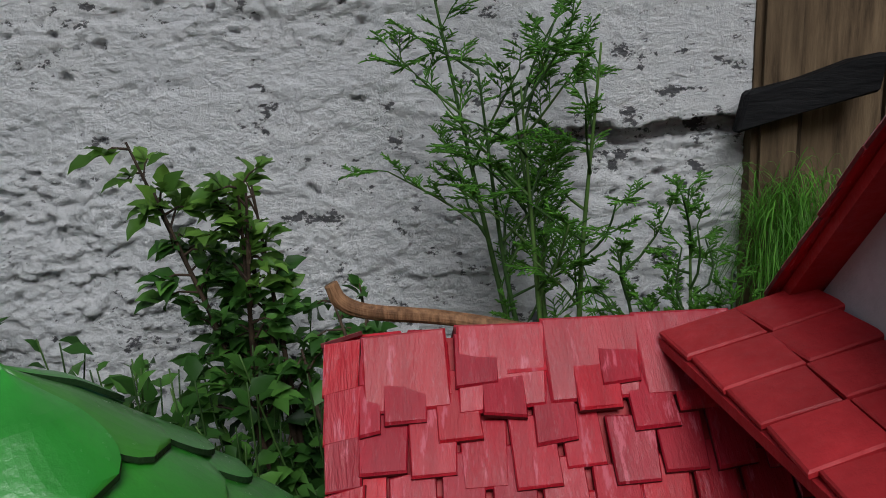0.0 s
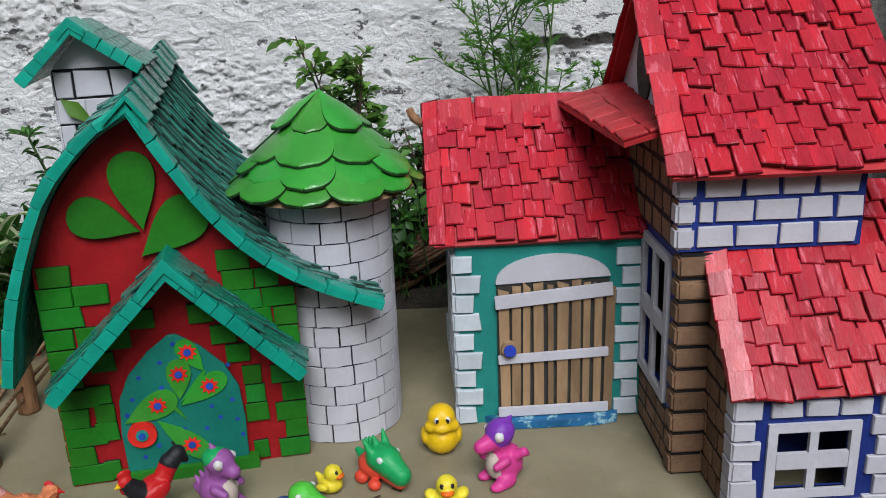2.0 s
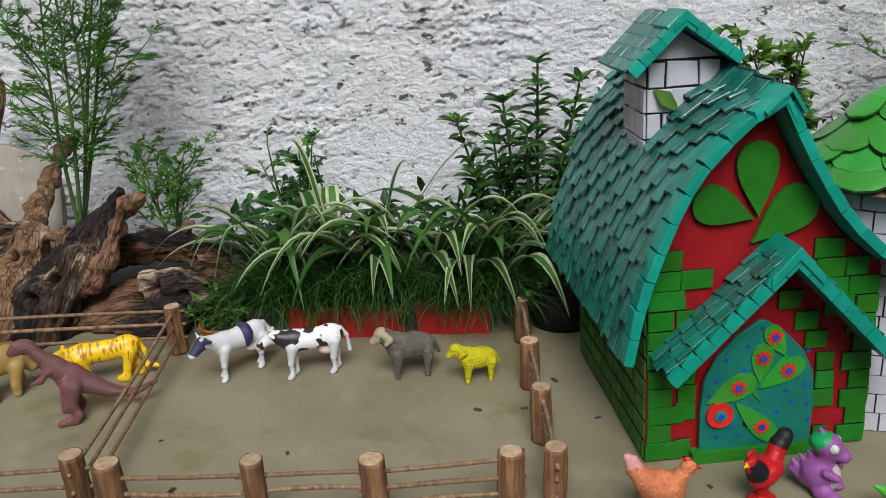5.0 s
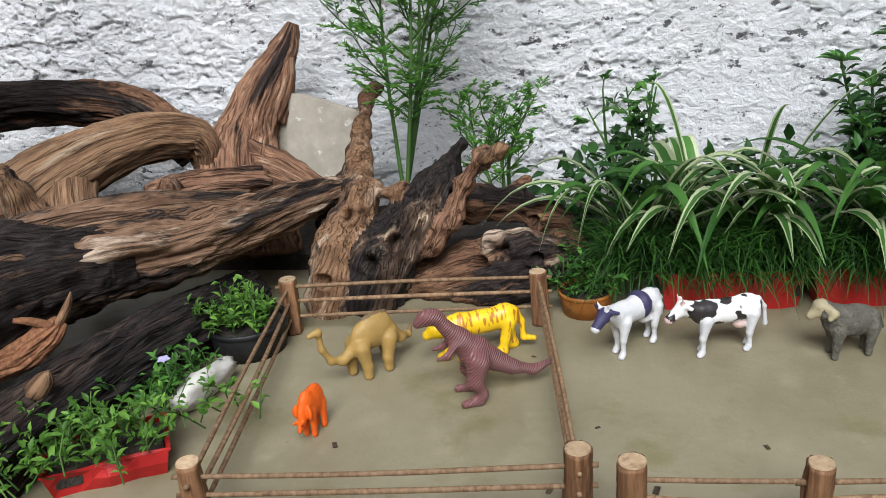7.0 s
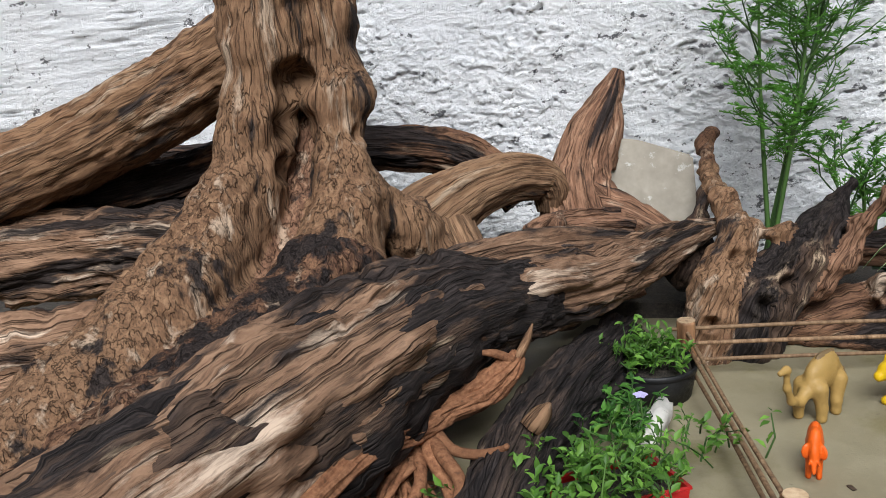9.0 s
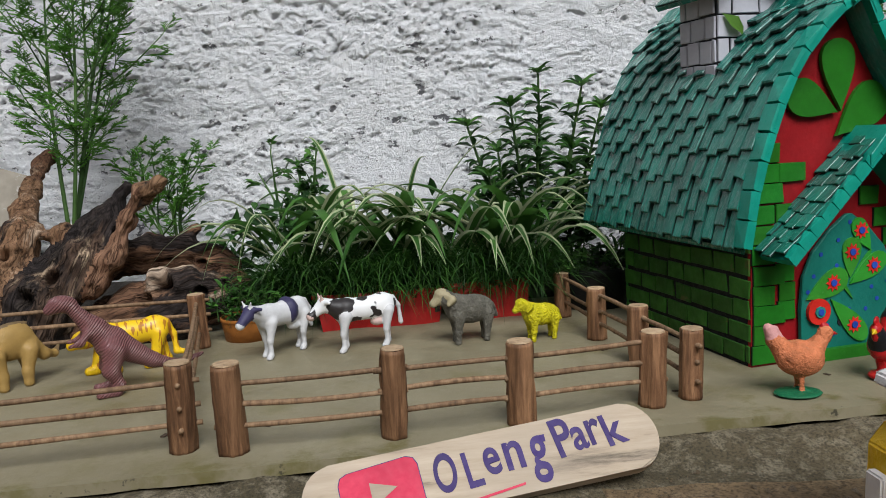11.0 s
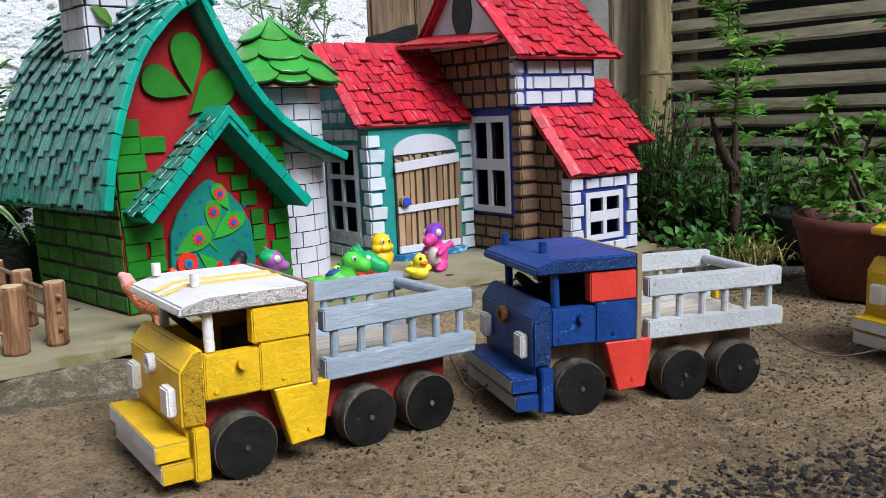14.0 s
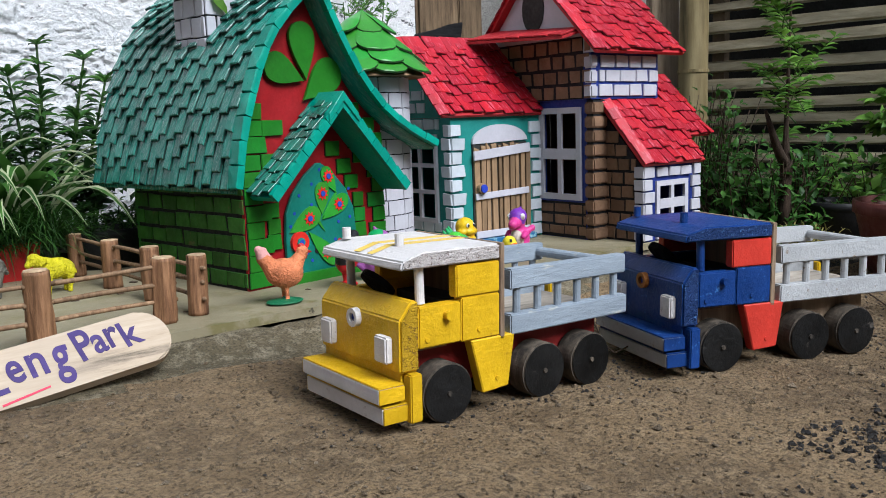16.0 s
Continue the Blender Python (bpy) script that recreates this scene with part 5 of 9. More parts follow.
# ---- round white tower with a petal roof ----
def tower():
    h = thing("toy_tower", pose(-0.148, 0.338, 0), "round white-brick cardboard tower with green petal roof", "toy tower", "houses of the toy village")
    R, H = 0.073, 0.30
    bm = bmesh.new()
    rod(bm, (0, 0, 0), (0, 0, H), R - 0.002, seg=48)
    part("wall", bm, M["ink"], h, "", smooth=False)
    r = random.Random(21)
    rows = 12
    variants = []
    for k in range(6):
        ang = radians(360 / 13) * (0.80 + 0.07 * k)
        hh = H / rows - 0.0020
        V, F, n = [], [], 4
        for i in range(n + 1):
            a = -ang / 2 + ang * i / n + 0.006 * (i == 0) - 0.006 * (i == n)
            tw = r.uniform(-0.0008, 0.0008)
            for rad, z in ((R - 0.002, -hh / 2), (R + 0.0005, -hh / 2 + tw), (R + 0.0005, hh / 2 + tw), (R - 0.002, hh / 2)):
                V.append((rad * math.cos(a), rad * math.sin(a), z))
        for i in range(n):
            for j in range(3):
                q = i * 4 + j
                F.append((q, q + 1, q + 5, q + 4))
        F += [(0, 3, 2, 1), (n * 4, n * 4 + 1, n * 4 + 2, n * 4 + 3)]
        variants.append((ang, data_mesh("brick", V, F, M["white"], False)))
    for i in range(rows):
        a = r.uniform(0, 0.4) + 0.24 * (i % 2) - math.pi
        end = a + 2 * math.pi
        while a < end - 0.25:
            ang, me = r.choice(variants)
            ob = new("brick", me)
            ob.parent = h
            ob.matrix_basis = pose(0, 0, (i + 0.5) * H / rows, r.uniform(-.5, .5), 0, math.degrees(a + ang / 2))
            a += ang + 0.016
    # petal roof
    bm = bmesh.new()
    rod(bm, (0, 0, 0.3005), (0, 0, 0.400), 0.104, 0.002, seg=40)
    part("roof_cone", bm, M["card"], h)
    apex, base, rb = Vector((0, 0, 0.407)), 0.299, 0.114
    slope = math.hypot(rb, apex.z - base)
    for count, s0, s1, off, lift in ((11, 0.60, 0.985, 0.1, 0.0), (10, 0.44, 0.86, 0.35, 0.0022), (7, 0.24, 0.69, 0.0, 0.0044), (6, -0.01, 0.43, 0.3, 0.0066)):
        for k in range(count):
            a = 2 * math.pi * (k + off) / count + r.uniform(-0.05, 0.05)
            e1, up1 = s1 + r.uniform(-0.03, 0.03), lift + 0.0028 * (k % 2) + r.uniform(0, 0.0012)
            # petal bent round the cone
            V, F, n, mm = [], [], 16, 10
            half = math.pi / count * 1.2
            for i in range(n + 1):
                t = i / n
                s = s0 + (e1 - s0) * t
                w = 1.0 if t < 0.4 else max(0.0, 1 - ((t - 0.4) / 0.6) ** 2.6) ** 0.5
                w = max(w, 0.02)
                for j in range(mm + 1):
                    b = a + half * w * (2 * j / mm - 1)
                    near = min(1, max(0, s) * 5)
                    rad = max(0.0004, rb * s) + (up1 * 0.5 + 0.003 * t) * near
                    V.append((rad * math.cos(b), rad * math.sin(b), apex.z - (apex.z - base) * s + up1 * near + 0.006 * (1 - near) + 0.0045 * t - 0.0016 * (2 * j / mm - 1) ** 2))
            q = len(V)
            V += [(x * 0.995, y * 0.995, z - 0.0028) for x, y, z in V]
            for i in range(n):
                for j in range(mm):
                    c = i * (mm + 1) + j
                    F.append((c, c + 1, c + mm + 2, c + mm + 1))
                    F.append((q + c, q + c + mm + 1, q + c + mm + 2, q + c + 1))
            for i in range(n):
                for j in (0, mm):
                    c = i * (mm + 1) + j
                    F.append((c, c + mm + 1, q + c + mm + 1, q + c))
            for j in range(mm):
                c = n * (mm + 1) + j
                F.append((c, c + 1, q + c + 1, q + c))
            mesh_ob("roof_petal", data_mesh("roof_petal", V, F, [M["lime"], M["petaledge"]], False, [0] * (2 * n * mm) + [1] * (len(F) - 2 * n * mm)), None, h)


tower()


def window(parent, m, w, hgt, cols, rows, bar=0.008, depth=0.006, mat="white", name="window"):
    """A frame with crossing bars, standing proud of a real opening."""
    bm = bmesh.new()
    box(bm, -bar, w + bar, -depth * 0.6, depth * 0.4, -bar, 0)
    box(bm, -bar, w + bar, -depth * 0.6, depth * 0.4, hgt, hgt + bar)
    box(bm, -bar, 0, -depth * 0.6, depth * 0.4, 0, hgt)
    box(bm, w, w + bar, -depth * 0.6, depth * 0.4, 0, hgt)
    f = part(name, bm, M[mat], parent, "white cardboard window frame", m)
    for i in range(1, cols):
        x = w * i / cols
        boxed("bar", (x - bar * 0.45, x + bar * 0.45, -depth * 0.55, depth * 0.3, 0, hgt), M[mat], f)
    for i in range(1, rows):
        z = hgt * i / rows
        thick = bar * (0.9 if (rows == 2) else 0.45)
        boxed("bar", (0.0005, w - 0.0005, -depth * 0.58, depth * 0.28, z - thick, z + thick), M[mat], f)
    return f


# ---- turquoise cottage ----
def teal_cottage():
    h = thing("toy_house", pose(0.0, 0.300, 0, 0, 0, 2.2), "turquoise handmade cardboard cottage with red shingle roof", "toy house", "houses of the toy village")
    W, D, H = 0.222, 0.262, 0.232
    panel("front_wall", W, H, 0.005, [], M["teal_wall"], h)
    lw = (0.128, 0.216, 0.05, 0.195)
    panel("side_wall", D - 0.0055, H, 0.005, [lw], M["teal_wall"], h, "", pose(0.0, D, 0, 0, 0, -90))
    panel("back_wall", W, H, 0.005, [], M["teal_wall"], h, "", pose(0, D + 0.0005, 0))
    panel("side_wall", D - 0.006, H, 0.005, [], M["teal_wall"], h, "", pose(W, D, 0, 0, 0, -90))
    boxed("floor_card", (0.006, W - 0.006, 0.006, D - 0.006, 0.001, 0.004), M["carddark"], h)
    bm = bmesh.new()
    prism(bm, [(0.003, H + 0.0005), (D - 0.001, H + 0.0005), (0.5 * D, 0.365)], 0.0, 0.005, axis="x")
    part("gable", bm, M["teal_wall"], h)
    window(h, pose(-0.001, D - lw[0], lw[2], 0, 0, -90), lw[1] - lw[0], lw[3] - lw[2], 2, 3, 0.008)
    # roof
    for s in (0, 1):
        d = Vector((0, -0.137, -0.142)) if s == 0 else Vector((0, 0.137, -0.142))
        L = d.length
        d.normalize()
        nrm = Vector((0, -0.142, 0.137)).normalized() if s == 0 else Vector((0, 0.142, 0.137)).normalized()
        bm = bmesh.new()
        box(bm, -0.024, W + 0.004, -0.0025, 0.0025, 0, L)
        part("roof", bm, M["brickred"], h, "", frame_at(Vector((0, 0.129, 0.375)), Vector((1, 0, 0)), nrm, d) if s == 0 else frame_at(Vector((0, 0.131, 0.375)), Vector((1, 0, 0)), nrm, d))
        r = random.Random(31 + s)
        shingles(h, SH_RED, Vector((-0.012, 0.129, 0.375)) if s == 0 else Vector((-0.012, 0.131, 0.375)), (1, 0, 0), d, W + 0.014, L, 10, 8, 0.0042, 0.6, r=r)
        for i in range(8):
            p = Vector((-0.020, 0.130, 0.377)) + d * ((i + 0.5) * L / 8) + nrm * 0.004
            x2 = (Vector((1, 0, 0)) + nrm * 0.3).normalized()
            lay("edge_tile", SH_RED, h, frame_at(p, x2, -(nrm - Vector((0.3, 0, 0))).normalized(), -d), 0.020, 0.003, L / 8 * 1.06, r)
    r = random.Random(41)
    for i in range(4):
        x = -0.012 + i * 0.047
        lay("ridge_tile", SH_RED, h, frame_at(Vector((x + 0.024, 0.1125, 0.3685)), Vector((1, 0, 0)), Vector((0, 0.142, -0.137)).normalized(), Vector((0, 0.137, 0.142)).normalized()), 0.0465, 0.004, 0.044, r)
    # quoins
    qh = 0.0245
    for i in range(9):
        z = 0.001 + i * qh
        w = 0.030 if i % 2 else 0.022
        lay("quoin", BR_CLOUD, h, frame_at((w / 2 - 0.003, -0.002, z + qh / 2), Vector((1, 0, 0)), Vector((0, 1, 0)), Z), w, 0.007, qh - 0.004, r)
        lay("quoin", BR_CLOUD, h, frame_at((-0.002, w / 2 - 0.004, z + qh / 2), Vector((0, -1, 0)), Vector((1, 0, 0)), Z), w * 0.8, 0.007, qh - 0.004, r)
        w = 0.021 if i % 2 else 0.028
        lay("quoin", BR_CLOUD, h, frame_at((W - w / 2 - 0.004, -0.002, z + qh / 2), Vector((1, 0, 0)), Vector((0, 1, 0)), Z), w, 0.006, qh - 0.004, r)
    bricks(h, BR_CLOUD, (0, D, 0), (0, -1, 0), D - 0.03, 0.002, 0.045, 2, 0.034, (-1, 0, 0), 0.004, 0.004, r=r)
    bricks(h, BR_CLOUD, (0, D, 0), (0, -1, 0), D - 0.03, 0.21, 0.232, 1, 0.034, (-1, 0, 0), 0.004, 0.004, r=r)
    bricks(h, BR_CLOUD, (0, 0.19, 0), (0, -1, 0), 0.12, 0.24, 0.285, 2, 0.030, (-1, 0, 0), 0.002, 0.0048, r=r)
    # plank door with white braces under a white arch
    bm = bmesh.new()
    arch = [(0.046, 0.183), (0.182, 0.187)] + [(0.114 + 0.068 * math.cos(q), 0.186 + 0.031 * math.sin(q)) for q in np.linspace(0.05, math.pi - 0.05, 16)]
    prism(bm, arch, -0.005, -0.0005)
    part("arch", bm, M["white"], h, "white arch over the door")
    dr = boxed("door", (0.047, 0.181, -0.003, -0.0005, 0.012, 0.183), M["void"], h, "brown slatted cardboard door with white braces")
    pl = piece_meshes("plank", M["card"], wobble=0.03)
    x = 0.048
    while x < 0.176:
        w = r.uniform(0.008, 0.016)
        tilt = Vector((1, 0, r.uniform(-0.02, 0.02))).normalized()
        lay("plank", pl, dr, frame_at((x + w / 2, -0.0048, 0.097 + r.uniform(-.004, .004)), tilt, Vector((0, 1, 0)), tilt.cross(Vector((0, 1, 0)))), w - 0.0015, 0.004 * r.uniform(0.7, 1.3), 0.163, r)
        x += w + r.uniform(0.0005, 0.0040)
    for z, t, x0, x1, hh in ((0.167, 4.5, 0.044, 0.184, 0.017), (0.090, 1.8, 0.047, 0.180, 0.012), (0.018, 0, 0.046, 0.181, 0.013)):
        bm = bmesh.new()
        box(bm, -(x1 - x0) / 2, (x1 - x0) / 2, -0.0035, 0, -hh / 2, hh / 2, 0.0008)
        part("brace", bm, M["white"], dr, "", pose((x0 + x1) / 2, -0.0072, z, 0, -t, 0))
    bm = bmesh.new()
    rod(bm, (0.060, -0.007, 0.103), (0.060, -0.016, 0.103), 0.0095, seg=18)
    kn = part("knob", bm, M["card"], dr)
    rodded("knob_cap", (0.060, -0.0162, 0.103), (0.060, -0.019, 0.103), 0.0075, M["blue"], kn)
    bm = bmesh.new()
    prism(bm, [(0.03, -0.001), (0.195, -0.001), (0.19, -0.018), (0.165, -0.024), (0.05, -0.022)], 0.001, 0.010, axis="z")
    part("doorstep", bm, [M["matblue"]], h, "blue and white brushed doorstep")


teal_cottage()


# ---- tall brown-brick house ----
def brick_house():
    h = thing("toy_house", pose(0.226, 0.160, 0, 0, 0, 1.5), "tall brown-brick cardboard house with red shingle roofs", "toy house", "houses of the toy village")
    # local: x to the right, y to the back; body from x 0 to 0.19, y 0.03 to 0.30
    hole = (0.045, 0.125, 0.085, 0.23)
    W = 0.188
    B = 0.31
    m_side = pose(0.0, B, 0, 0, 0, -90)
    s0 = B - 0.137
    hole = (s0, s0 + 0.085, 0.083, 0.232)
    panel("side_wall", B - 0.028, 0.345, 0.005, [hole], M["navy"], h, "", m_side)
    panel("front_wall", W, 0.345, 0.005, [], M["navy"], h, "", pose(0, 0.0285, 0))
    panel("side_wall", B - 0.034, 0.345, 0.005, [], M["tan"], h, "", pose(W, B, 0, 0, 0, -90))
    panel("back_wall", W, 0.345, 0.005, [], M["tan"], h, "", pose(0, B + 0.0005, 0))
    window(h, pose(-0.001, B - hole[0], hole[2], 0, 0, -90), 0.085, 0.149, 2, 2, 0.011)
    r = random.Random(51)
    bricks(h, BR_TAN, (0, B - 0.0, 0), (0, -1, 0), B - 0.03, 0.004, 0.066, 3, 0.036, (-1, 0, 0), 0.002, 0.0048, r=r)
    bricks(h, BR_TAN, (0, B - 0.0, 0), (0, -1, 0), s0 - 0.012, 0.07, 0.255, 8, 0.036, (-1, 0, 0), 0.002, 0.0048, r=r)
    boxed("mortar_sheet", (-0.0008, -0.0002, 0.032, B - 0.002, 0.001, 0.068), M["ink"], h)
    boxed("mortar_sheet", (-0.0008, -0.0002, B - s0 + 0.012, B - 0.002, 0.0685, 0.256), M["ink"], h)
    # corner pillar of rounded bricks
    pil = boxed("corner_pillar", (0.0, 0.032, 0.013, 0.028, 0, 0.254), M["ink"], h)
    for i in range(10):
        bm = bmesh.new()
        box(bm, -0.0035, 0.035, 0.009, 0.033, 0.0022 + i * 0.0253, 0.0230 + i * 0.0253, 0.0026)
        part("brick", bm, M["tan"], pil)
    # upper storey
    up = boxed("upper_storey", (-0.004, 0.182, 0.014, B, 0.256, 0.338), M["navy"], h, "overhanging upper storey")
    bricks(up, BR_WHITE, (0.0135, 0.014, 0), (1, 0, 0), 0.1685, 0.258, 0.336, 3, 0.040, (0, -1, 0), 0.004, 0.005, r=r)
    bricks(up, BR_TAN, (-0.004, B, 0), (0, -1, 0), B - 0.014, 0.256, 0.366, 4, 0.034, (-1, 0, 0), 0.002, 0.0048, r=r)
    boxed("mortar_sheet", (-0.0056, -0.0042, 0.032, B - 0.002, 0.257, 0.367), M["ink"], up)
    for i in range(3):
        boxed("corner_brick", (-0.008, 0.012, 0.0105, 0.03, 0.2585 + i * 0.026, 0.2815 + i * 0.026), M["white"], up, bevel=0.003)
    # main roof: front and rear slopes, white gable with a dark oval
    rd = Vector((0, 0.158, 0.508))
    x0, x1 = -0.016, 0.222
    for s in (0, 1):
        d = (Vector((0, -0.012, 0.337)) - rd) if s == 0 else (Vector((0, 0.318, 0.337)) - rd)
        L = d.length
        d.normalize()
        nrm = Vector((0, d.z, -d.y)) if s == 0 else Vector((0, -d.z, d.y))
        if nrm.z < 0:
            nrm = -nrm
        bm = bmesh.new()
        box(bm, x0 - 0.004, x1 + 0.004, -0.003, 0.003, 0.001, L)
        part("roof", bm, M["brickred"], h, "", frame_at(rd, Vector((1, 0, 0)), nrm, d))
        rr = random.Random(61 + s)
        shingles(h, SH_RED, rd + Vector((x0 + 0.016, 0, 0)), (1, 0, 0), d, x1 - x0 - 0.014, L, 9, 10, 0.0042, 0.6, r=rr)
        for i in range(10):
            p = rd + Vector((x0 + 0.003, 0, 0.002)) + d * ((i + 0.5) * L / 10) + nrm * 0.005
            x2 = (Vector((1, 0, 0)) + nrm * 0.15).normalized()
            lay("edge_tile", SH_RED, h, frame_at(p, x2, -(nrm - Vector((0.15, 0, 0))).normalized(), -d), 0.026, 0.003, L / 10 * 1.06, rr)
    for i in range(6):
        lay("ridge_tile", SH_RED, h, frame_at(rd + Vector((x0 + 0.02 + i * 0.04, -0.012, -0.006)), Vector((1, 0, 0)), Vector((0, 0.7, -0.7)), Vector((0, 0.7, 0.7))), 0.046, 0.004, 0.04, r)
    g = bmesh.new()
    prism(g, [(0.004, 0.3385), (0.312, 0.3385), (0.158, 0.502)], -0.004, 0.001, axis="x")
    gb = part("gable", g, M["white"], h, "white gable with a dark oval opening")
    g = bmesh.new()
    prism(g, [(0.158 + 0.029 * math.cos(q), 0.428 + 0.043 * math.sin(q)) for q in np.linspace(0, 2 * math.pi, 28, endpoint=False)], -0.006, -0.0042, axis="x")
    part("oval_window", g, M["void"], gb, "dark oval window")
    # nearly flat side roof below the gable
    a, b, c, d = Vector((-0.084, 0.262, 0.376)), Vector((-0.056, 0.034, 0.366)), Vector((-0.004, 0.034, 0.380)), Vector((-0.004, 0.268, 0.395))
    V = [a, b, c, d] + [p - Z * 0.005 for p in (a, b, c, d)]
    F = [(0, 1, 2, 3), (7, 6, 5, 4), (0, 4, 5, 1), (1, 5, 6, 2), (2, 6, 7, 3), (3, 7, 4, 0)]
    pent = mesh_ob("side_roof", data_mesh("side_roof", [tuple(p) for p in V], F, M["brickred"]), None, h, "dull red side roof below the gable")
    n = 7
    for i in range(n):
        for k in range(2):
            p = a.lerp(b, (i + 0.5) / n)
            q = d.lerp(c, (i + 0.5) / n)
            x = (q - p)
            cc = p.lerp(q, 0.25 + 0.5 * k) + Z * 0.003
            xd = x.normalized()
            yd = (b - a).normalized()
            nn = xd.cross(yd).normalized()
            if nn.z < 0:
                nn = -nn
            yd = nn.cross(xd)
            lay("tile", SH_DULL, pent, frame_at(cc, xd, -nn, nn.cross(xd) * -1), x.length * 0.49, 0.003, (b - a).length / n * 0.97, r)
    # front annex
    ax0, ax1, y0 = 0.034, 0.190, -0.074
    an = thing("annex", pose(0, 0, 0), "", "")
    an.parent = h
    wn = (0.040, 0.112, 0.034, 0.098)
    panel("front_wall", ax1 - ax0, 0.135, 0.005, [wn], M["navy"], an, "", pose(ax0, y0, 0))
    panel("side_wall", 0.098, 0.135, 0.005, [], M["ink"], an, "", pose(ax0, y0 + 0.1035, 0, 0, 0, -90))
    panel("side_wall", 0.098, 0.135, 0.005, [], M["navy"], an, "", pose(ax1 - 0.005, y0 + 0.1035, 0, 0, 0, -90))
    bm = bmesh.new()
    prism(bm, [(y0 + 0.0055, 0.1355), (y0 + 0.1035, 0.1355), (y0 + 0.1035, 0.24)], ax0, ax0 + 0.005, axis="x")
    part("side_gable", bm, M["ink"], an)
    window(an, pose(ax0 + wn[0], y0, wn[2]), wn[1] - wn[0], wn[3] - wn[2], 2, 2, 0.0095)
    bricks(an, BR_TAN, (ax0, y0 + 0.1, 0), (0, -1, 0), 0.084, 0.002, 0.225, 9, 0.03, (-1, 0, 0), 0.002, 0.0045, r=r, skip=lambda x, z: z > 0.125 + (0.1 - x) * 0.95)
    for i in range(6):
        w = 0.026 if i % 2 else 0.020
        z = 0.002 + i * 0.0222
        lay("brick", BR_WHITE, an, frame_at((ax0 + w / 2 - 0.003, y0 - 0.002, z + 0.011), Vector((1, 0, 0)), Vector((0, 1, 0)), Z), w, 0.006, 0.0195, r)
        lay("brick", BR_WHITE, an, frame_at((ax0 - 0.002, y0 + 0.008, z + 0.011), Vector((0, -1, 0)), Vector((1, 0, 0)), Z), 0.021, 0.006, 0.0195, r)
        w = 0.018 if i % 2 else 0.026
        lay("brick", BR_WHITE, an, frame_at((ax1 - w / 2 + 0.001, y0 - 0.002, z + 0.011), Vector((1, 0, 0)), Vector((0, 1, 0)), Z), w, 0.006, 0.0195, r)
    for z in (0.002, 0.114):
        for i in range(3):
            lay("brick", BR_WHITE, an, frame_at((ax0 + 0.047 + i * 0.034, y0 - 0.002, z + 0.009), Vector((1, 0, 0)), Vector((0, 1, 0)), Z), 0.029, 0.006, 0.016, r)
    rt = Vector((0, 0.022, 0.252))
    d = Vector((0, y0 - 0.008, 0.137)) - rt
    L = d.length
    d.normalize()
    nrm = Vector((0, d.z, -d.y))
    nrm = nrm if nrm.z > 0 else -nrm
    bm = bmesh.new()
    box(bm, ax0 - 0.010, ax1 + 0.008, -0.003, 0.003, 0, L)
    part("annex_roof", bm, M["brickred"], an, "", frame_at(rt, Vector((1, 0, 0)), nrm, d))
    shingles(an, SH_RED, rt + Vector((ax0 + 0.008, 0, 0)), (1, 0, 0), d, ax1 - ax0 - 0.004, L, 6, 6, 0.0042, 0.6, r=r)
    for i in range(6):
        p = rt + Vector((ax0, 0, 0.002)) + d * ((i + 0.5) * L / 6) + nrm * 0.005
        x2 = (Vector((1, 0, 0)) + nrm * 0.2).normalized()
        lay("edge_tile", SH_RED, an, frame_at(p, x2, -(nrm - Vector((0.2, 0, 0))).normalized(), -d), 0.024, 0.003, L / 6 * 1.06, r)
    # lower lean-to roof on the far side
    rt = Vector((0.188, 0.085, 0.300))
    d = Vector((0.188, -0.03, 0.182)) - rt
    L = d.length
    d.normalize()
    nrm = Vector((0, d.z, -d.y))
    nrm = nrm if nrm.z > 0 else -nrm
    bm = bmesh.new()
    box(bm, 0.0, 0.10, -0.003, 0.003, 0, L)
    part("lean_to_roof", bm, M["brickred"], h, "", frame_at(rt, Vector((1, 0, 0)), nrm, d))
    shingles(h, SH_RED, rt, (1, 0, 0), d, 0.10, L, 4, 6, 0.0042, 0.6, r=r)
    boxed("lean_to_wall", (0.1935, 0.275, 0.0, 0.20, 0, 0.20), M["tan"], h)


brick_house()


# ---- stick fences ----
def fence_post(parent, x, y, h, lean=(0, 0), r=None):
    rad = 0.0132 * r.uniform(0.92, 1.08)
    S = [(0, 0, 0, rad * 1.02), (lean[0] * 0.5, lean[1] * 0.5, h * 0.5, rad), (lean[0], lean[1], h, rad * 0.97)]
    p = limb("post", [(x + a, y + b, c, d) for a, b, c, d in S], M["post"], parent, seg=30, step=0.004, gnarl=0.16, fine=0.11, ridge=0.14, seed=r.uniform(0, 50))
    bm = bmesh.new()
    rod(bm, (x + lean[0], y + lean[1], h), (x + lean[0], y + lean[1], h + 0.0012), rad * 0.9, rad * 0.86, seg=18)
    part("cut_end", bm, M["cut"], p, "pale sawn end")
    return p


def fence_rail(parent, a, b, r, rad=0.0027):
    a, b = Vector(a), Vector(b)
    mid = (a + b) / 2 + Vector((r.uniform(-1, 1), r.uniform(-1, 1), r.uniform(-1, 1))) * 0.0025
    ext = (b - a).normalized() * r.uniform(0.014, 0.02)
    limb("rail", [(*(a - ext), rad), (*mid, rad * r.uniform(0.9, 1.15)), (*(b + ext), rad * 0.9)], M["rail"], parent, seg=8, step=0.02, gnarl=0.12, seed=r.uniform(0, 50))


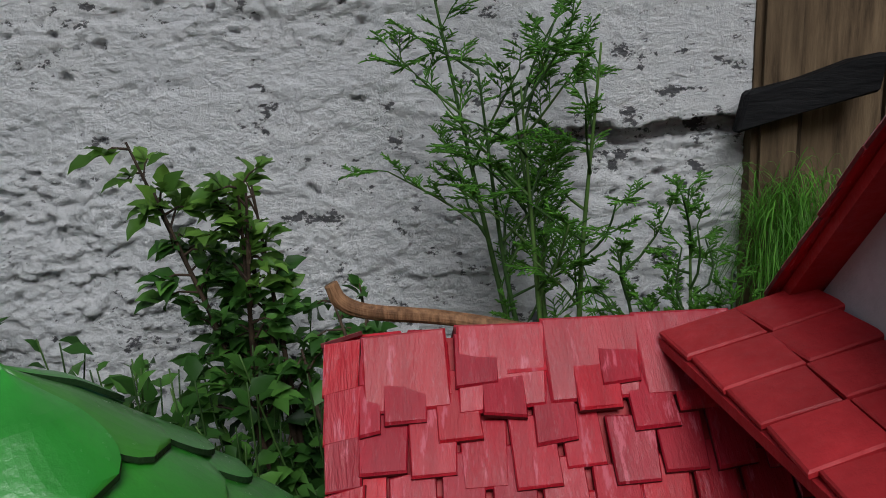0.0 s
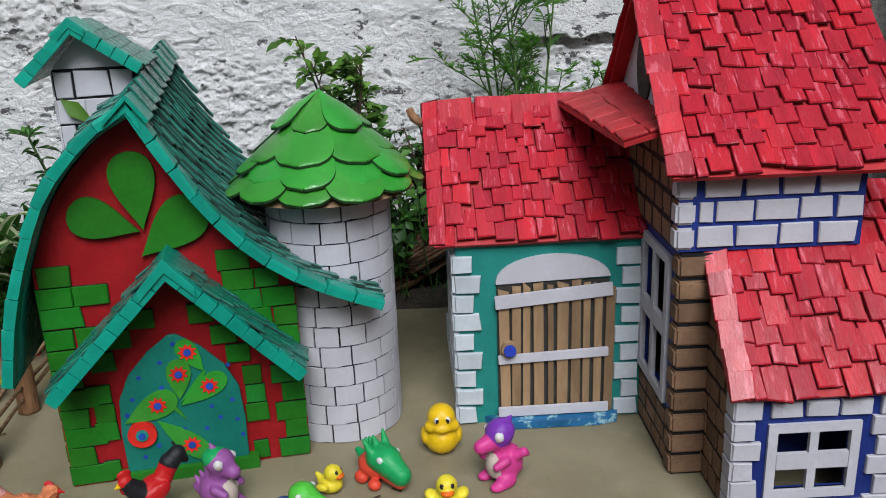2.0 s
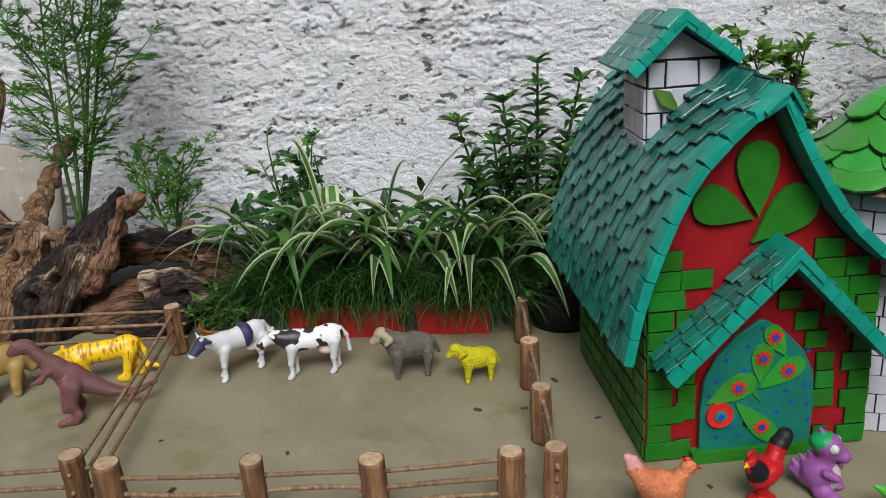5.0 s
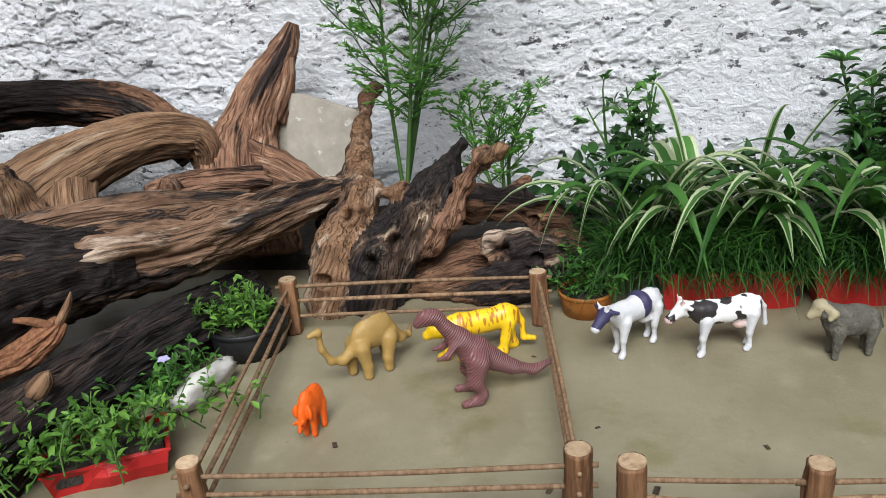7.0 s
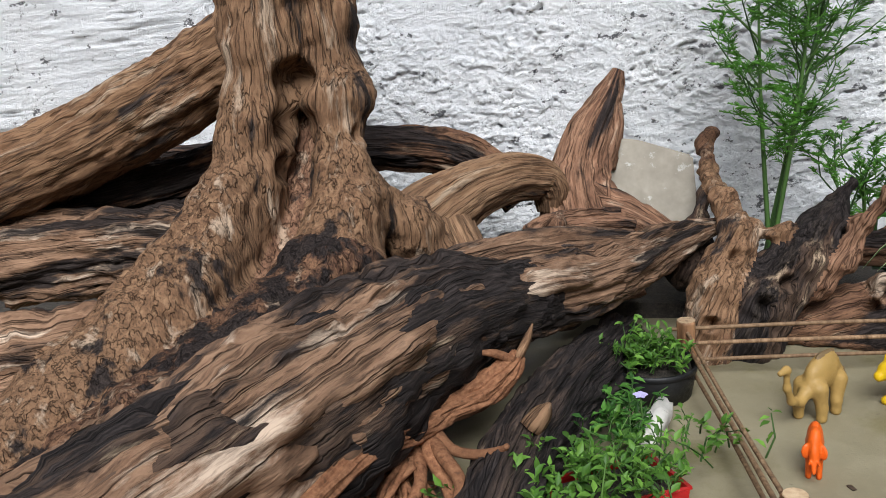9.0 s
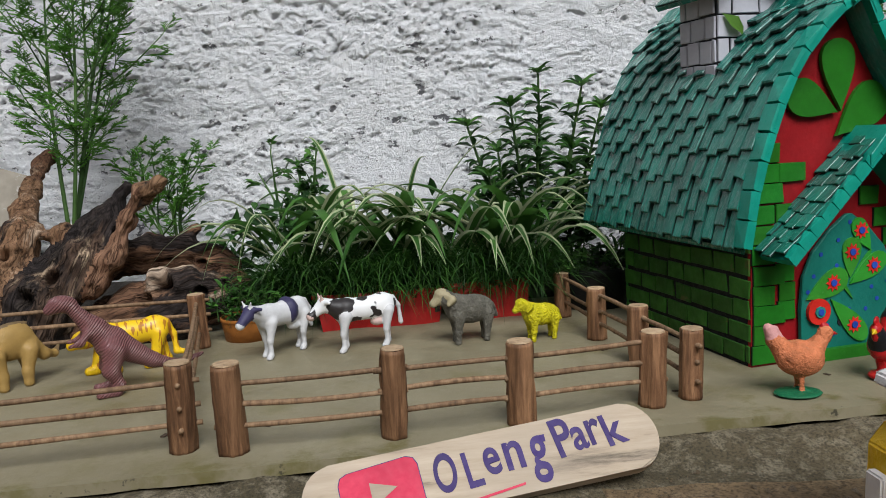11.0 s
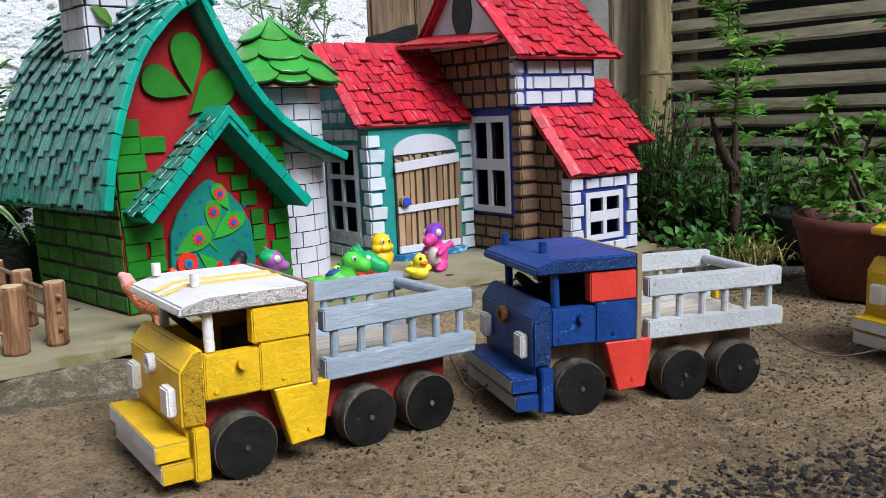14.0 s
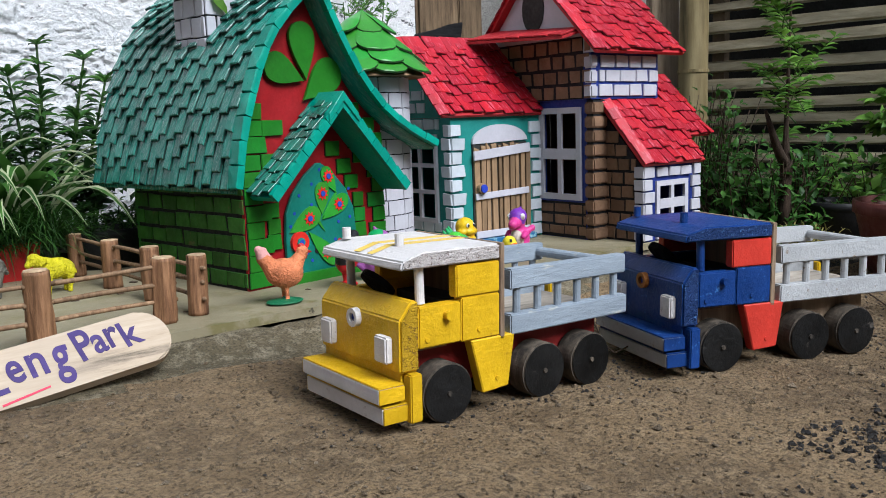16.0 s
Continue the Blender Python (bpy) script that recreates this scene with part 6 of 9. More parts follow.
def stick_fence(label, posts, spans, seed, hs=(0.026, 0.047, 0.069)):
    r = random.Random(seed)
    f = thing("stick_fence", pose(posts[0][0], posts[0][1], 0), label, "toy fence", "stick fences round the pens")
    ox, oy = posts[0][:2]
    for x, y, h, lx, ly in posts:
        fence_post(f, x - ox, y - oy, h, (lx, ly), r)
    for i, j in spans:
        a, b = posts[i], posts[j]
        for z in hs:
            t1, t2 = z / a[2], z / b[2]
            fence_rail(f, (a[0] - ox + a[3] * t1, a[1] - oy + a[4] * t1, z + r.uniform(-.002, .002)), (b[0] - ox + b[3] * t2, b[1] - oy + b[4] * t2, z + r.uniform(-.002, .002)), r)
    return f


stick_fence("square pen of brown peeled sticks on the ledge", [(-1.422, 0.022, 0.086, 0, -0.005), (-1.489, 0.455, 0.082, 0, 0.004), (-1.130, 0.492, 0.078, -0.003, 0.004), (-1.062, 0.068, 0.089, 0.003, -0.008)], [(0, 1), (1, 2), (2, 3), (3, 0)], 1)
stick_fence("low brown stick fence along the ledge's edge", [(-1.011, 0.052, 0.088, 0, -0.006), (-0.858, 0.060, 0.090, 0.003, -0.008), (-0.731, 0.068, 0.085, 0, -0.004), (-0.590, 0.092, 0.078, 0.002, 0.0)], [(0, 1), (1, 2), (2, 3)], 2)
stick_fence("low brown stick fence beside the red cottage", [(-0.543, 0.106, 0.074, 0.002, 0.002), (-0.556, 0.240, 0.072, 0, 0.004), (-0.572, 0.378, 0.070, 0, 0.003), (-0.586, 0.530, 0.067, 0, 0.003)], [(0, 1), (1, 2), (2, 3)], 3, (0.022, 0.041, 0.060))


# ---- name board ----
def name_board():
    L, Wd, T = 0.318, 0.062, 0.012
    pts = []
    for s in (1, -1):
        for q in np.linspace(-math.pi / 2, math.pi / 2, 14):
            pts.append((s * (L / 2 - Wd * 0.42 + Wd * 0.42 * math.cos(q)), s * Wd / 2 * math.sin(q)))
    bm = bmesh.new()
    prism(bm, pts, -T, 0, axis="z")
    bmesh.ops.bevel(bm, geom=bm.edges[:], offset=0.0018, segments=2, affect="EDGES")
    a, b = Vector((-0.936, -0.050, -0.016)), Vector((-0.630, -0.034, 0.020))
    x = (b - a).normalized()
    n = Vector((0, -0.72, 0.70))
    n = (n - x * n.dot(x)).normalized()
    m = frame_at((a + b) / 2 + Vector((0, 0.004, 0.0)), x, n.cross(x), n)
    h = thing("sign_board", m, "pale wooden name board with purple hand lettering", "sign")
    part("board", bm, M["board"], h, "pale planed wooden board")

    def letter(ch, u, v, w, hgt, turn):
        """One brushed character, centred at u, v on the board."""
        cu = bpy.data.curves.new("text", "FONT")
        cu.body, cu.size, cu.extrude, cu.offset = ch, 0.04, 0.0003, 0.0008
        tmp = new("text", cu)
        me = bpy.data.meshes.new_from_object(tmp.evaluated_get(bpy.context.evaluated_depsgraph_get()))
        bpy.data.objects.remove(tmp)
        bpy.data.curves.remove(cu)
        co = np.array([q.co[:] for q in me.vertices])
        lo, hi = co.min(0), co.max(0)
        for q in me.vertices:
            q.co.x, q.co.y = (q.co.x - (lo[0] + hi[0]) / 2) * w / (hi[0] - lo[0]), (q.co.y - (lo[1] + hi[1]) / 2) * hgt / (hi[1] - lo[1])
        me.materials.clear()
        me.materials.append(M["purpleink"])
        mesh_ob("letter", me, pose(u, v, 0.0004, 0, 0, turn), h, "purple hand-painted letter")
    for ch, u, v, w, hgt, turn in (("O", -0.0335, 0.002, 0.020, 0.036, 0), ("L", -0.0095, 0.0, 0.014, 0.033, 4), ("e", 0.0085, 0.0035, 0.0145, 0.025, 4), ("n", 0.0285, 0.0045, 0.0165, 0.026, 2), ("g", 0.0505, -0.0040, 0.0160, 0.043, -2),
                                   ("P", 0.0745, 0.0110, 0.0165, 0.036, 6), ("a", 0.0890, 0.0070, 0.0135, 0.022, 4), ("r", 0.1035, 0.0100, 0.0125, 0.024, 4), ("k", 0.1210, 0.0090, 0.0190, 0.030, 6)):
        letter(ch, u, v, w, hgt, turn)
    bm = bmesh.new()
    prism(bm, [(-0.012, -0.0262), (0.032, -0.0215), (0.032, -0.0235), (-0.012, -0.0285)], 0.0002, 0.0006, axis="z")
    part("underline", bm, M["pinkred"], h)
    bm = bmesh.new()
    pts = []
    for cx, cy, q0 in ((0.026, 0.017, 0), (-0.026, 0.015, 90), (-0.026, -0.015, 180), (0.026, -0.016, 270)):
        for q in (0, 45, 90):
            pts.append((cx + 0.009 * math.cos(radians(q0 + q)), cy + 0.009 * math.sin(radians(q0 + q))))
    rim = [(x * 1.022, y * 1.03) for x, y in pts]
    prism(bm, pts, 0.0003, 0.0007, axis="z")
    e = part("red_emblem", bm, M["pinkred"], h, "pink-red painted rounded shape", pose(-0.090, -0.0035, 0, 0, 0, 3))
    bm = bmesh.new()
    prism(bm, rim, 0.0001, 0.00025, axis="z")
    part("outline", bm, M["purpleink"], e, "thin dark outline")
    bm = bmesh.new()
    prism(bm, [(-0.009, 0.011), (0.014, 0.002), (-0.009, -0.011)], 0.0008, 0.0011, axis="z")
    part("triangle", bm, M["board"], e)


name_board()


# ---- wooden trucks; local x to the rear, y to the far side, z up from the ground ----
def truck(m, label, hood, roof, upper, lower, skirt, chassis, rails, floor, light, stripes, mirror, seed):
    t = thing("toy_truck", m, label, "toy truck", "wooden trucks on the dirt")
    r = random.Random(seed)
    bv = 0.0012
    HW = 0.066
    # bumper planks and corner plates
    for z0, z1, x0 in ((0.030, 0.044, 0.0), (0.012, 0.027, 0.004)):
        b = boxed("bumper_plank", (x0, x0 + 0.026, -HW, HW, z0, z1), M["wtruck"] if stripes else M["lgtruck"], t, "", bv)
        boxed("top_paint", (x0 + 0.0004, x0 + 0.0258, -HW + 0.0002, HW - 0.0002, z1 - 0.0008, z1 + 0.0006), hood, b, bevel=0.0005)
        for s in (-1, 1):
            boxed("end_paint", (x0 + 0.0004, x0 + 0.0258, s * (HW + 0.0001) - 0.0006, s * (HW + 0.0001) + 0.0006, z0 + 0.0003, z1 - 0.001), hood, b, bevel=0.0004)
    for s in (-1, 1):
        boxed("corner_plate", (0.0285, 0.0405, s * HW - 0.006, s * HW + 0.006, 0.010, 0.052), lower, t, "", bv)
    boxed("bumper_beam", (0.0262, 0.038, -HW + 0.0065, HW - 0.0065, 0.012, 0.052), lower, t)
    # hood block with sloped upper front
    bm = bmesh.new()
    prism(bm, [(0.022, 0.053), (0.041, 0.053), (0.041, 0.113), (0.034, 0.113), (0.022, 0.098)], -HW, HW)
    bmesh.ops.bevel(bm, geom=bm.edges[:], offset=0.0015, segments=2, affect="EDGES")
    hb = part("hood", bm, hood, t)
    for s in (-1, 1):
        bm = bmesh.new()
        V = [(0.0235, 0.055), (0.0398, 0.055), (0.0398, 0.1115), (0.0345, 0.1115), (0.0235, 0.0975)]
        n = 12
        gx = np.linspace(0.0235, 0.0398, 7)
        gz = np.linspace(0.055, 0.1115, 20)
        grid = {}
        for i, x in enumerate(gx):
            for j, z in enumerate(gz):
                zz = min(z, 0.0975 + (x - 0.0235) / 0.011 * 0.014)
                grid[i, j] = bm.verts.new((x, s * (HW + 0.0004 + 0.0016 * abs(noise.noise(Vector((x * 500, zz * 500, s * 9 + seed))))), zz))
        for i in range(len(gx) - 1):
            for j in range(len(gz) - 1):
                bm.faces.new((grid[i, j], grid[i + 1, j], grid[i + 1, j + 1], grid[i, j + 1]))
        bmesh.ops.remove_doubles(bm, verts=bm.verts[:], dist=1e-5)
        part("sawn_edge", bm, M["ysawn"] if hood is M["ytruck"] else M["bsawn"], hb, "rough sawn edge")
    for y in (-0.046, 0.046):
        boxed("headlight", (0.0145, 0.0225, y - 0.0095, y + 0.0095, 0.060, 0.083), M["wtruck"], hb, "white block headlight", 0.0015)
    bm = bmesh.new()
    n, R1, R2 = 20, 0.0085, 0.0045
    ring = []
    for i in range(n):
        q = 2 * math.pi * i / n
        ring.append([bm.verts.new((x, 0.002 + rr * math.cos(q), 0.091 + rr * math.sin(q))) for x, rr in ((0.0235, R1), (0.0165, R1), (0.0165, R2), (0.0235, R2))])
    for i in range(n):
        for k in range(4):
            bm.faces.new((ring[i][k], ring[(i + 1) % n][k], ring[(i + 1) % n][(k + 1) % 4], ring[i][(k + 1) % 4]))
    part("horn_ring", bm, M["wtruck"] if stripes else M["orangepot"], hb, "round ring on the hood")
    rodded("horn_eye", (0.0235, 0.002, 0.091), (0.0195, 0.002, 0.091), 0.0042, M["navy"], hb)
    # cab sides
    for s in (-1, 1):
        y0, y1 = (s * HW, s * (HW - 0.012))
        y0, y1 = min(y0, y1), max(y0, y1)
        d = boxed("door_panel", (0.0415, 0.087, y0, y1, 0.071, 0.107), lower, t, "", bv)
        rodded("mirror_knob", (0.071, s * HW, 0.097), (0.071, s * (HW + 0.006), 0.097), 0.0042, mirror, d)
        rodded("nail", (0.050, s * HW, 0.078), (0.050, s * (HW + 0.0012), 0.078), 0.0022, lower, d, seg=8)
        d = boxed("rear_panel", (0.0875, 0.1315, y0, y1, 0.070, 0.1095), lower, t, "", bv)
        rodded("nail", (0.107, s * HW, 0.079), (0.107, s * (HW + 0.0012), 0.079), 0.0022, lower, d, seg=8)
        boxed("upper_panel", (0.082, 0.1315, y0, y1, 0.110, 0.1385), upper, t, "", bv)
        bm = bmesh.new()
        prism(bm, [(0.098, 0.0695), (0.150, 0.0695), (0.142, 0.021), (0.112, 0.019)], y0, y1)
        bmesh.ops.bevel(bm, geom=bm.edges[:], offset=bv, segments=1, affect="EDGES")
        k = part("skirt", bm, skirt, t, "tapered side skirt")
        rodded("nail", (0.128, s * HW, 0.031), (0.128, s * (HW + 0.0012), 0.031), 0.0022, skirt, k, seg=8)
        rodded("pillar", (0.050, s * 0.056, 0.108), (0.049, s * 0.056, 0.1405), 0.0042, M["wtruck"] if stripes else lower, t)
    boxed("dashboard", (0.0415, 0.08, -0.0535, 0.0535, 0.066, 0.072), M["rawwood"], t)
    boxed("back_seat", (0.10, 0.131, -0.0535, 0.0535, 0.0725, 0.10), M["void"], t)
    boxed("back_plate", (0.132, 0.1375, -HW, HW, 0.066, 0.154), M["rawwood"], t, "brown back plate", 0.0006)
    # roof, slightly rising to the rear, rough sides
    bm = bmesh.new()
    prism(bm, [(0.024, 0.1395), (0.131, 0.140), (0.131, 0.154), (0.048, 0.154), (0.026, 0.147)], -0.0665, 0.0665)
    bmesh.ops.bevel(bm, geom=bm.edges[:], offset=0.0016, segments=2, affect="EDGES")
    rf = part("roof", bm, roof, t)
    for s in (-1, 1):
        bm = bmesh.new()
        gx, gz = np.linspace(0.027, 0.130, 36), np.linspace(0.1412, 0.1525, 6)
        g = {(i, j): bm.verts.new((x, s * (0.0668 + 0.0018 * abs(noise.noise(Vector((x * 400, z * 500, s * 3 + seed))))), min(z, 0.1465 + max(0, x - 0.026) * 0.3))) for i, x in enumerate(gx) for j, z in enumerate(gz)}
        for i in range(len(gx) - 1):
            for j in range(len(gz) - 1):
                bm.faces.new((g[i, j], g[i + 1, j], g[i + 1, j + 1], g[i, j + 1]))
        part("sawn_edge", bm, {M["wtruck"]: M["wsawn"], M["btruck"]: M["bsawn"]}.get(roof, M["ysawn"]), rf, "rough sawn edge")
    if stripes:
        for y in (-0.012, 0.010):
            boxed("stripe", (0.050, 0.1305, y - 0.0050, y + 0.0050, 0.1541, 0.1546), M["stripe"], rf, "yellow painted stripe")
            bm = bmesh.new()
            V = [bm.verts.new(p) for p in ((0.0285, y - 0.0050, 0.1485), (0.0285, y + 0.0050, 0.1485), (0.0497, y + 0.0050, 0.1546), (0.0497, y - 0.0050, 0.1546))]
            bm.faces.new(V)
            part("stripe", bm, M["stripe"], rf, "yellow painted stripe")
    for px, py in ((0.045, 0.054), (0.053, -0.022)):
        rodded("roof_peg", (px, py, 0.1542), (px, py, 0.1650), 0.0040, roof, rf, seg=12)
    rodded("steering_wheel", (0.056, 0.022, 0.112), (0.060, 0.022, 0.116), 0.018, M["rubber"], t)
    # chassis, bed, rails
    boxed("chassis", (0.0412, 0.285, -0.040, 0.040, 0.026, 0.0655), chassis, t, "", bv)
    boxed("bed_floor", (0.138, 0.300, -0.0535, 0.0535, 0.0665, 0.074), floor, t, "pale bed floor", bv)
    for s in (-1, 1):
        y0, y1 = sorted((s * HW, s * (HW - 0.012)))
        lo = boxed("side_rail", (0.145, 0.304, y0, y1, 0.0675, 0.0865), rails, t, "", bv)
        hi = boxed("side_rail", (0.145, 0.301, y0, y1, 0.1095, 0.1285), rails, t, "", bv)
        for i in range(6):
            x = 0.157 + i * 0.0265
            rodded("baluster", (x, s * (HW - 0.006), 0.0866), (x, s * (HW - 0.006), 0.1094), 0.0038, rails, t, seg=10)
    rodded("rear_bar", (0.294, -HW + 0.0125, 0.119), (0.294, HW - 0.0125, 0.119), 0.0055, rails, t)
    for s in (-1, 1):
        boxed("tail_light", (0.3045, 0.310, s * 0.054 - 0.006, s * 0.054 + 0.006, 0.071, 0.083), light, t, "yellow tail block", 0.001)
    # wheels
    for x in (0.073, 0.188, 0.252):
        for s in (-1, 1):
            bm = bmesh.new()
            rod(bm, (0, -0.0115, 0), (0, 0.0115, 0), 0.0268, seg=40)
            bmesh.ops.bevel(bm, geom=[e for e in bm.edges if e.is_boundary or len(e.link_faces) == 2 and e.calc_face_angle(0) > 1], offset=0.0012, segments=2, affect="EDGES")
            w = part("wheel", bm, M["tread"], t, "wooden wheel with black face", pose(x, s * 0.0535, 0.0268, 0, r.uniform(0, 360), 0))
            bm = bmesh.new()
            rod(bm, (0, -0.0124, 0), (0, -0.0116, 0), 0.0254, seg=36)
            rod(bm, (0, 0.0116, 0), (0, 0.0124, 0), 0.0254, seg=36)
            part("black_face", bm, M["tyre"], w)
            bm = bmesh.new()
            rod(bm, (0, -0.0142, 0), (0, 0.0142, 0), 0.0024, seg=8)
            part("axle_bolt", bm, M["tread"], w)
    return t


def truck_place(x, y, z, rz, ry=0.0):
    return pose(x, y, z, 0, ry, rz)


truck(truck_place(-0.557, -0.2655, -0.033, 0.9, 1.6), "yellow wooden toy truck with white roof and grey rails", M["ytruck"], M["wtruck"], M["ytruck"], M["ytruck"], M["ytruck"], M["maroon"], M["gtruck"], M["bedwood"], M["ytruck"], True, M["ytruck"], 1)
c, s = math.cos(radians(-16.2)), math.sin(radians(-16.2))
bx, by = -0.168 - (c * 0.073 + s * 0.065), -0.383 - (s * 0.073 - c * 0.065)
truck(truck_place(bx, by, -0.0415, -16.2, 1.0), "blue wooden toy truck with red panels and grey rails", M["btruck"], M["btruck"], M["rtruck"], M["btruck"], M["rtruck"], M["rawwood"], M["lgtruck"], M["bedwood"], M["ytruck"], False, M["btruck"], 2)
truck(truck_place(0.212, -0.488, -0.049, -12.0, 0.8), "second yellow wooden toy truck behind the blue one", M["ytruck"], M["ytruck"], M["ytruck"], M["ytruck"], M["ytruck"], M["maroon"], M["gtruck"], M["bedwood"], M["ytruck"], True, M["ytruck"], 3)
for a, b in (((-0.248, -0.265, 0.028), (bx + 0.01, by, -0.02)), ((bx + 0.31 * c, by + 0.31 * s, 0.02), (0.215, -0.488, -0.025))):
    mid = ((a[0] + b[0]) / 2, (a[1] + b[1]) / 2, min(a[2], b[2]) - 0.008)
    tagged(limb("string", [(*a, 0.0007), (*mid, 0.0007), (*b, 0.0007)], M["twig"], seg=5, step=0.02), "thin dark string tying one truck to the next", "string")


# ---- plastic animals and bath toys ----
P = dict(
    white=toy("white_plastic", (0.592, 0.592, 0.6)), black=toy("black_plastic", (0.0096, 0.0096, 0.0128)), blueblack=toy("blue_black_paint", (0.04, 0.036, 0.088)),
    pinkish=toy("pale_pink_plastic", (0.56, 0.4, 0.36)), grey=toy("grey_woolly_plastic", (0.15, 0.14, 0.112), 0.65, 0.35, 0.005, 260.0),
    buff=toy("buff_plastic", (0.336, 0.288, 0.176)), yellow=toy("lemon_yellow_plastic", (0.6, 0.528, 0.008), 0.45, 0.15, 0.0040, 240.0),
    tan=toy("tan_plastic", (0.368, 0.232, 0.072), 0.45), tandark=toy("brown_shaded_plastic", (0.16, 0.104, 0.048), 0.5),
    maroon=toy("dull_maroon_plastic", (0.132, 0.0496, 0.0544), 0.36, 0.2, 0.0012, 190.0), orange=toy("bright_orange_plastic", (0.704, 0.108, 0.008), 0.45),
    hen=toy("orange_brown_feather_paint", (0.62, 0.20, 0.085), 0.5, 0.3, 0.004, 260.0), henpink=toy("pale_pink_tail_paint", (0.56, 0.272, 0.256), 0.5),
    red=toy("scarlet_plastic", (0.416, 0.0096, 0.0112), 0.33), green=toy("deep_green_plastic", (0.0096, 0.112, 0.048), 0.4),
    mauve=toy("mauve_rubber", (0.272, 0.084, 0.288), 0.4), cap=toy("emerald_rubber", (0.012, 0.304, 0.088), 0.35), apple=toy("apple_green_rubber", (0.08, 0.464, 0.044), 0.38),
    spine=toy("dark_blue_rubber", (0.028, 0.06, 0.216), 0.45), duck=toy("yellow_rubber", (0.656, 0.416, 0.008), 0.32), lemon=toy("pale_yellow_rubber", (0.68, 0.56, 0.032), 0.32),
    beak=toy("orange_beak", (0.68, 0.128, 0.008), 0.35), pink=toy("magenta_pink_rubber", (0.576, 0.044, 0.24), 0.36), violet=toy("violet_rubber", (0.176, 0.036, 0.368), 0.34),
    belly=toy("cream_belly_rubber", (0.496, 0.416, 0.368), 0.45), eye=toy("white_eye", (0.6, 0.6, 0.592), 0.3), coral=toy("coral_red_rubber", (0.624, 0.06, 0.032), 0.36),
)


def striped(name, a, b, scale, lo, hi, vec=(1, 1, 1), rough=0.4):
    """Painted bands or patches on plastic, from a stretched noise."""
    m, n, l, bs = nodes_of(name)
    tc, mp = n.new("ShaderNodeTexCoord"), n.new("ShaderNodeMapping")
    mp.inputs["Scale"].default_value = vec
    l.new(tc.outputs["Object"], mp.inputs["Vector"])
    t = noise_node(n, l, mp.outputs[0], scale, 1.5, 0.5)
    l.new(ramp(n, l, t.outputs["Fac"], [(lo, a), (hi, b)]), bs.inputs["Base Color"])
    bs.inputs["Roughness"].default_value = rough
    f = noise_node(n, l, tc.outputs["Object"], 500.0)
    bump(n, l, bs, [(f.outputs["Fac"], 1.0)], 0.0003)
    return m


P["cow"] = striped("white_plastic_with_black_patches", (0.74, 0.74, 0.74), (0.02, 0.016, 0.016), 46.0, 0.54, 0.555)
P["tiger"] = striped("yellow_plastic_with_brown_stripes", (0.78, 0.50, 0.010), (0.42, 0.17, 0.015), 170.0, 0.56, 0.60, (1.6, 0.5, 0.35))


def ridged(name, col, pitch=0.0027):
    """Plastic moulded in folds across the body."""
    m, n, l, bs = nodes_of(name)
    tc, mp, w = n.new("ShaderNodeTexCoord"), n.new("ShaderNodeMapping"), n.new("ShaderNodeTexWave")
    mp.inputs["Rotation"].default_value = (0, radians(-45), 0)
    l.new(tc.outputs["Object"], mp.inputs["Vector"])
    l.new(mp.outputs[0], w.inputs["Vector"])
    w.inputs["Scale"].default_value = 0.314 / pitch
    w.inputs["Distortion"].default_value = 4.0
    w.inputs["Detail"].default_value = 2.0
    w.inputs["Detail Scale"].default_value = 0.4
    f = noise_node(n, l, tc.outputs["Object"], 300.0)
    l.new(ramp(n, l, w.outputs["Fac"], [(0.0, tuple(x * 0.9 for x in col)), (0.4, col), (1.0, tuple(x * 1.05 for x in col))]), bs.inputs["Base Color"])
    bs.inputs["Roughness"].default_value = 0.42
    bump(n, l, bs, [(w.outputs["Fac"], 1.0), (f.outputs["Fac"], 0.4)], 0.0008)
    return m


P["maroonridge"] = ridged("dull_maroon_ridged_plastic", (0.16, 0.064, 0.064))


def facing(x, y, dx, dy, z=0.0):
    """Figures are made facing -x; this turns them to face (dx, dy)."""
    return pose(x, y, z, 0, 0, math.degrees(math.atan2(-dy, -dx)))


def c(a, b, ra, rb, m=0):
    return ("c", a, b, ra, rb, m)


def e(o, r, m=0, turn=None):
    return ("e", o, r, m, turn)


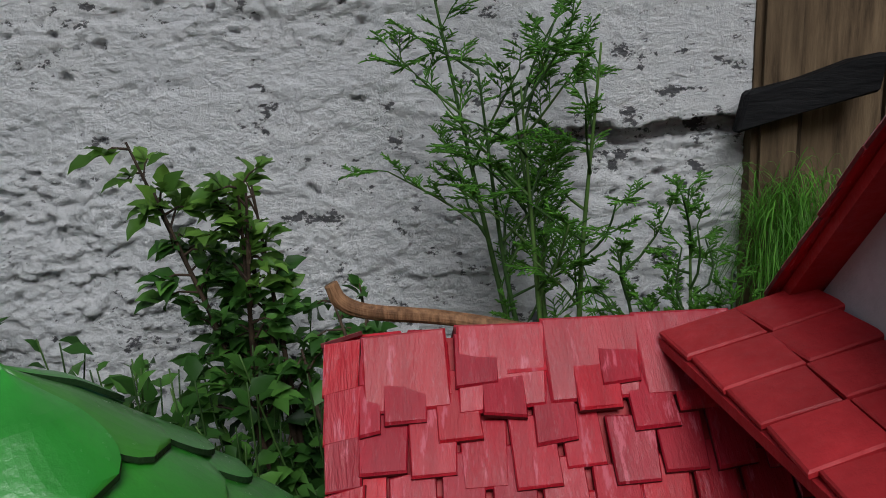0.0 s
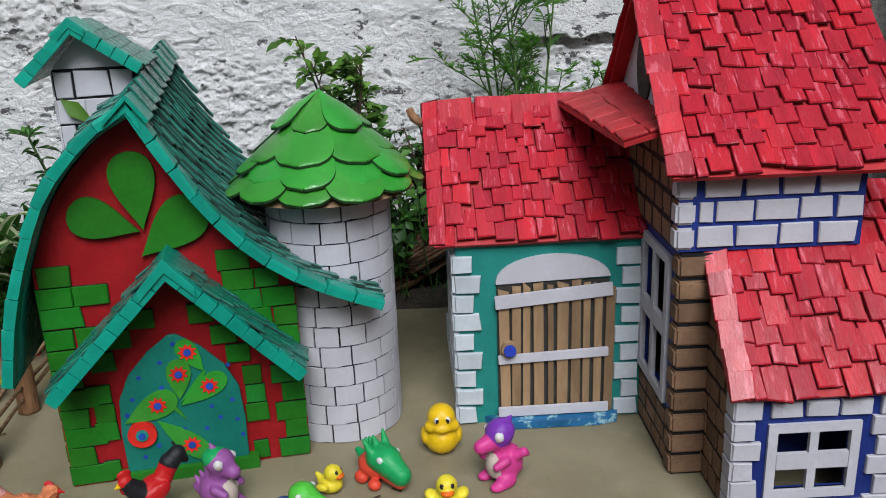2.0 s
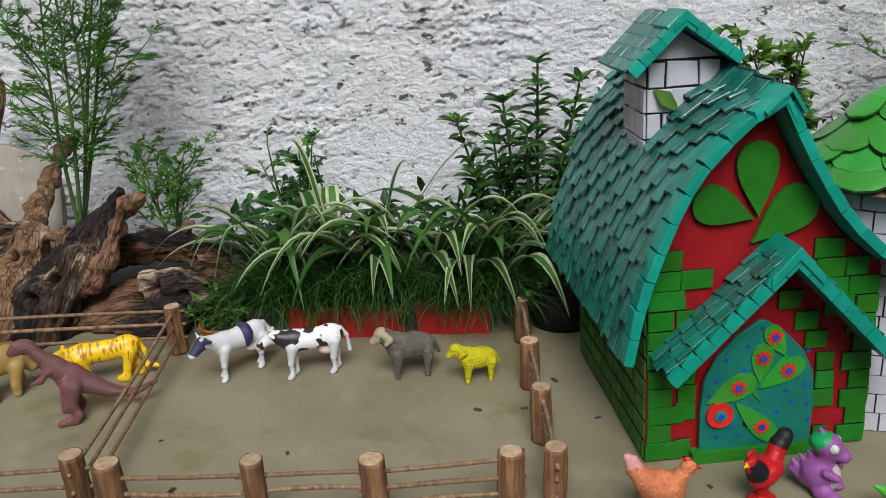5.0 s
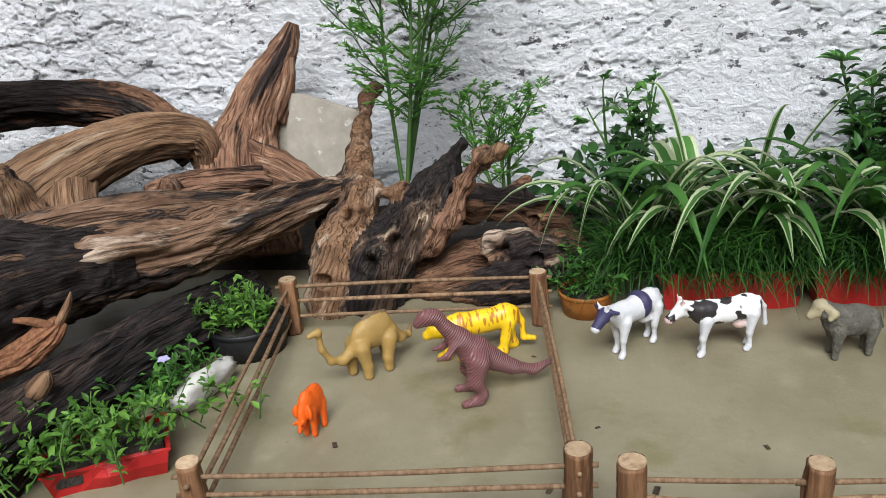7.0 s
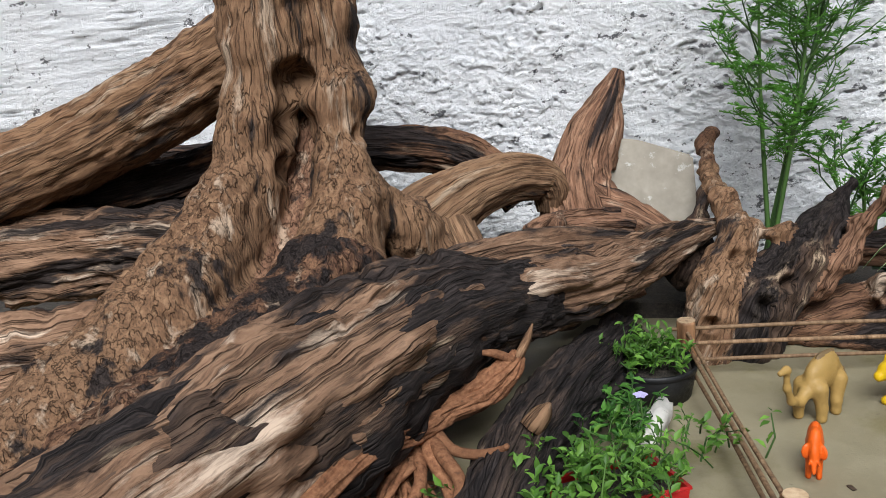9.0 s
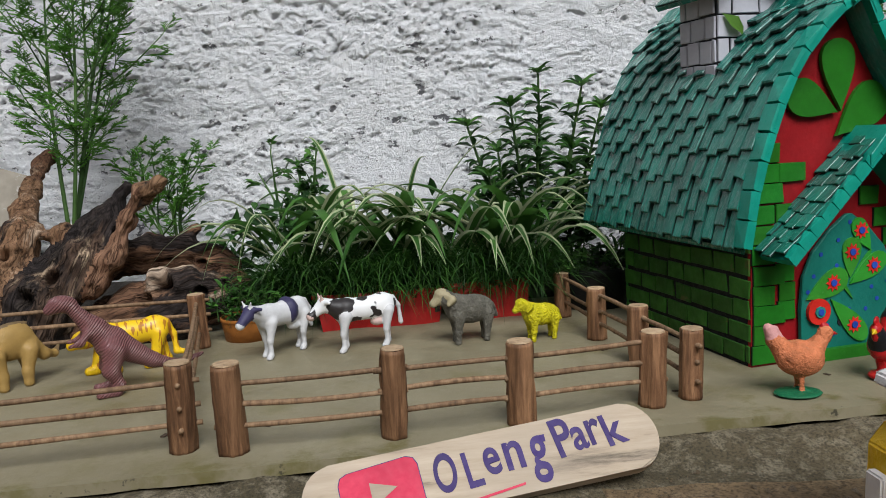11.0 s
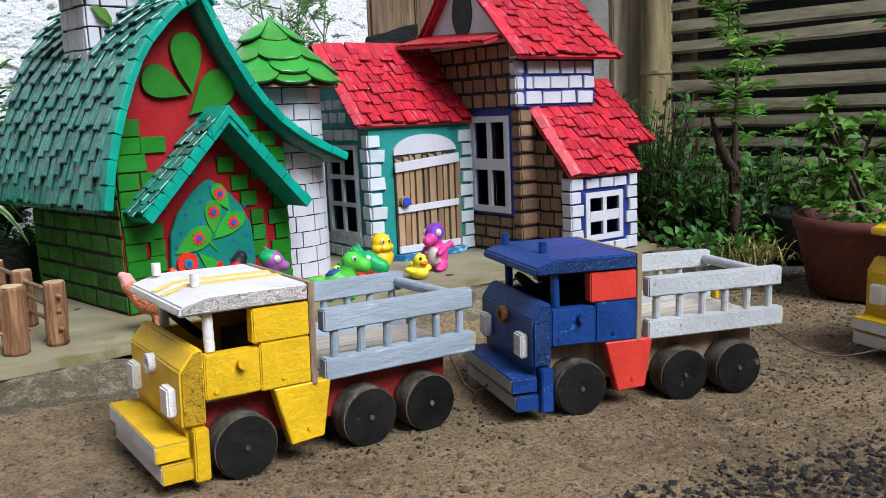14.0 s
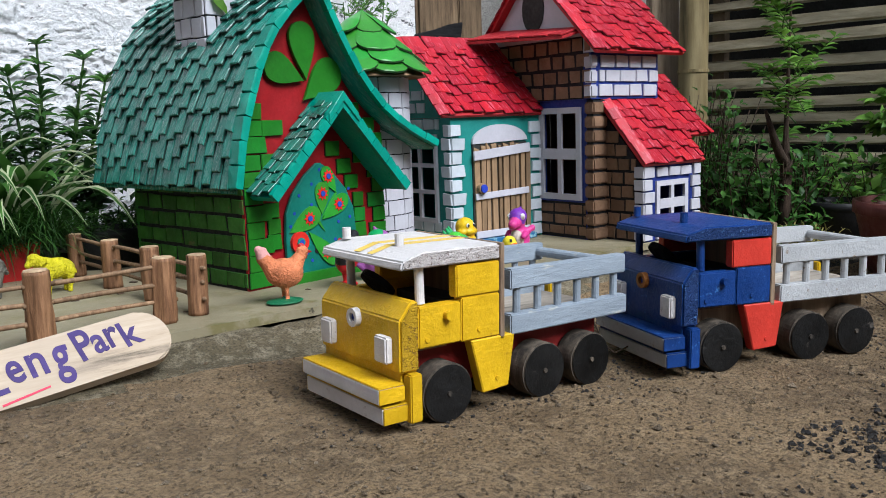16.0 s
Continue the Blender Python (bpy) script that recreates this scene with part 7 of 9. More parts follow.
def cow(m, mats, head_mat, label, body_extra=()):
    pr = [e((0.004, 0, 0.057), (0.042, 0.0145, 0.0165)), e((-0.022, 0, 0.057), (0.02, 0.014, 0.018)), e((0.03, 0, 0.059), (0.02, 0.014, 0.017)),
          c((-0.034, 0, 0.062), (-0.052, 0, 0.068), 0.0125, 0.0095), c((-0.054, 0, 0.068), (-0.070, 0, 0.056), 0.0092, 0.0058, head_mat), e((-0.072, 0, 0.054), (0.0055, 0.0058, 0.005), 2),
          e((0.022, 0, 0.037), (0.010, 0.009, 0.007), 2)]
    for x, top in ((-0.026, 0.05), (0.036, 0.052)):
        for s in (-1, 1):
            dx = 0.004 * s
            pr += [c((x, s * 0.0095, top), (x + dx, s * 0.0095, 0.026), 0.0085, 0.0042, 3), c((x + dx, s * 0.0085, 0.026), (x + dx + 0.001, s * 0.0085, 0.006), 0.0038, 0.0032, 3), c((x + dx - 0.001, s * 0.0085, 0.005), (x + dx - 0.003, s * 0.0085, 0.002), 0.0040, 0.0046, 3)]
    pr += [c((0.047, 0, 0.068), (0.055, 0, 0.055), 0.0028, 0.0024, 3), c((0.055, 0, 0.055), (0.058, 0.002, 0.030), 0.0022, 0.0036, 3)]
    for s in (-1, 1):
        pr += [c((-0.053, s * 0.009, 0.073), (-0.050, s * 0.018, 0.074), 0.0035, 0.0026, head_mat), c((-0.056, s * 0.005, 0.076), (-0.058, s * 0.009, 0.084), 0.0022, 0.0012, 2)]
    pr += list(body_extra)
    return figure("toy_cow", pr, mats, m, label, "toy cow", 0.0016, 0.004, "farm animals in the pen")


cow(facing(-1.004, 0.422, -0.62, -0.72), [P["white"], P["blueblack"], P["white"], P["white"]], 1, "white plastic cow with blue-black patches, head lowered", [e((0.012, 0, 0.060), (0.011, 0.0185, 0.0185), 1)])
cow(facing(-0.893, 0.419, -0.94, -0.33), [P["cow"], P["black"], P["pinkish"], P["white"]], 0, "white plastic cow with black spots and curled tail")


def sheep(m, body, face, label, k=1.0, name="toy_sheep"):
    pr = [e((0, 0, 0.045), (0.034, 0.0175, 0.0195)), e((-0.018, 0, 0.048), (0.018, 0.0165, 0.019)), c((-0.026, 0, 0.056), (-0.036, 0, 0.064), 0.0135, 0.011),
          c((-0.040, 0, 0.066), (-0.052, 0, 0.058), 0.009, 0.0055, 1), e((-0.041, 0, 0.070), (0.0085, 0.009, 0.0065), 1)]
    for s in (-1, 1):
        pr += [c((-0.036, s * 0.009, 0.068), (-0.030, s * 0.014, 0.063), 0.0042, 0.004, 1), c((-0.030, s * 0.014, 0.063), (-0.036, s * 0.0145, 0.057), 0.004, 0.003, 1)]
        for x in (-0.020, 0.022):
            pr += [c((x, s * 0.0095, 0.038), (x + 0.002 * s, s * 0.0095, 0.018), 0.0088, 0.0048), c((x + 0.002 * s, s * 0.0095, 0.018), (x + 0.002 * s - 0.001, s * 0.0095, 0.003), 0.0042, 0.0042)]
    pr += [c((0.032, 0, 0.046), (0.038, 0, 0.032), 0.004, 0.003)]
    pr = [("c", tuple(np.array(p[1]) * k), tuple(np.array(p[2]) * k), p[3] * k, p[4] * k, p[5]) if p[0] == "c" else ("e", tuple(np.array(p[1]) * k), tuple(np.array(p[2]) * k), *p[3:]) for p in pr]
    return figure(name, pr, [body, face], m, label, "toy sheep", 0.0012, 0.004, "farm animals in the pen", rough=0.0003)


sheep(facing(-0.742, 0.416, -0.95, -0.3), P["grey"], P["buff"], "grey woolly plastic ram with curled horns", 1.04)
sheep(facing(-0.645, 0.398, -0.93, -0.36), P["yellow"], P["yellow"], "small lemon-yellow plastic sheep", 0.80)


def tiger():
    pr = [e((0, 0, 0.050), (0.046, 0.0145, 0.0165)), e((-0.028, 0, 0.050), (0.02, 0.015, 0.018)), e((0.032, 0, 0.052), (0.02, 0.015, 0.0175)), c((-0.040, 0, 0.052), (-0.054, 0, 0.050), 0.0125, 0.012),
          e((-0.060, 0, 0.050), (0.0125, 0.0125, 0.0115), 1), c((-0.064, 0, 0.047), (-0.073, 0, 0.044), 0.0075, 0.0065, 1)]
    for s in (-1, 1):
        pr += [c((-0.055, s * 0.009, 0.058), (-0.055, s * 0.011, 0.064), 0.004, 0.0025, 1)]
        for x, dx in ((-0.034, -0.012 * s), (0.036, 0.010 * s)):
            pr += [c((x, s * 0.008, 0.046), (x + dx * 0.6, s * 0.008, 0.022), 0.0105, 0.0065), c((x + dx * 0.6, s * 0.008, 0.022), (x + dx, s * 0.008, 0.006), 0.0062, 0.0062), c((x + dx, s * 0.008, 0.005), (x + dx - 0.008, s * 0.008, 0.0045), 0.0072, 0.0062, 1)]
    pr += [c((0.048, 0, 0.058), (0.056, 0, 0.040), 0.0048, 0.004), c((0.056, 0, 0.040), (0.058, -0.001, 0.016), 0.004, 0.004), c((0.058, -0.001, 0.016), (0.072, -0.003, 0.013), 0.004, 0.0036)]
    figure("toy_tiger", pr, [P["tiger"], P["duck"]], facing(-1.200, 0.395, -0.90, -0.42), "yellow plastic tiger with brown stripes", "toy tiger", 0.0016, 0.004, "wild animals in the square pen")


tiger()


def bronto():
    pr = [e((0.004, 0, 0.053), (0.030, 0.0135, 0.0205)), e((0.010, 0, 0.060), (0.023, 0.010, 0.0160)), c((-0.018, 0, 0.044), (-0.040, 0, 0.031), 0.0100, 0.0056), c((-0.040, 0, 0.031), (-0.056, 0, 0.037), 0.0055, 0.0044),
          c((-0.056, 0, 0.037), (-0.066, 0, 0.056), 0.0043, 0.0037), c((-0.066, 0, 0.056), (-0.068, 0, 0.078), 0.0037, 0.0034), c((-0.068, 0, 0.079), (-0.080, 0, 0.078), 0.0046, 0.0032), c((0.028, 0, 0.047), (0.044, 0, 0.032), 0.0115, 0.0068), c((0.044, 0, 0.032), (0.060, 0.006, 0.028), 0.0066, 0.0042, 0), c((0.060, 0.006, 0.028), (0.068, 0.010, 0.036), 0.0042, 0.0020, 1),
          e((0.010, 0, 0.0752), (0.018, 0.0026, 0.0030), 1)]
    for s in (-1, 1):
        for x, dx in ((-0.018, -0.004 * s), (0.022, 0.006 * s)):
            pr += [c((x, s * 0.010, 0.042), (x + dx, s * 0.012, 0.018), 0.0105, 0.0062), c((x + dx, s * 0.012, 0.018), (x + dx, s * 0.012, 0.005), 0.0058, 0.0062)]
    figure("toy_dinosaur", pr, [P["tan"], P["tandark"]], facing(-1.338, 0.345, -0.66, -0.75) @ Matrix.Scale(1.06, 4), "tan plastic long-necked dinosaur with dark back", "toy dinosaur", 0.0016, 0.005, "wild animals in the square pen")


def trex():
    pr = [e((0.006, 0, 0.058), (0.020, 0.0145, 0.022), 0, (0, -28, 0)), e((-0.010, 0, 0.076), (0.015, 0.0125, 0.019), 0, (0, -40, 0)), c((-0.018, 0, 0.086), (-0.032, 0, 0.104), 0.0105, 0.0078), e((-0.042, 0, 0.112), (0.0155, 0.0095, 0.0095), 0, (0, 6, 0)), c((-0.046, 0, 0.110), (-0.057, 0, 0.106), 0.0078, 0.0058),
          c((0.020, 0, 0.050), (0.048, 0, 0.032), 0.0150, 0.0088), c((0.048, 0, 0.032), (0.074, 0.004, 0.022), 0.0085, 0.0055), c((0.074, 0.004, 0.020), (0.108, 0.010, 0.028), 0.0065, 0.0022)]
    for s in (-1, 1):
        pr += [c((0.006, s * 0.013, 0.052), (0.000, s * 0.017, 0.030), 0.0145, 0.0095), c((0.000, s * 0.017, 0.030), (0.008, s * 0.017, 0.014), 0.0088, 0.006), c((0.008, s * 0.017, 0.012), (0.003, s * 0.017, 0.005), 0.006, 0.006), c((0.004, s * 0.017, 0.005), (-0.014, s * 0.019, 0.004), 0.006, 0.0048),
               c((-0.020, s * 0.010, 0.076), (-0.028, s * 0.013, 0.066), 0.0048, 0.0034), c((-0.028, s * 0.013, 0.066), (-0.040, s * 0.013, 0.064), 0.0034, 0.0022)]
    figure("toy_dinosaur", pr, [P["maroonridge"]], facing(-1.196, 0.288, -0.92, -0.38) @ Matrix.Scale(1.04, 4), "dull maroon plastic upright dinosaur with ridged skin", "toy dinosaur", 0.0017, 0.005, "wild animals in the square pen")


def horned():
    pr = [e((0.006, 0, 0.040), (0.024, 0.0155, 0.0205)), e((-0.012, 0, 0.043), (0.016, 0.0145, 0.018)), e((-0.024, 0, 0.036), (0.010, 0.010, 0.011)), c((-0.028, 0, 0.030), (-0.036, 0, 0.020), 0.0075, 0.0045), c((0.026, 0, 0.042), (0.034, 0, 0.028), 0.004, 0.003)]
    for s in (-1, 1):
        pr += [e((-0.022, s * 0.014, 0.037), (0.004, 0.010, 0.009), 0, (0, 0, 25 * s)), c((-0.030, s * 0.006, 0.028), (-0.042, s * 0.009, 0.030), 0.0030, 0.0016)]
        for x in (-0.010, 0.018):
            pr += [c((x, s * 0.009, 0.032), (x, s * 0.0095, 0.014), 0.0085, 0.0055), c((x, s * 0.0095, 0.014), (x - 0.001, s * 0.0095, 0.004), 0.0052, 0.0058)]
    figure("toy_elephant", pr, [P["orange"]], facing(-1.370, 0.203, -0.2, -1.0) @ Matrix.Diagonal((0.80, 0.56, 0.98, 1)), "small bright orange plastic elephant", "toy elephant", 0.0015, 0.004, "wild animals in the square pen")


bronto()
trex()
horned()


def hen():
    pr = [e((0.0, 0, 0.043), (0.028, 0.019, 0.021), 0, (0, -10, 0)), c((-0.016, 0, 0.052), (-0.029, 0, 0.068), 0.0125, 0.0068), e((-0.029, 0, 0.071), (0.0085, 0.007, 0.0075)), c((-0.036, 0, 0.070), (-0.043, 0, 0.068), 0.003, 0.0012, 2), c((0.018, 0, 0.052), (0.030, 0, 0.066), 0.013, 0.009), c((0.030, 0, 0.066), (0.037, 0, 0.080), 0.0085, 0.0055, 1), c((0.026, 0.0, 0.066), (0.030, 0, 0.078), 0.007, 0.005, 1), e((-0.028, 0, 0.079), (0.005, 0.002, 0.0035), 2), e((-0.034, 0, 0.063), (0.0025, 0.0025, 0.004), 2),
          c((0, 0, 0.032), (0, 0, 0.024), 0.011, 0.006), e((0.002, 0.0, 0.003), (0.027, 0.0215, 0.0036), 3)]
    for s in (-1, 1):
        pr += [e((0.004, s * 0.0135, 0.048), (0.018, 0.006, 0.011), 0, (0, -14, 0)), c((0.001, s * 0.005, 0.026), (0.0, s * 0.006, 0.006), 0.0034, 0.0022), c((0.0, s * 0.005, 0.008), (-0.008, s * 0.007, 0.006), 0.0024, 0.0018, 3)]
    figure("toy_hen", pr, [P["hen"], P["henpink"], P["red"], P["green"]], facing(-0.434, 0.088, 0.98, 0.0) @ Matrix.Scale(0.92, 4), "orange plastic hen standing on a green base", "toy hen", 0.0012, 0.003, "poultry and bath toys on the ledge", rough=0.0006)


def rooster():
    pr = [e((0.0, 0, 0.040), (0.022, 0.0145, 0.016), 0, (0, -25, 0)), c((-0.012, 0, 0.046), (-0.022, 0, 0.060), 0.0125, 0.008, 1), e((-0.024, 0, 0.064), (0.0075, 0.006, 0.007)), e((-0.024, 0, 0.073), (0.008, 0.0022, 0.0055)), e((-0.028, 0, 0.056), (0.003, 0.003, 0.006)), c((-0.030, 0, 0.063), (-0.036, 0, 0.060), 0.0026, 0.001, 2),
          c((0.014, 0, 0.048), (0.026, 0, 0.066), 0.011, 0.010), c((0.026, 0, 0.066), (0.036, 0, 0.073), 0.0105, 0.009, 1), c((0.036, 0, 0.073), (0.044, 0, 0.062), 0.0085, 0.004, 1), c((0, 0, 0.028), (0, 0, 0.012), 0.009, 0.006), e((0, 0, 0.0045), (0.0185, 0.0155, 0.0055))]
    for s in (-1, 1):
        pr += [e((0.004, s * 0.012, 0.042), (0.016, 0.005, 0.010), 0, (0, -25, 0))]
    figure("toy_rooster", pr, [P["red"], P["black"], P["duck"]], facing(-0.324, 0.120, -0.75, -0.65) @ Matrix.Scale(0.94, 4), "red plastic rooster with black tail and red base", "toy rooster", 0.0013, 0.003, "poultry and bath toys on the ledge")


hen()
rooster()


def bath_dino(m, body, head, belly, label, crown=None, cap=None, snout=0.02, wings=False, spikes=None):
    """A squat sitting rubber dinosaur with a big head, facing -x."""
    pr = [e((0.004, 0, 0.027), (0.0215, 0.019, 0.024), 0), e((-0.009, 0, 0.026), (0.013, 0.0135, 0.018), 2), c((0, 0, 0.042), (-0.003, 0, 0.054), 0.012, 0.012, 0),
          e((-0.004, 0, 0.066), (0.017, 0.016, 0.0155), 1), c((-0.012, 0, 0.060), (-0.012 - snout, 0, 0.056), 0.0115, 0.0085, 0 if cap else 1), c((0.018, 0, 0.018), (0.019, 0, 0.020) if wings else (0.034, 0, 0.026), 0.010, 0.0045, 0)]
    if cap:
        pr += [e((-0.002, 0, 0.071), (0.0165, 0.0158, 0.0135), 1), c((0.004, 0, 0.078), (0.012, 0, 0.084), 0.005, 0.002, 1)]
    for s in (-1, 1):
        pr += [e((-0.004, s * 0.014, 0.010), (0.013, 0.0085, 0.010), 0), e((-0.016, s * 0.0145, 0.0055), (0.010, 0.0075, 0.0055), 0), c((-0.006, s * 0.017, 0.038), (-0.018, s * 0.016, 0.033), 0.0055, 0.0048, 0), e((-0.0120, s * 0.0130, 0.0695), (0.0044, 0.0036, 0.0052), 3), e((-0.0145, s * 0.0152, 0.0692), (0.0016, 0.0014, 0.0022), 5)]
        if wings:
            pr += [c((0.010, s * 0.015, 0.041), (0.016, s * 0.021, 0.046), 0.0062, 0.0050, 0), c((0.016, s * 0.021, 0.046), (0.021, s * 0.021, 0.042), 0.0045, 0.0030, 0)]
    if crown:
        pr += [e((0.001, 0, 0.0705), (0.0165, 0.0150, 0.0125), 4), c((0.002, 0, 0.080), (0.006, 0, 0.087), 0.004, 0.002, 0)]
    if spikes is not None:
        pr += [c((0.012 + 0.008 * i, 0, 0.048 - 0.009 * i), (0.018 + 0.008 * i, 0, 0.055 - 0.008 * i), 0.005, 0.002, spikes) for i in range(3)]
    return figure("bath_toy_dinosaur", pr, [body, head, belly, P["eye"], crown or body, P["belly"]], m, label, "bath toy", 0.0014, 0.004, "poultry and bath toys on the ledge")


bath_dino(facing(-0.258, 0.140, 0.86, -0.35) @ Matrix.Scale(0.89, 4), P["mauve"], P["mauve"], P["belly"], "mauve rubber sitting dinosaur with green crown", crown=P["cap"], spikes=0, snout=0.010)
bath_dino(facing(0.042, 0.172, -0.86, -0.45) @ Matrix.Scale(0.91, 4), P["pink"], P["violet"], P["belly"], "pink rubber dinosaur with violet crested head", cap=True, snout=0.018, wings=True)


def crawler():
    """Green dinosaur on four legs with a blue fin, facing -x."""
    pr = [e((0.004, 0, 0.028), (0.027, 0.0215, 0.024)), e((-0.011, 0, 0.036), (0.019, 0.0175, 0.021)), e((-0.022, 0, 0.067), (0.0185, 0.0175, 0.0165)), c((-0.028, 0, 0.063), (-0.043, 0, 0.057), 0.0150, 0.0135), c((-0.012, 0, 0.046), (-0.018, 0, 0.058), 0.015, 0.014),
          c((0.022, 0, 0.028), (0.040, 0, 0.034), 0.0135, 0.0075), c((0.040, 0, 0.034), (0.056, 0, 0.039), 0.0075, 0.0025), e((-0.019, 0, 0.026), (0.012, 0.0125, 0.016), 2), e((0.012, 0, 0.046), (0.0135, 0.0135, 0.0075), 1, (0, 14, 0))]
    for s in (-1, 1):
        pr += [c((-0.014, s * 0.016, 0.022), (-0.018, s * 0.0205, 0.009), 0.0095, 0.0088), c((0.018, s * 0.018, 0.020), (0.021, s * 0.022, 0.010), 0.0115, 0.0095), e((-0.0265, s * 0.0160, 0.073), (0.0038, 0.0026, 0.0042), 3), e((-0.0272, s * 0.0178, 0.0728), (0.0018, 0.0014, 0.0024), 4), e((-0.052, s * 0.005, 0.064), (0.002, 0.0018, 0.0016), 0)]
    pr += [c((0.001 + 0.0075 * i, 0, 0.051 - 0.0012 * i * i), (0.003 + 0.0075 * i, 0, 0.0565 - 0.0016 * i * i), 0.0032, 0.0016, 1) for i in range(4)]
    figure("bath_toy_dinosaur", pr, [P["apple"], P["spine"], P["belly"], P["eye"], P["black"]], facing(-0.176, 0.090, 0.90, -0.42) @ Matrix.Scale(0.78, 4), "apple-green rubber dinosaur with dark blue saddle", "bath toy", 0.0013, 0.003, "poultry and bath toys on the ledge")
    pr = [e((0.010, 0, 0.020), (0.024, 0.018, 0.016), 1), e((-0.006, 0, 0.036), (0.024, 0.019, 0.0165), 0), c((-0.016, 0, 0.032), (-0.036, 0, 0.024), 0.0165, 0.0125, 0), c((-0.016, 0, 0.020), (-0.034, 0, 0.0145), 0.0125, 0.0095, 1), c((0.024, 0, 0.022), (0.040, 0, 0.030), 0.010, 0.004, 0)]
    for s in (-1, 1):
        pr += [e((0.018, s * 0.016, 0.008), (0.010, 0.008, 0.008), 1), e((-0.006, s * 0.017, 0.007), (0.009, 0.0075, 0.007), 1), e((-0.016, s * 0.0145, 0.043), (0.0036, 0.0026, 0.0032), 2), c((0.002, s * 0.012, 0.046), (0.010, s * 0.016, 0.062), 0.006, 0.0018, 0)]
    pr += [c((0.004 + 0.007 * i, 0, 0.048 - 0.003 * i), (0.010 + 0.007 * i, 0, 0.060 - 0.004 * i), 0.0058, 0.0018, 0) for i in range(3)]
    figure("bath_toy_dinosaur", pr, [P["cap"], P["coral"], P["eye"]], facing(-0.092, 0.180, 0.72, -0.68) @ Matrix.Scale(0.9, 4), "green and coral-red rubber dinosaur with spiked head", "bath toy", 0.0014, 0.003, "poultry and bath toys on the ledge")


crawler()


def duck(m, k, body, label, up=0.0):
    pr = [e((0.002, 0, 0.014), (0.021, 0.019, 0.0145)), e((-0.004, 0, 0.036 + up), (0.0145, 0.0140, 0.0140)), c((-0.002, 0, 0.02), (-0.004, 0, 0.036 + up), 0.012, 0.011), e((-0.018, 0, 0.0325 + up), (0.0065, 0.0085, 0.0038), 1), c((0.018, 0, 0.018), (0.027, 0, 0.027), 0.008, 0.004)]
    for s in (-1, 1):
        pr += [e((0.004, s * 0.0215, 0.0185), (0.011, 0.008, 0.0065), 0, (s * 25, 0, 0)), e((-0.0145, s * 0.0062, 0.041 + up), (0.0026, 0.0024, 0.0032), 2)]
    pr = [("c", tuple(np.array(p[1]) * k), tuple(np.array(p[2]) * k), p[3] * k, p[4] * k, p[5]) if p[0] == "c" else ("e", tuple(np.array(p[1]) * k), tuple(np.array(p[2]) * k), *p[3:]) for p in pr]
    return figure("rubber_duck", pr, [body, P["beak"], P["black"]], m, label, "rubber duck", 0.0013, 0.003, "poultry and bath toys on the ledge")


duck(facing(-0.020, 0.128, 0.05, -1.0), 0.80, P["lemon"], "small yellow rubber duck with orange beak")
duck(facing(-0.145, 0.166, 0.85, -0.4), 0.66, P["lemon"], "tiny yellow rubber duck behind the green dinosaur")
pr = [e((0.002, 0, 0.019), (0.0215, 0.0205, 0.0195)), e((-0.002, 0, 0.046), (0.0165, 0.0165, 0.0165)), e((-0.014, 0, 0.039), (0.0085, 0.0115, 0.0062), 1), e((-0.007, 0.012, 0.038), (0.009, 0.008, 0.007)), e((-0.007, -0.012, 0.038), (0.009, 0.008, 0.007)), c((0.016, 0, 0.018), (0.026, 0, 0.026), 0.008, 0.004)]
for s in (-1, 1):
    pr += [e((0.004, s * 0.0195, 0.021), (0.012, 0.005, 0.010)), e((-0.0165, s * 0.0065, 0.050), (0.0014, 0.0020, 0.0030), 3), e((-0.0174, s * 0.006, 0.0495), (0.0010, 0.0013, 0.0022), 2)]
figure("rubber_duck", pr, [P["duck"], P["duck"], P["black"], P["eye"]], facing(-0.024, 0.238, 0.08, -1.0), "big golden-yellow rubber duckling with white eyes", "rubber duck", 0.0013, 0.003, "poultry and bath toys on the ledge")


# ---- unseen walls added round the viewer to cut low sky light ----
tagged(boxed("wall_left", (-3.55, -3.42, -2.6, 1.15, -0.2, 1.9), M["grey"], None), "unseen plain grey wall added to block low sky light", "wall", kind="structure")
tagged(boxed("wall_front", (-3.42, 1.75, -2.75, -2.6, -0.2, 1.3), M["grey"], None), "unseen plain grey wall added to block low sky light", "wall", kind="structure")


# ---- driftwood ----
def log(name, label, rows, mat, seed, branches=(), gnarl=0.18, ridge=0.26, fine=0.09, cat="driftwood"):
    t = thing(name, pose(rows[0][0], rows[0][1], 0), label, cat, "driftwood heap against the wall")
    o = np.array([rows[0][0], rows[0][1], 0, 0])
    mk = lambda rr: [tuple(np.array(q) - o) for q in rr]
    limb("trunk", mk(rows), mat, t, seg=110, step=0.005, gnarl=gnarl, ridge=ridge, fine=fine, seed=seed)
    for i, b in enumerate(branches):
        own, b = (b if isinstance(b, tuple) else (mat, b))
        limb("branch", mk(b), own, t, seg=44, step=0.006, gnarl=gnarl, ridge=ridge, fine=fine, seed=seed + 3.3 * (i + 1))
    return t


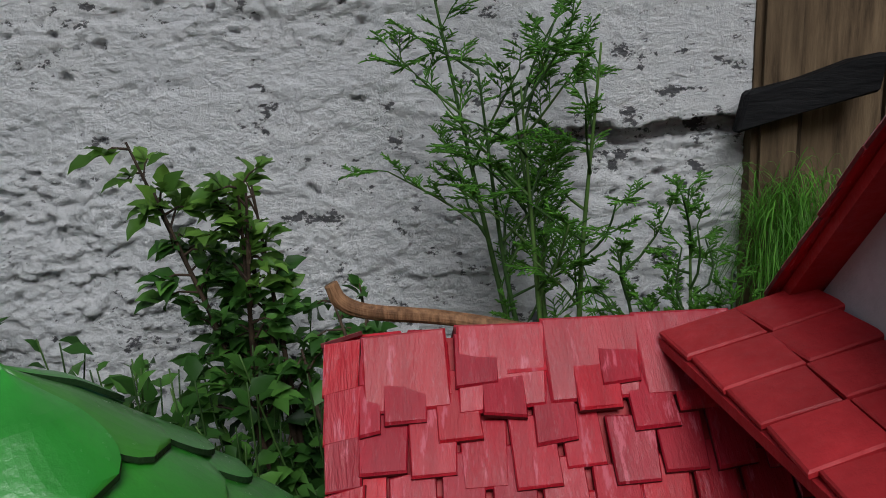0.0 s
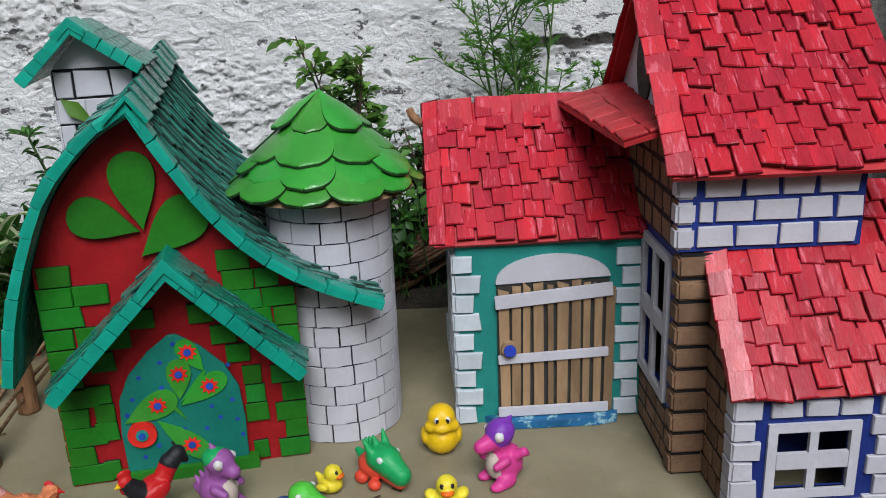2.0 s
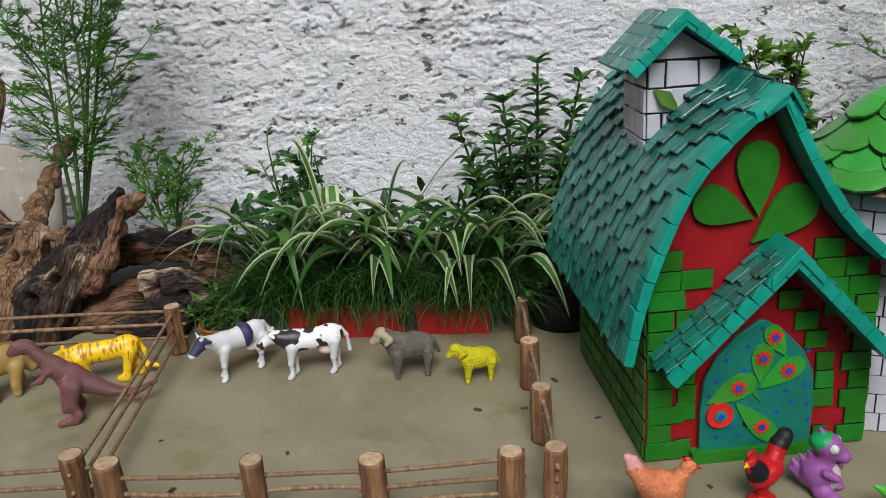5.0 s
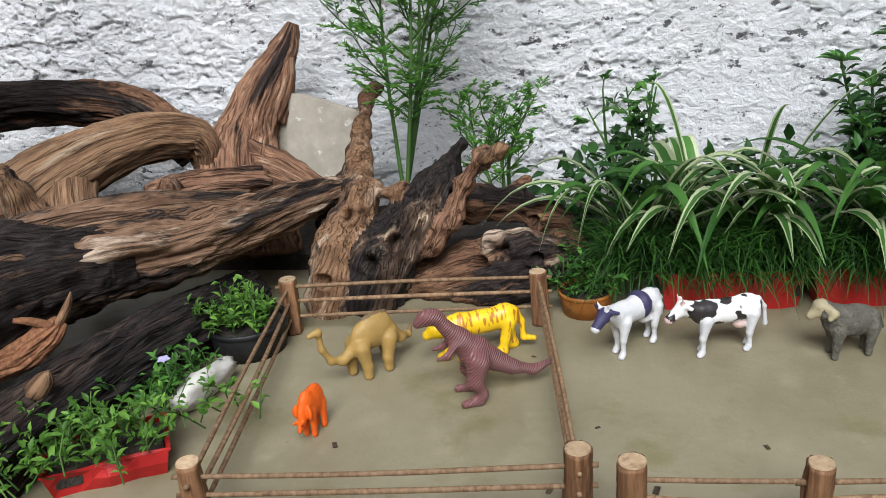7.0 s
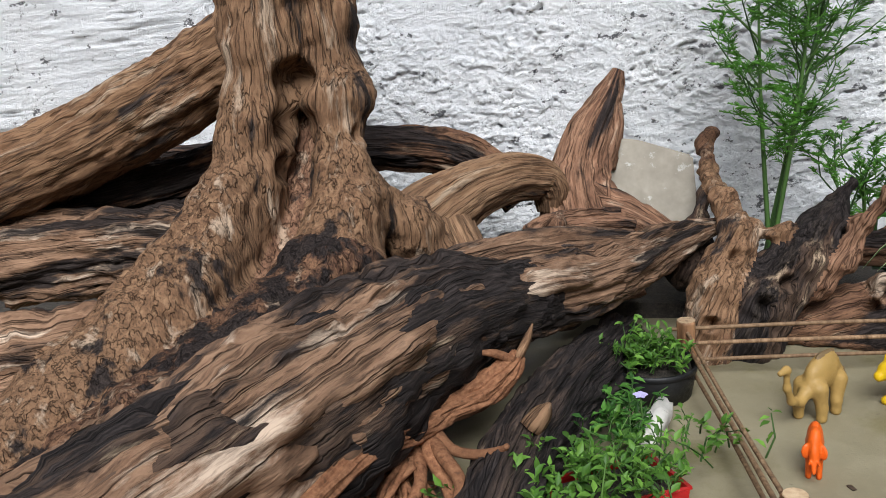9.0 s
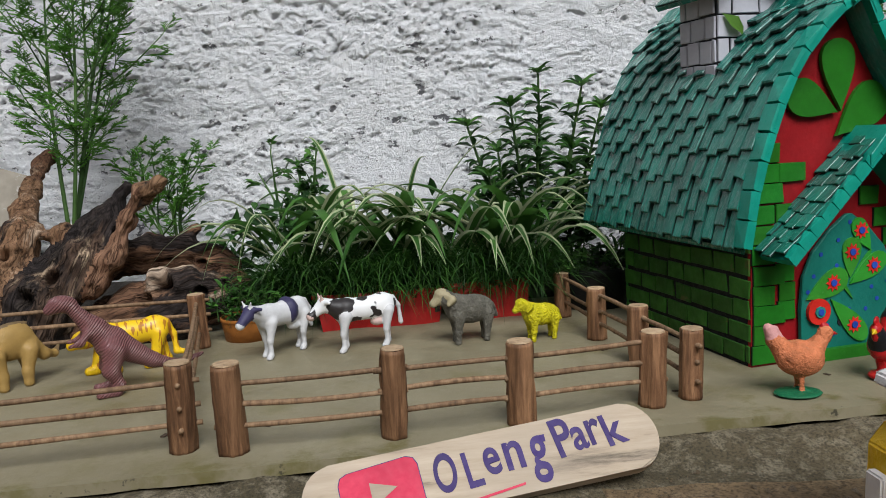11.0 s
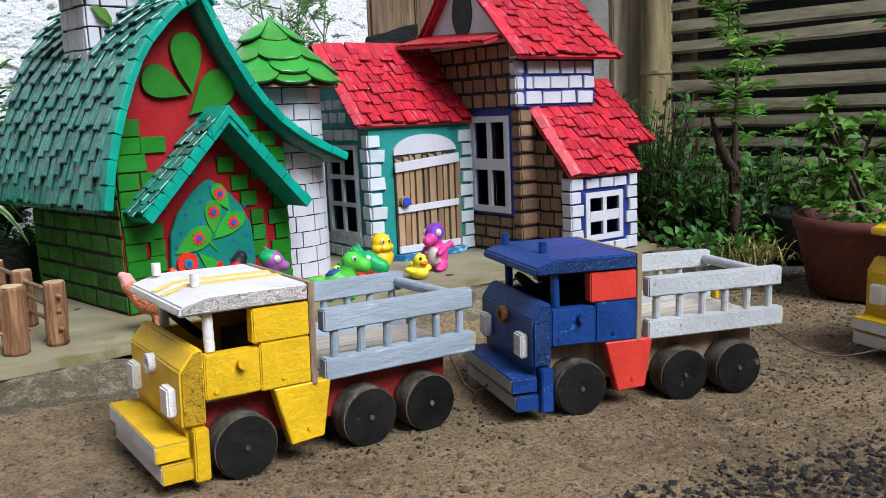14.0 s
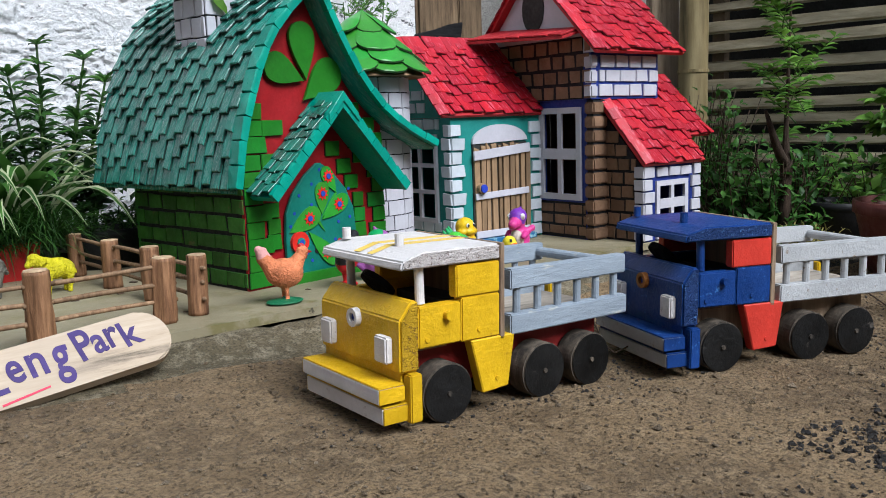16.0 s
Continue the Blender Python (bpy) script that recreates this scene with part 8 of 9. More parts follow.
log("driftwood_log", "long grey-brown driftwood log with charred streaks",
    [(-1.430, 0.645, 0.168, 0.012), (-1.485, 0.612, 0.158, 0.028), (-1.555, 0.515, 0.152, 0.040), (-1.625, 0.425, 0.150, 0.050), (-1.715, 0.335, 0.157, 0.064), (-1.80, 0.235, 0.158, 0.082), (-1.885, 0.085, 0.140, 0.098), (-1.99, -0.09, 0.10, 0.11), (-2.11, -0.29, 0.05, 0.12)], M["bark"], 1.0,
    [[(-1.56, 0.53, 0.175, 0.020), (-1.63, 0.455, 0.190, 0.030), (-1.70, 0.385, 0.200, 0.034), (-1.77, 0.31, 0.205, 0.030), (-1.83, 0.25, 0.20, 0.02)],
     (M["barkchar"], [(-1.662, 0.362, 0.152, 0.034), (-1.708, 0.326, 0.158, 0.054), (-1.789, 0.226, 0.161, 0.074), (-1.874, 0.076, 0.144, 0.090), (-1.978, -0.10, 0.104, 0.103), (-2.10, -0.30, 0.054, 0.114)])])


def chain(rows, mat):
    """Round cones strung along rows of x, y, z, radius."""
    return [("c", a[:3], b[:3], a[3], b[3], mat) for a, b in zip(rows, rows[1:])]


def burl(name, label, prims, mats, at, holes, seed, cell=0.0042, melt=0.022, amp=1.0, axis=(0, 0, 1)):
    """A gnarled lump of wood: melted round limbs with knobs, clefts and hollows."""
    t = thing(name, pose(at[0], at[1], 0), label, "driftwood", "driftwood heap against the wall")
    o = Vector((at[0], at[1], 0))
    me = blob_mesh("trunk", prims, mats, cell, melt)
    nrm = [q.normal.copy() for q in me.vertices]
    grain = []
    up = Vector(axis).normalized()
    sa = Vector((0, 1, 0)).cross(up).normalized()
    sb = up.cross(sa)
    for q, nn in zip(me.vertices, nrm):
        p = q.co.copy()
        a, b, s = p.dot(sa), p.dot(sb), p.dot(up)
        d = 0.011 * noise.fractal(p * 20 + Vector((seed, 0, 0)), 0.9, 2.1, 3) + 0.006 * abs(noise.noise(p * 55)) - 0.007 * max(0, 0.3 - abs(noise.noise(Vector((a * 30, b * 30, s * 13 + seed))))) / 0.3
        for c0, rad in holes:
            k = (p - Vector(c0)).length / rad
            d -= (0.030 * math.exp(-k ** 4) - 0.006 * math.exp(-(k - 1.5) ** 2 * 6)) * max(1, rad / 0.018)
        q.co = p + nn * (d * amp) - o
        grain.append((a + seed, b, s * 0.17 - a * 0.06))
    g = me.attributes.new("grain", "FLOAT_VECTOR", "POINT")
    g.data.foreach_set("vector", np.array(grain, dtype=np.float32).ravel())
    me.update()
    mesh_ob("trunk", me, None, t)
    return t


burl("driftwood_stump", "tall tan driftwood stump with hollow and flared foot",
     chain([(-1.970, 0.37, 0.76, 0.085), (-1.983, 0.35, 0.61, 0.074), (-1.997, 0.325, 0.50, 0.052), (-2.008, 0.300, 0.40, 0.043), (-2.028, 0.255, 0.31, 0.049), (-2.07, 0.165, 0.22, 0.064), (-2.13, 0.05, 0.13, 0.08), (-2.20, -0.08, 0.05, 0.095)], 0)
     + chain([(-1.955, 0.37, 0.64, 0.054), (-1.930, 0.355, 0.52, 0.042), (-1.912, 0.335, 0.43, 0.032), (-1.908, 0.325, 0.385, 0.027), (-1.905, 0.31, 0.34, 0.033), (-1.900, 0.285, 0.285, 0.045), (-1.905, 0.24, 0.23, 0.052)], 0)
     + chain([(-1.898, 0.280, 0.265, 0.036), (-1.905, 0.235, 0.228, 0.054), (-1.950, 0.14, 0.175, 0.064), (-2.015, 0.02, 0.12, 0.074), (-2.10, -0.13, 0.06, 0.08)], 1)
     + chain([(-1.955, 0.41, 0.50, 0.030), (-1.958, 0.375, 0.38, 0.030), (-1.968, 0.32, 0.27, 0.042), (-1.998, 0.23, 0.18, 0.055)], 2)
     + chain([(-1.878, 0.325, 0.30, 0.030), (-1.842, 0.355, 0.25, 0.036), (-1.818, 0.385, 0.19, 0.034), (-1.80, 0.39, 0.13, 0.03)], 0)
     + [e((-1.887, 0.325, 0.425), (0.022, 0.020, 0.030), 0)],
     [M["barktan"], M["barkdark"], M["barkred"]], (-2.0, 0.3), (((-1.955, 0.300, 0.450), 0.024), ((-1.955, 0.290, 0.405), 0.026), ((-1.956, 0.275, 0.350), 0.020), ((-1.872, 0.30, 0.385), 0.012)), 9.0, 0.0056, 0.020, 0.75)
log("driftwood_log", "thick tan driftwood branch reaching out from the stump",
    [(-1.97, 0.37, 0.55, 0.050), (-2.04, 0.39, 0.500, 0.056), (-2.16, 0.42, 0.450, 0.062), (-2.34, 0.46, 0.38, 0.066), (-2.6, 0.5, 0.30, 0.07)], M["barktan"], 12.0, gnarl=0.14, ridge=0.12)
log("driftwood_log", "dark driftwood branches lying behind the stump",
    [(-1.95, 0.44, 0.385, 0.030), (-2.08, 0.48, 0.35, 0.034), (-2.25, 0.52, 0.30, 0.04), (-2.5, 0.55, 0.25, 0.045)], M["barkdark"], 13.0)
log("driftwood_log", "pale weathered driftwood lying behind the stump",
    [(-1.97, 0.38, 0.22, 0.055), (-2.10, 0.42, 0.22, 0.065), (-2.28, 0.45, 0.21, 0.07), (-2.55, 0.48, 0.18, 0.08)], M["bark"], 14.0,
    [[(-2.05, 0.30, 0.13, 0.06), (-2.18, 0.26, 0.12, 0.075), (-2.34, 0.20, 0.10, 0.08), (-2.55, 0.12, 0.08, 0.09)]])
log("driftwood_log", "pale arched driftwood root bending over the heap",
    [(-1.688, 0.660, 0.196, 0.020), (-1.688, 0.662, 0.228, 0.030), (-1.708, 0.650, 0.252, 0.037), (-1.755, 0.600, 0.262, 0.041), (-1.81, 0.535, 0.250, 0.049), (-1.862, 0.465, 0.222, 0.060), (-1.90, 0.40, 0.17, 0.072), (-1.93, 0.35, 0.10, 0.08)], M["barkpale"], 15.0,
    [[(-1.835, 0.50, 0.225, 0.044), (-1.800, 0.435, 0.185, 0.046), (-1.785, 0.40, 0.14, 0.048), (-1.78, 0.37, 0.09, 0.05)]], gnarl=0.10, ridge=0.14)
log("driftwood_log", "reddish-brown driftwood trunk leaning up the wall",
    [(-1.578, 0.853, 0.400, 0.010), (-1.594, 0.840, 0.360, 0.026), (-1.622, 0.805, 0.305, 0.043), (-1.645, 0.755, 0.24, 0.050), (-1.645, 0.705, 0.19, 0.062), (-1.63, 0.66, 0.12, 0.072), (-1.62, 0.63, 0.05, 0.08)], M["barkred"], 22.0,
    [[(-1.63, 0.70, 0.185, 0.05), (-1.57, 0.69, 0.168, 0.042), (-1.50, 0.675, 0.14, 0.024)], [(-1.585, 0.825, 0.345, 0.012), (-1.592, 0.800, 0.305, 0.020), (-1.61, 0.765, 0.25, 0.024)]], gnarl=0.16, ridge=0.34)
log("driftwood_log", "short broken brown branch with a hollow end",
    [(-1.702, 0.492, 0.196, 0.022), (-1.675, 0.520, 0.194, 0.032), (-1.635, 0.570, 0.188, 0.034), (-1.59, 0.63, 0.17, 0.04)], M["barkred"], 26.0, [[(-1.672, 0.505, 0.196, 0.020), (-1.664, 0.493, 0.214, 0.017), (-1.660, 0.486, 0.228, 0.010)]], gnarl=0.25)
burl("driftwood_stump", "gnarled charred driftwood stump with broken upward branches",
     chain([(-1.452, 0.540, 0.0, 0.046), (-1.442, 0.555, 0.09, 0.040), (-1.410, 0.590, 0.160, 0.030)], 1)
     + chain([(-1.408, 0.595, 0.165, 0.026), (-1.420, 0.645, 0.202, 0.019), (-1.440, 0.740, 0.238, 0.014)], 1)
     + chain([(-1.440, 0.740, 0.238, 0.014), (-1.437, 0.790, 0.272, 0.011), (-1.424, 0.806, 0.288, 0.009)], 3)
     + chain([(-1.400, 0.555, 0.0, 0.054), (-1.380, 0.565, 0.070, 0.052), (-1.325, 0.585, 0.125, 0.041), (-1.278, 0.605, 0.190, 0.024), (-1.250, 0.615, 0.236, 0.012)], 0)
     + chain([(-1.305, 0.580, 0.090, 0.028), (-1.262, 0.567, 0.135, 0.016), (-1.243, 0.572, 0.186, 0.0125), (-1.208, 0.556, 0.228, 0.0105)], 2)
     + chain([(-1.208, 0.556, 0.228, 0.0105), (-1.176, 0.545, 0.245, 0.009)], 1)
     + [e((-1.400, 0.590, 0.180), (0.028, 0.020, 0.016), 1), e((-1.350, 0.588, 0.172), (0.024, 0.018, 0.013), 1), c((-1.475, 0.66, 0.09), (-1.450, 0.70, 0.205), 0.036, 0.010, 0)],
     [M["barkchar"], M["barktan"], M["barkred"], M["barkdark"]], (-1.42, 0.56), (((-1.378, 0.508, 0.085), 0.012), ((-1.345, 0.530, 0.112), 0.010), ((-1.415, 0.545, 0.150), 0.009), ((-1.395, 0.548, 0.158), 0.007), ((-1.452, 0.505, 0.06), 0.010)), 3.0, 0.0042, 0.014, 0.85, (0.42, 0.1, 0.9))
burl("driftwood_log", "dark red-brown hollow log lying low behind the pen",
     chain([(-1.40, 0.59, 0.010, 0.022), (-1.30, 0.60, 0.026, 0.036), (-1.20, 0.603, 0.046, 0.042), (-1.12, 0.605, 0.056, 0.040), (-1.078, 0.60, 0.054, 0.028)], 0)
     + chain([(-1.205, 0.590, 0.078, 0.024), (-1.160, 0.585, 0.082, 0.022), (-1.115, 0.585, 0.070, 0.024)], 1)
     + chain([(-1.30, 0.575, 0.006, 0.012), (-1.22, 0.555, 0.012, 0.016), (-1.15, 0.56, 0.016, 0.012)], 0),
     [M["barkdark"], M["bark"]], (-1.2, 0.6), (((-1.198, 0.562, 0.086), 0.015), ((-1.225, 0.57, 0.06), 0.010), ((-1.14, 0.560, 0.070), 0.009)), 40.0, 0.0042, 0.010, 0.9, (0.95, 0.1, 0.25))
burl("driftwood_log", "brown log end resting behind the charred stump",
     chain([(-1.33, 0.66, 0.105, 0.026), (-1.24, 0.672, 0.124, 0.028), (-1.175, 0.672, 0.120, 0.026), (-1.110, 0.655, 0.090, 0.020), (-1.075, 0.64, 0.060, 0.014)], 0)
     + chain([(-1.185, 0.672, 0.135, 0.016), (-1.165, 0.672, 0.158, 0.010)], 0),
     [M["barkdark"]], (-1.24, 0.67), (((-1.15, 0.64, 0.10), 0.009),), 47.0, 0.0042, 0.010, 0.9, (0.98, 0, -0.1))
log("driftwood_log", "dark curved log along the wall", [(-2.4, 0.70, 0.28, 0.045), (-2.1, 0.74, 0.300, 0.044), (-1.90, 0.75, 0.292, 0.038), (-1.80, 0.745, 0.255, 0.034), (-1.75, 0.73, 0.20, 0.03)], M["barkdark"], 52.0)
log("driftwood_log", "charred black log sloping down beside the planters", [(-1.575, 0.52, 0.035, 0.034), (-1.605, 0.41, 0.045, 0.042), (-1.645, 0.28, 0.05, 0.046), (-1.675, 0.14, 0.048, 0.045), (-1.695, 0.0, 0.035, 0.044), (-1.715, -0.15, 0.02, 0.045)], M["barkblack"], 61.0)
log("driftwood_log", "broken brown log across the heap", [(-1.86, 0.50, 0.08, 0.06), (-1.75, 0.55, 0.10, 0.05), (-1.64, 0.60, 0.11, 0.04)], M["barkdark"], 66.0)
rt = log("tree_root", "rusty-brown dug-up root with tangled rootlets", [(-1.690, 0.232, 0.126, 0.009), (-1.702, 0.215, 0.112, 0.015), (-1.728, 0.194, 0.098, 0.0185), (-1.760, 0.166, 0.092, 0.0175), (-1.786, 0.130, 0.090, 0.0215), (-1.806, 0.075, 0.100, 0.0165), (-1.822, 0.010, 0.106, 0.0135), (-1.842, -0.08, 0.104, 0.0110), (-1.87, -0.19, 0.090, 0.008)], M["root"], 70.0, gnarl=0.34, ridge=0.10, fine=0.20, cat="root")
rr = random.Random(8)
shoots = [[(-1.785, 0.132, 0.076, 0.011), (-1.768, 0.095, 0.066, 0.0085), (-1.746, 0.068, 0.046, 0.0072), (-1.738, 0.035, 0.030, 0.006), (-1.757, 0.005, 0.020, 0.005), (-1.775, -0.03, 0.014, 0.003)],
          [(-1.780, 0.140, 0.076, 0.009), (-1.748, 0.106, 0.070, 0.0062), (-1.716, 0.086, 0.076, 0.0055), (-1.690, 0.076, 0.088, 0.0040), (-1.682, 0.070, 0.096, 0.0028)],
          [(-1.80, 0.12, 0.070, 0.011), (-1.812, 0.07, 0.048, 0.0085), (-1.806, 0.01, 0.028, 0.008), (-1.83, -0.05, 0.018, 0.006), (-1.85, -0.12, 0.012, 0.004)],
          [(-1.81, 0.13, 0.070, 0.013), (-1.835, 0.06, 0.054, 0.010), (-1.852, -0.03, 0.042, 0.0075), (-1.89, -0.11, 0.036, 0.005), (-1.93, -0.16, 0.034, 0.003)],
          [(-1.776, 0.125, 0.070, 0.009), (-1.752, 0.085, 0.072, 0.0075), (-1.728, 0.050, 0.062, 0.0065), (-1.735, 0.018, 0.046, 0.005), (-1.762, 0.008, 0.036, 0.0035)],
          [(-1.79, 0.115, 0.068, 0.008), (-1.772, 0.055, 0.058, 0.0065), (-1.784, 0.000, 0.040, 0.005), (-1.765, -0.05, 0.026, 0.0035)],
          [(-1.695, 0.222, 0.122, 0.007), (-1.712, 0.205, 0.138, 0.005), (-1.726, 0.196, 0.143, 0.003)]]
for k in range(26):
    a = Vector((-1.77 - 0.05 * rr.random(), 0.13 - 0.06 * rr.random(), 0.068))
    d = Vector((rr.uniform(-0.7, 0.5), rr.uniform(-1.0, -0.3), 0))
    q = [a, a + d * 0.03 + Vector((0, 0, -0.012)), a + d * 0.065 + Vector((rr.uniform(-.015, .015), 0, -0.035)), a + d * 0.09 + Vector((rr.uniform(-.03, .03), rr.uniform(-.02, .02), -0.050)), a + d * 0.10 + Vector((rr.uniform(-.05, .05), rr.uniform(-.05, .01), -0.056))]
    shoots.append([(*v, 0.0040 * (1 - 0.18 * i)) for i, v in enumerate(q)])
for k, q in enumerate(shoots):
    limb("rootlet", [(x + 1.690, y - 0.232, z, w) for x, y, z, w in q], M["root"], rt, seg=14, step=0.006, gnarl=0.16, fine=0.06, seed=71.0 + k)
# logs glimpsed in the gap between tower and turquoise cottage, and the stick above its roof
log("driftwood_log", "dark log lying behind the toy houses", [(-0.26, 0.73, 0.02, 0.03), (-0.10, 0.72, 0.06, 0.034), (0.05, 0.72, 0.13, 0.03), (0.2, 0.74, 0.16, 0.025)], M["barkdark"], 81.0)
log("driftwood_log", "brown branch leaning behind the toy houses", [(-0.12, 0.74, 0.0, 0.016), (-0.04, 0.72, 0.10, 0.016), (0.05, 0.70, 0.17, 0.013), (0.12, 0.69, 0.2, 0.01)], M["barkred"], 85.0)
log("bent_stick", "bent brown stick above the cottage roof", [(-0.058, 0.668, 0.338, 0.005), (-0.050, 0.668, 0.322, 0.0062), (-0.028, 0.67, 0.312, 0.0062), (0.03, 0.675, 0.302, 0.006), (0.10, 0.68, 0.285, 0.006)], M["post"], 91.0, gnarl=0.08, ridge=0.1, cat="stick")
# stone slab leaning on the wall, and a white stone
bm = bmesh.new()
prism(bm, [(-0.11, 0.0), (0.085, 0.0), (0.084, 0.10), (0.080, 0.168), (-0.01, 0.200), (-0.11, 0.214)], 0, 0.016)
bmesh.ops.bevel(bm, geom=bm.edges[:], offset=0.004, segments=2, affect="EDGES")
tagged(part("stone_slab", bm, M["stone"], None, "", pose(-1.535, 0.750, 0.09, -12, 0, 4)), "flat beige stone slab leaning on the wall", "stone slab")
bm = bmesh.new()
bmesh.ops.create_icosphere(bm, subdivisions=3, radius=1)
for v in bm.verts:
    v.co *= 1 + 0.30 * noise.noise(v.co * 1.6) + 0.22 * noise.noise(v.co * 4.3)
    v.co = Vector((v.co.x * 0.016, v.co.y * 0.055, v.co.z * 0.022))
tagged(part("white_stone", bm, M["pebble"], None, "", pose(-1.535, 0.262, 0.024, 0, 14, -14), True), "long white weathered stone beside the planter", "stone")


# ---- planters ----
def trough(m, L, Wd, H, mat, label, soil=True):
    t = thing("planter", m, label, "planter")
    bm = bmesh.new()
    o = [(-L / 2, -Wd / 2), (L / 2, -Wd / 2), (L / 2, Wd / 2), (-L / 2, Wd / 2)]
    rings = []
    for k, z, g in ((0.90, 0, 0), (0.95, H * 0.5, 0.0015), (1.0, H * 0.88, 0), (1.04, H * 0.9, 0), (1.04, H, 0), (0.97, H, 0), (0.94, H * 0.75, 0)):
        ring = []
        for i, (x, y) in enumerate(o):
            for q in np.linspace(0, 1, 9)[:-1]:
                x2, y2 = o[(i + 1) % 4]
                px, py = x + (x2 - x) * q, y + (y2 - y) * q
                wob = 0.012 * noise.noise(Vector((px * 26, py * 26, z * 30 + L)))
                ring.append(bm.verts.new((px * k, py * (1 - (1 - k) * L / Wd * 0.4) + wob, z)))
        rings.append(ring)
    n = len(rings[0])
    for a, b in zip(rings, rings[1:]):
        for i in range(n):
            bm.faces.new((a[i], a[(i + 1) % n], b[(i + 1) % n], b[i]))
    bm.faces.new(rings[0])
    part("trough", bm, mat, t)
    boxed("soil", (-L * 0.46, L * 0.46, -Wd * 0.43, Wd * 0.43, H * 0.3, H * 0.78), M["soil"], t, "dark potting soil")
    return t


def round_pot(m, r0, r1, H, mat, label):
    t = thing("plant_pot", m, label, "plant pot")
    prof = [(r0, 0), (r0 + (r1 - r0) * 0.8, H * 0.80), (r1 * 0.97, H * 0.82), (r1, H * 0.84), (r1, H), (r1 * 0.95, H), (r1 * 0.9, H * 0.8), (r0 * 0.9, 0.01)]
    V, F, n = [], [], 40
    for rad, z in prof:
        for i in range(n):
            q = 2 * math.pi * i / n
            V.append((rad * math.cos(q), rad * math.sin(q), z))
    for k in range(len(prof) - 1):
        for i in range(n):
            F.append((k * n + i, k * n + (i + 1) % n, (k + 1) * n + (i + 1) % n, (k + 1) * n + i))
    F.append(tuple(range(n))[::-1])
    mesh_ob("pot", data_mesh("pot", V, F, mat, True), None, t)
    bm = bmesh.new()
    rod(bm, (0, 0, H * 0.5), (0, 0, H * 0.86), r1 * 0.86, seg=30)
    part("soil", bm, M["soil"], t, "dark potting soil")
    return t


trough(pose(-0.868, 0.580, 0, 0, 0, 2), 0.20, 0.075, 0.056, M["redpot"], "red plastic planter trough with spider plants")
trough(pose(-0.698, 0.590, 0, 0, 0, 5), 0.125, 0.075, 0.060, M["redpot"], "short red plastic planter trough with grass")
trough(pose(-1.582, 0.116, 0, 0, 0, 31), 0.13, 0.075, 0.032, M["redpot"], "low red planter trough full of weeds")
round_pot(pose(-1.535, 0.405, 0), 0.05, 0.058, 0.045, M["blackpot"], "squat black pot full of small weeds")
round_pot(pose(-1.068, 0.535, 0), 0.034, 0.040, 0.035, M["orangepot"], "small orange-brown pot with a weed")
round_pot(pose(-0.52, 0.61, 0), 0.055, 0.065, 0.065, M["blackpot"], "black plastic pot beside the red cottage")
round_pot(pose(0.600, -0.250, -0.055), 0.098, 0.126, 0.122, M["claypot"], "large maroon clay pot standing on the ground")
round_pot(pose(0.80, 0.02, -0.055), 0.06, 0.075, 0.09, M["blackpot"], "grey-black pot behind the maroon one")


# ---- plants ----
def plant(name, at, label, category, group=""):
    return thing(name, pose(*at), label, category, group)


def leafy(p, r, pts, n, spread, ln, wd, mat, up=0.6, name="foliage"):
    """Single leaves scattered round a set of points."""
    sp = []
    for _ in range(n):
        o = Vector(r.choice(pts)) + Vector((r.gauss(0, spread), r.gauss(0, spread), r.gauss(0, spread * 0.8)))
        d = ball_dir(r, -0.4)
        d.z = d.z * 0.5 + 0.1
        k = r.uniform(0.6, 1.25)
        sp.append((o, d, Vector((r.gauss(0, 0.3), r.gauss(0, 0.3) - 0.25, up)), ln * k, wd * k))
    return leaves(name, sp, mat, p)


def sapling(at, label, height, lean, r, nstem, leaf_mat, ln, wd, spread, per, young=None, first=0.35):
    """A woody shoot with side twigs and leaves along them."""
    p = plant("sapling", at, label, "shrub")
    stems, spec, tips = [], [], []
    for s in range(nstem):
        a = r.uniform(0, 6.28)
        top = Vector((lean[0] + spread * math.cos(a) * r.uniform(0.3, 1), lean[1] + spread * 0.6 * math.sin(a), height * r.uniform(0.78, 1.0)))
        base = Vector((r.uniform(-0.02, 0.02), r.uniform(-0.012, 0.012), 0))
        mid = base.lerp(top, 0.5) + Vector((r.uniform(-.02, .02), r.uniform(-.02, .02), 0))
        stems.append([(*base, 0.0042), (*mid, 0.003), (*top, 0.0012)])
        for k in range(per):
            t = first + (1 - first) * (k + r.random()) / per
            o = base.lerp(mid, t * 2) if t < 0.5 else mid.lerp(top, t * 2 - 1)
            d = ball_dir(r, -0.3)
            tw = o + d * spread * r.uniform(0.3, 0.8) * (1.15 - t * 0.5)
            stems.append([(*o, 0.0014), (*((o + tw) / 2 + Vector((0, 0, 0.004))), 0.001), (*tw, 0.0007)])
            for q in range(r.randint(6, 10)):
                oo = o.lerp(tw, r.uniform(0.35, 1.05))
                dd = (d + ball_dir(r, -0.5) * 0.9).normalized()
                dd.z *= 0.45
                kk = r.uniform(0.55, 1.2)
                (tips if young and t > 0.8 else spec).append((oo, dd, Vector((r.gauss(0, .35), r.gauss(0, .35) - 0.3, 0.8)), ln * kk, wd * kk))
    limbs_joined("stemwork", stems, M["twig"] if first > 0.3 else M["stem"], p, "thin woody stems", kind="stuff")
    leaves("foliage", spec, leaf_mat, p)
    if tips:
        leaves("young_foliage", tips, young, p, "paler young leaves")
    return p


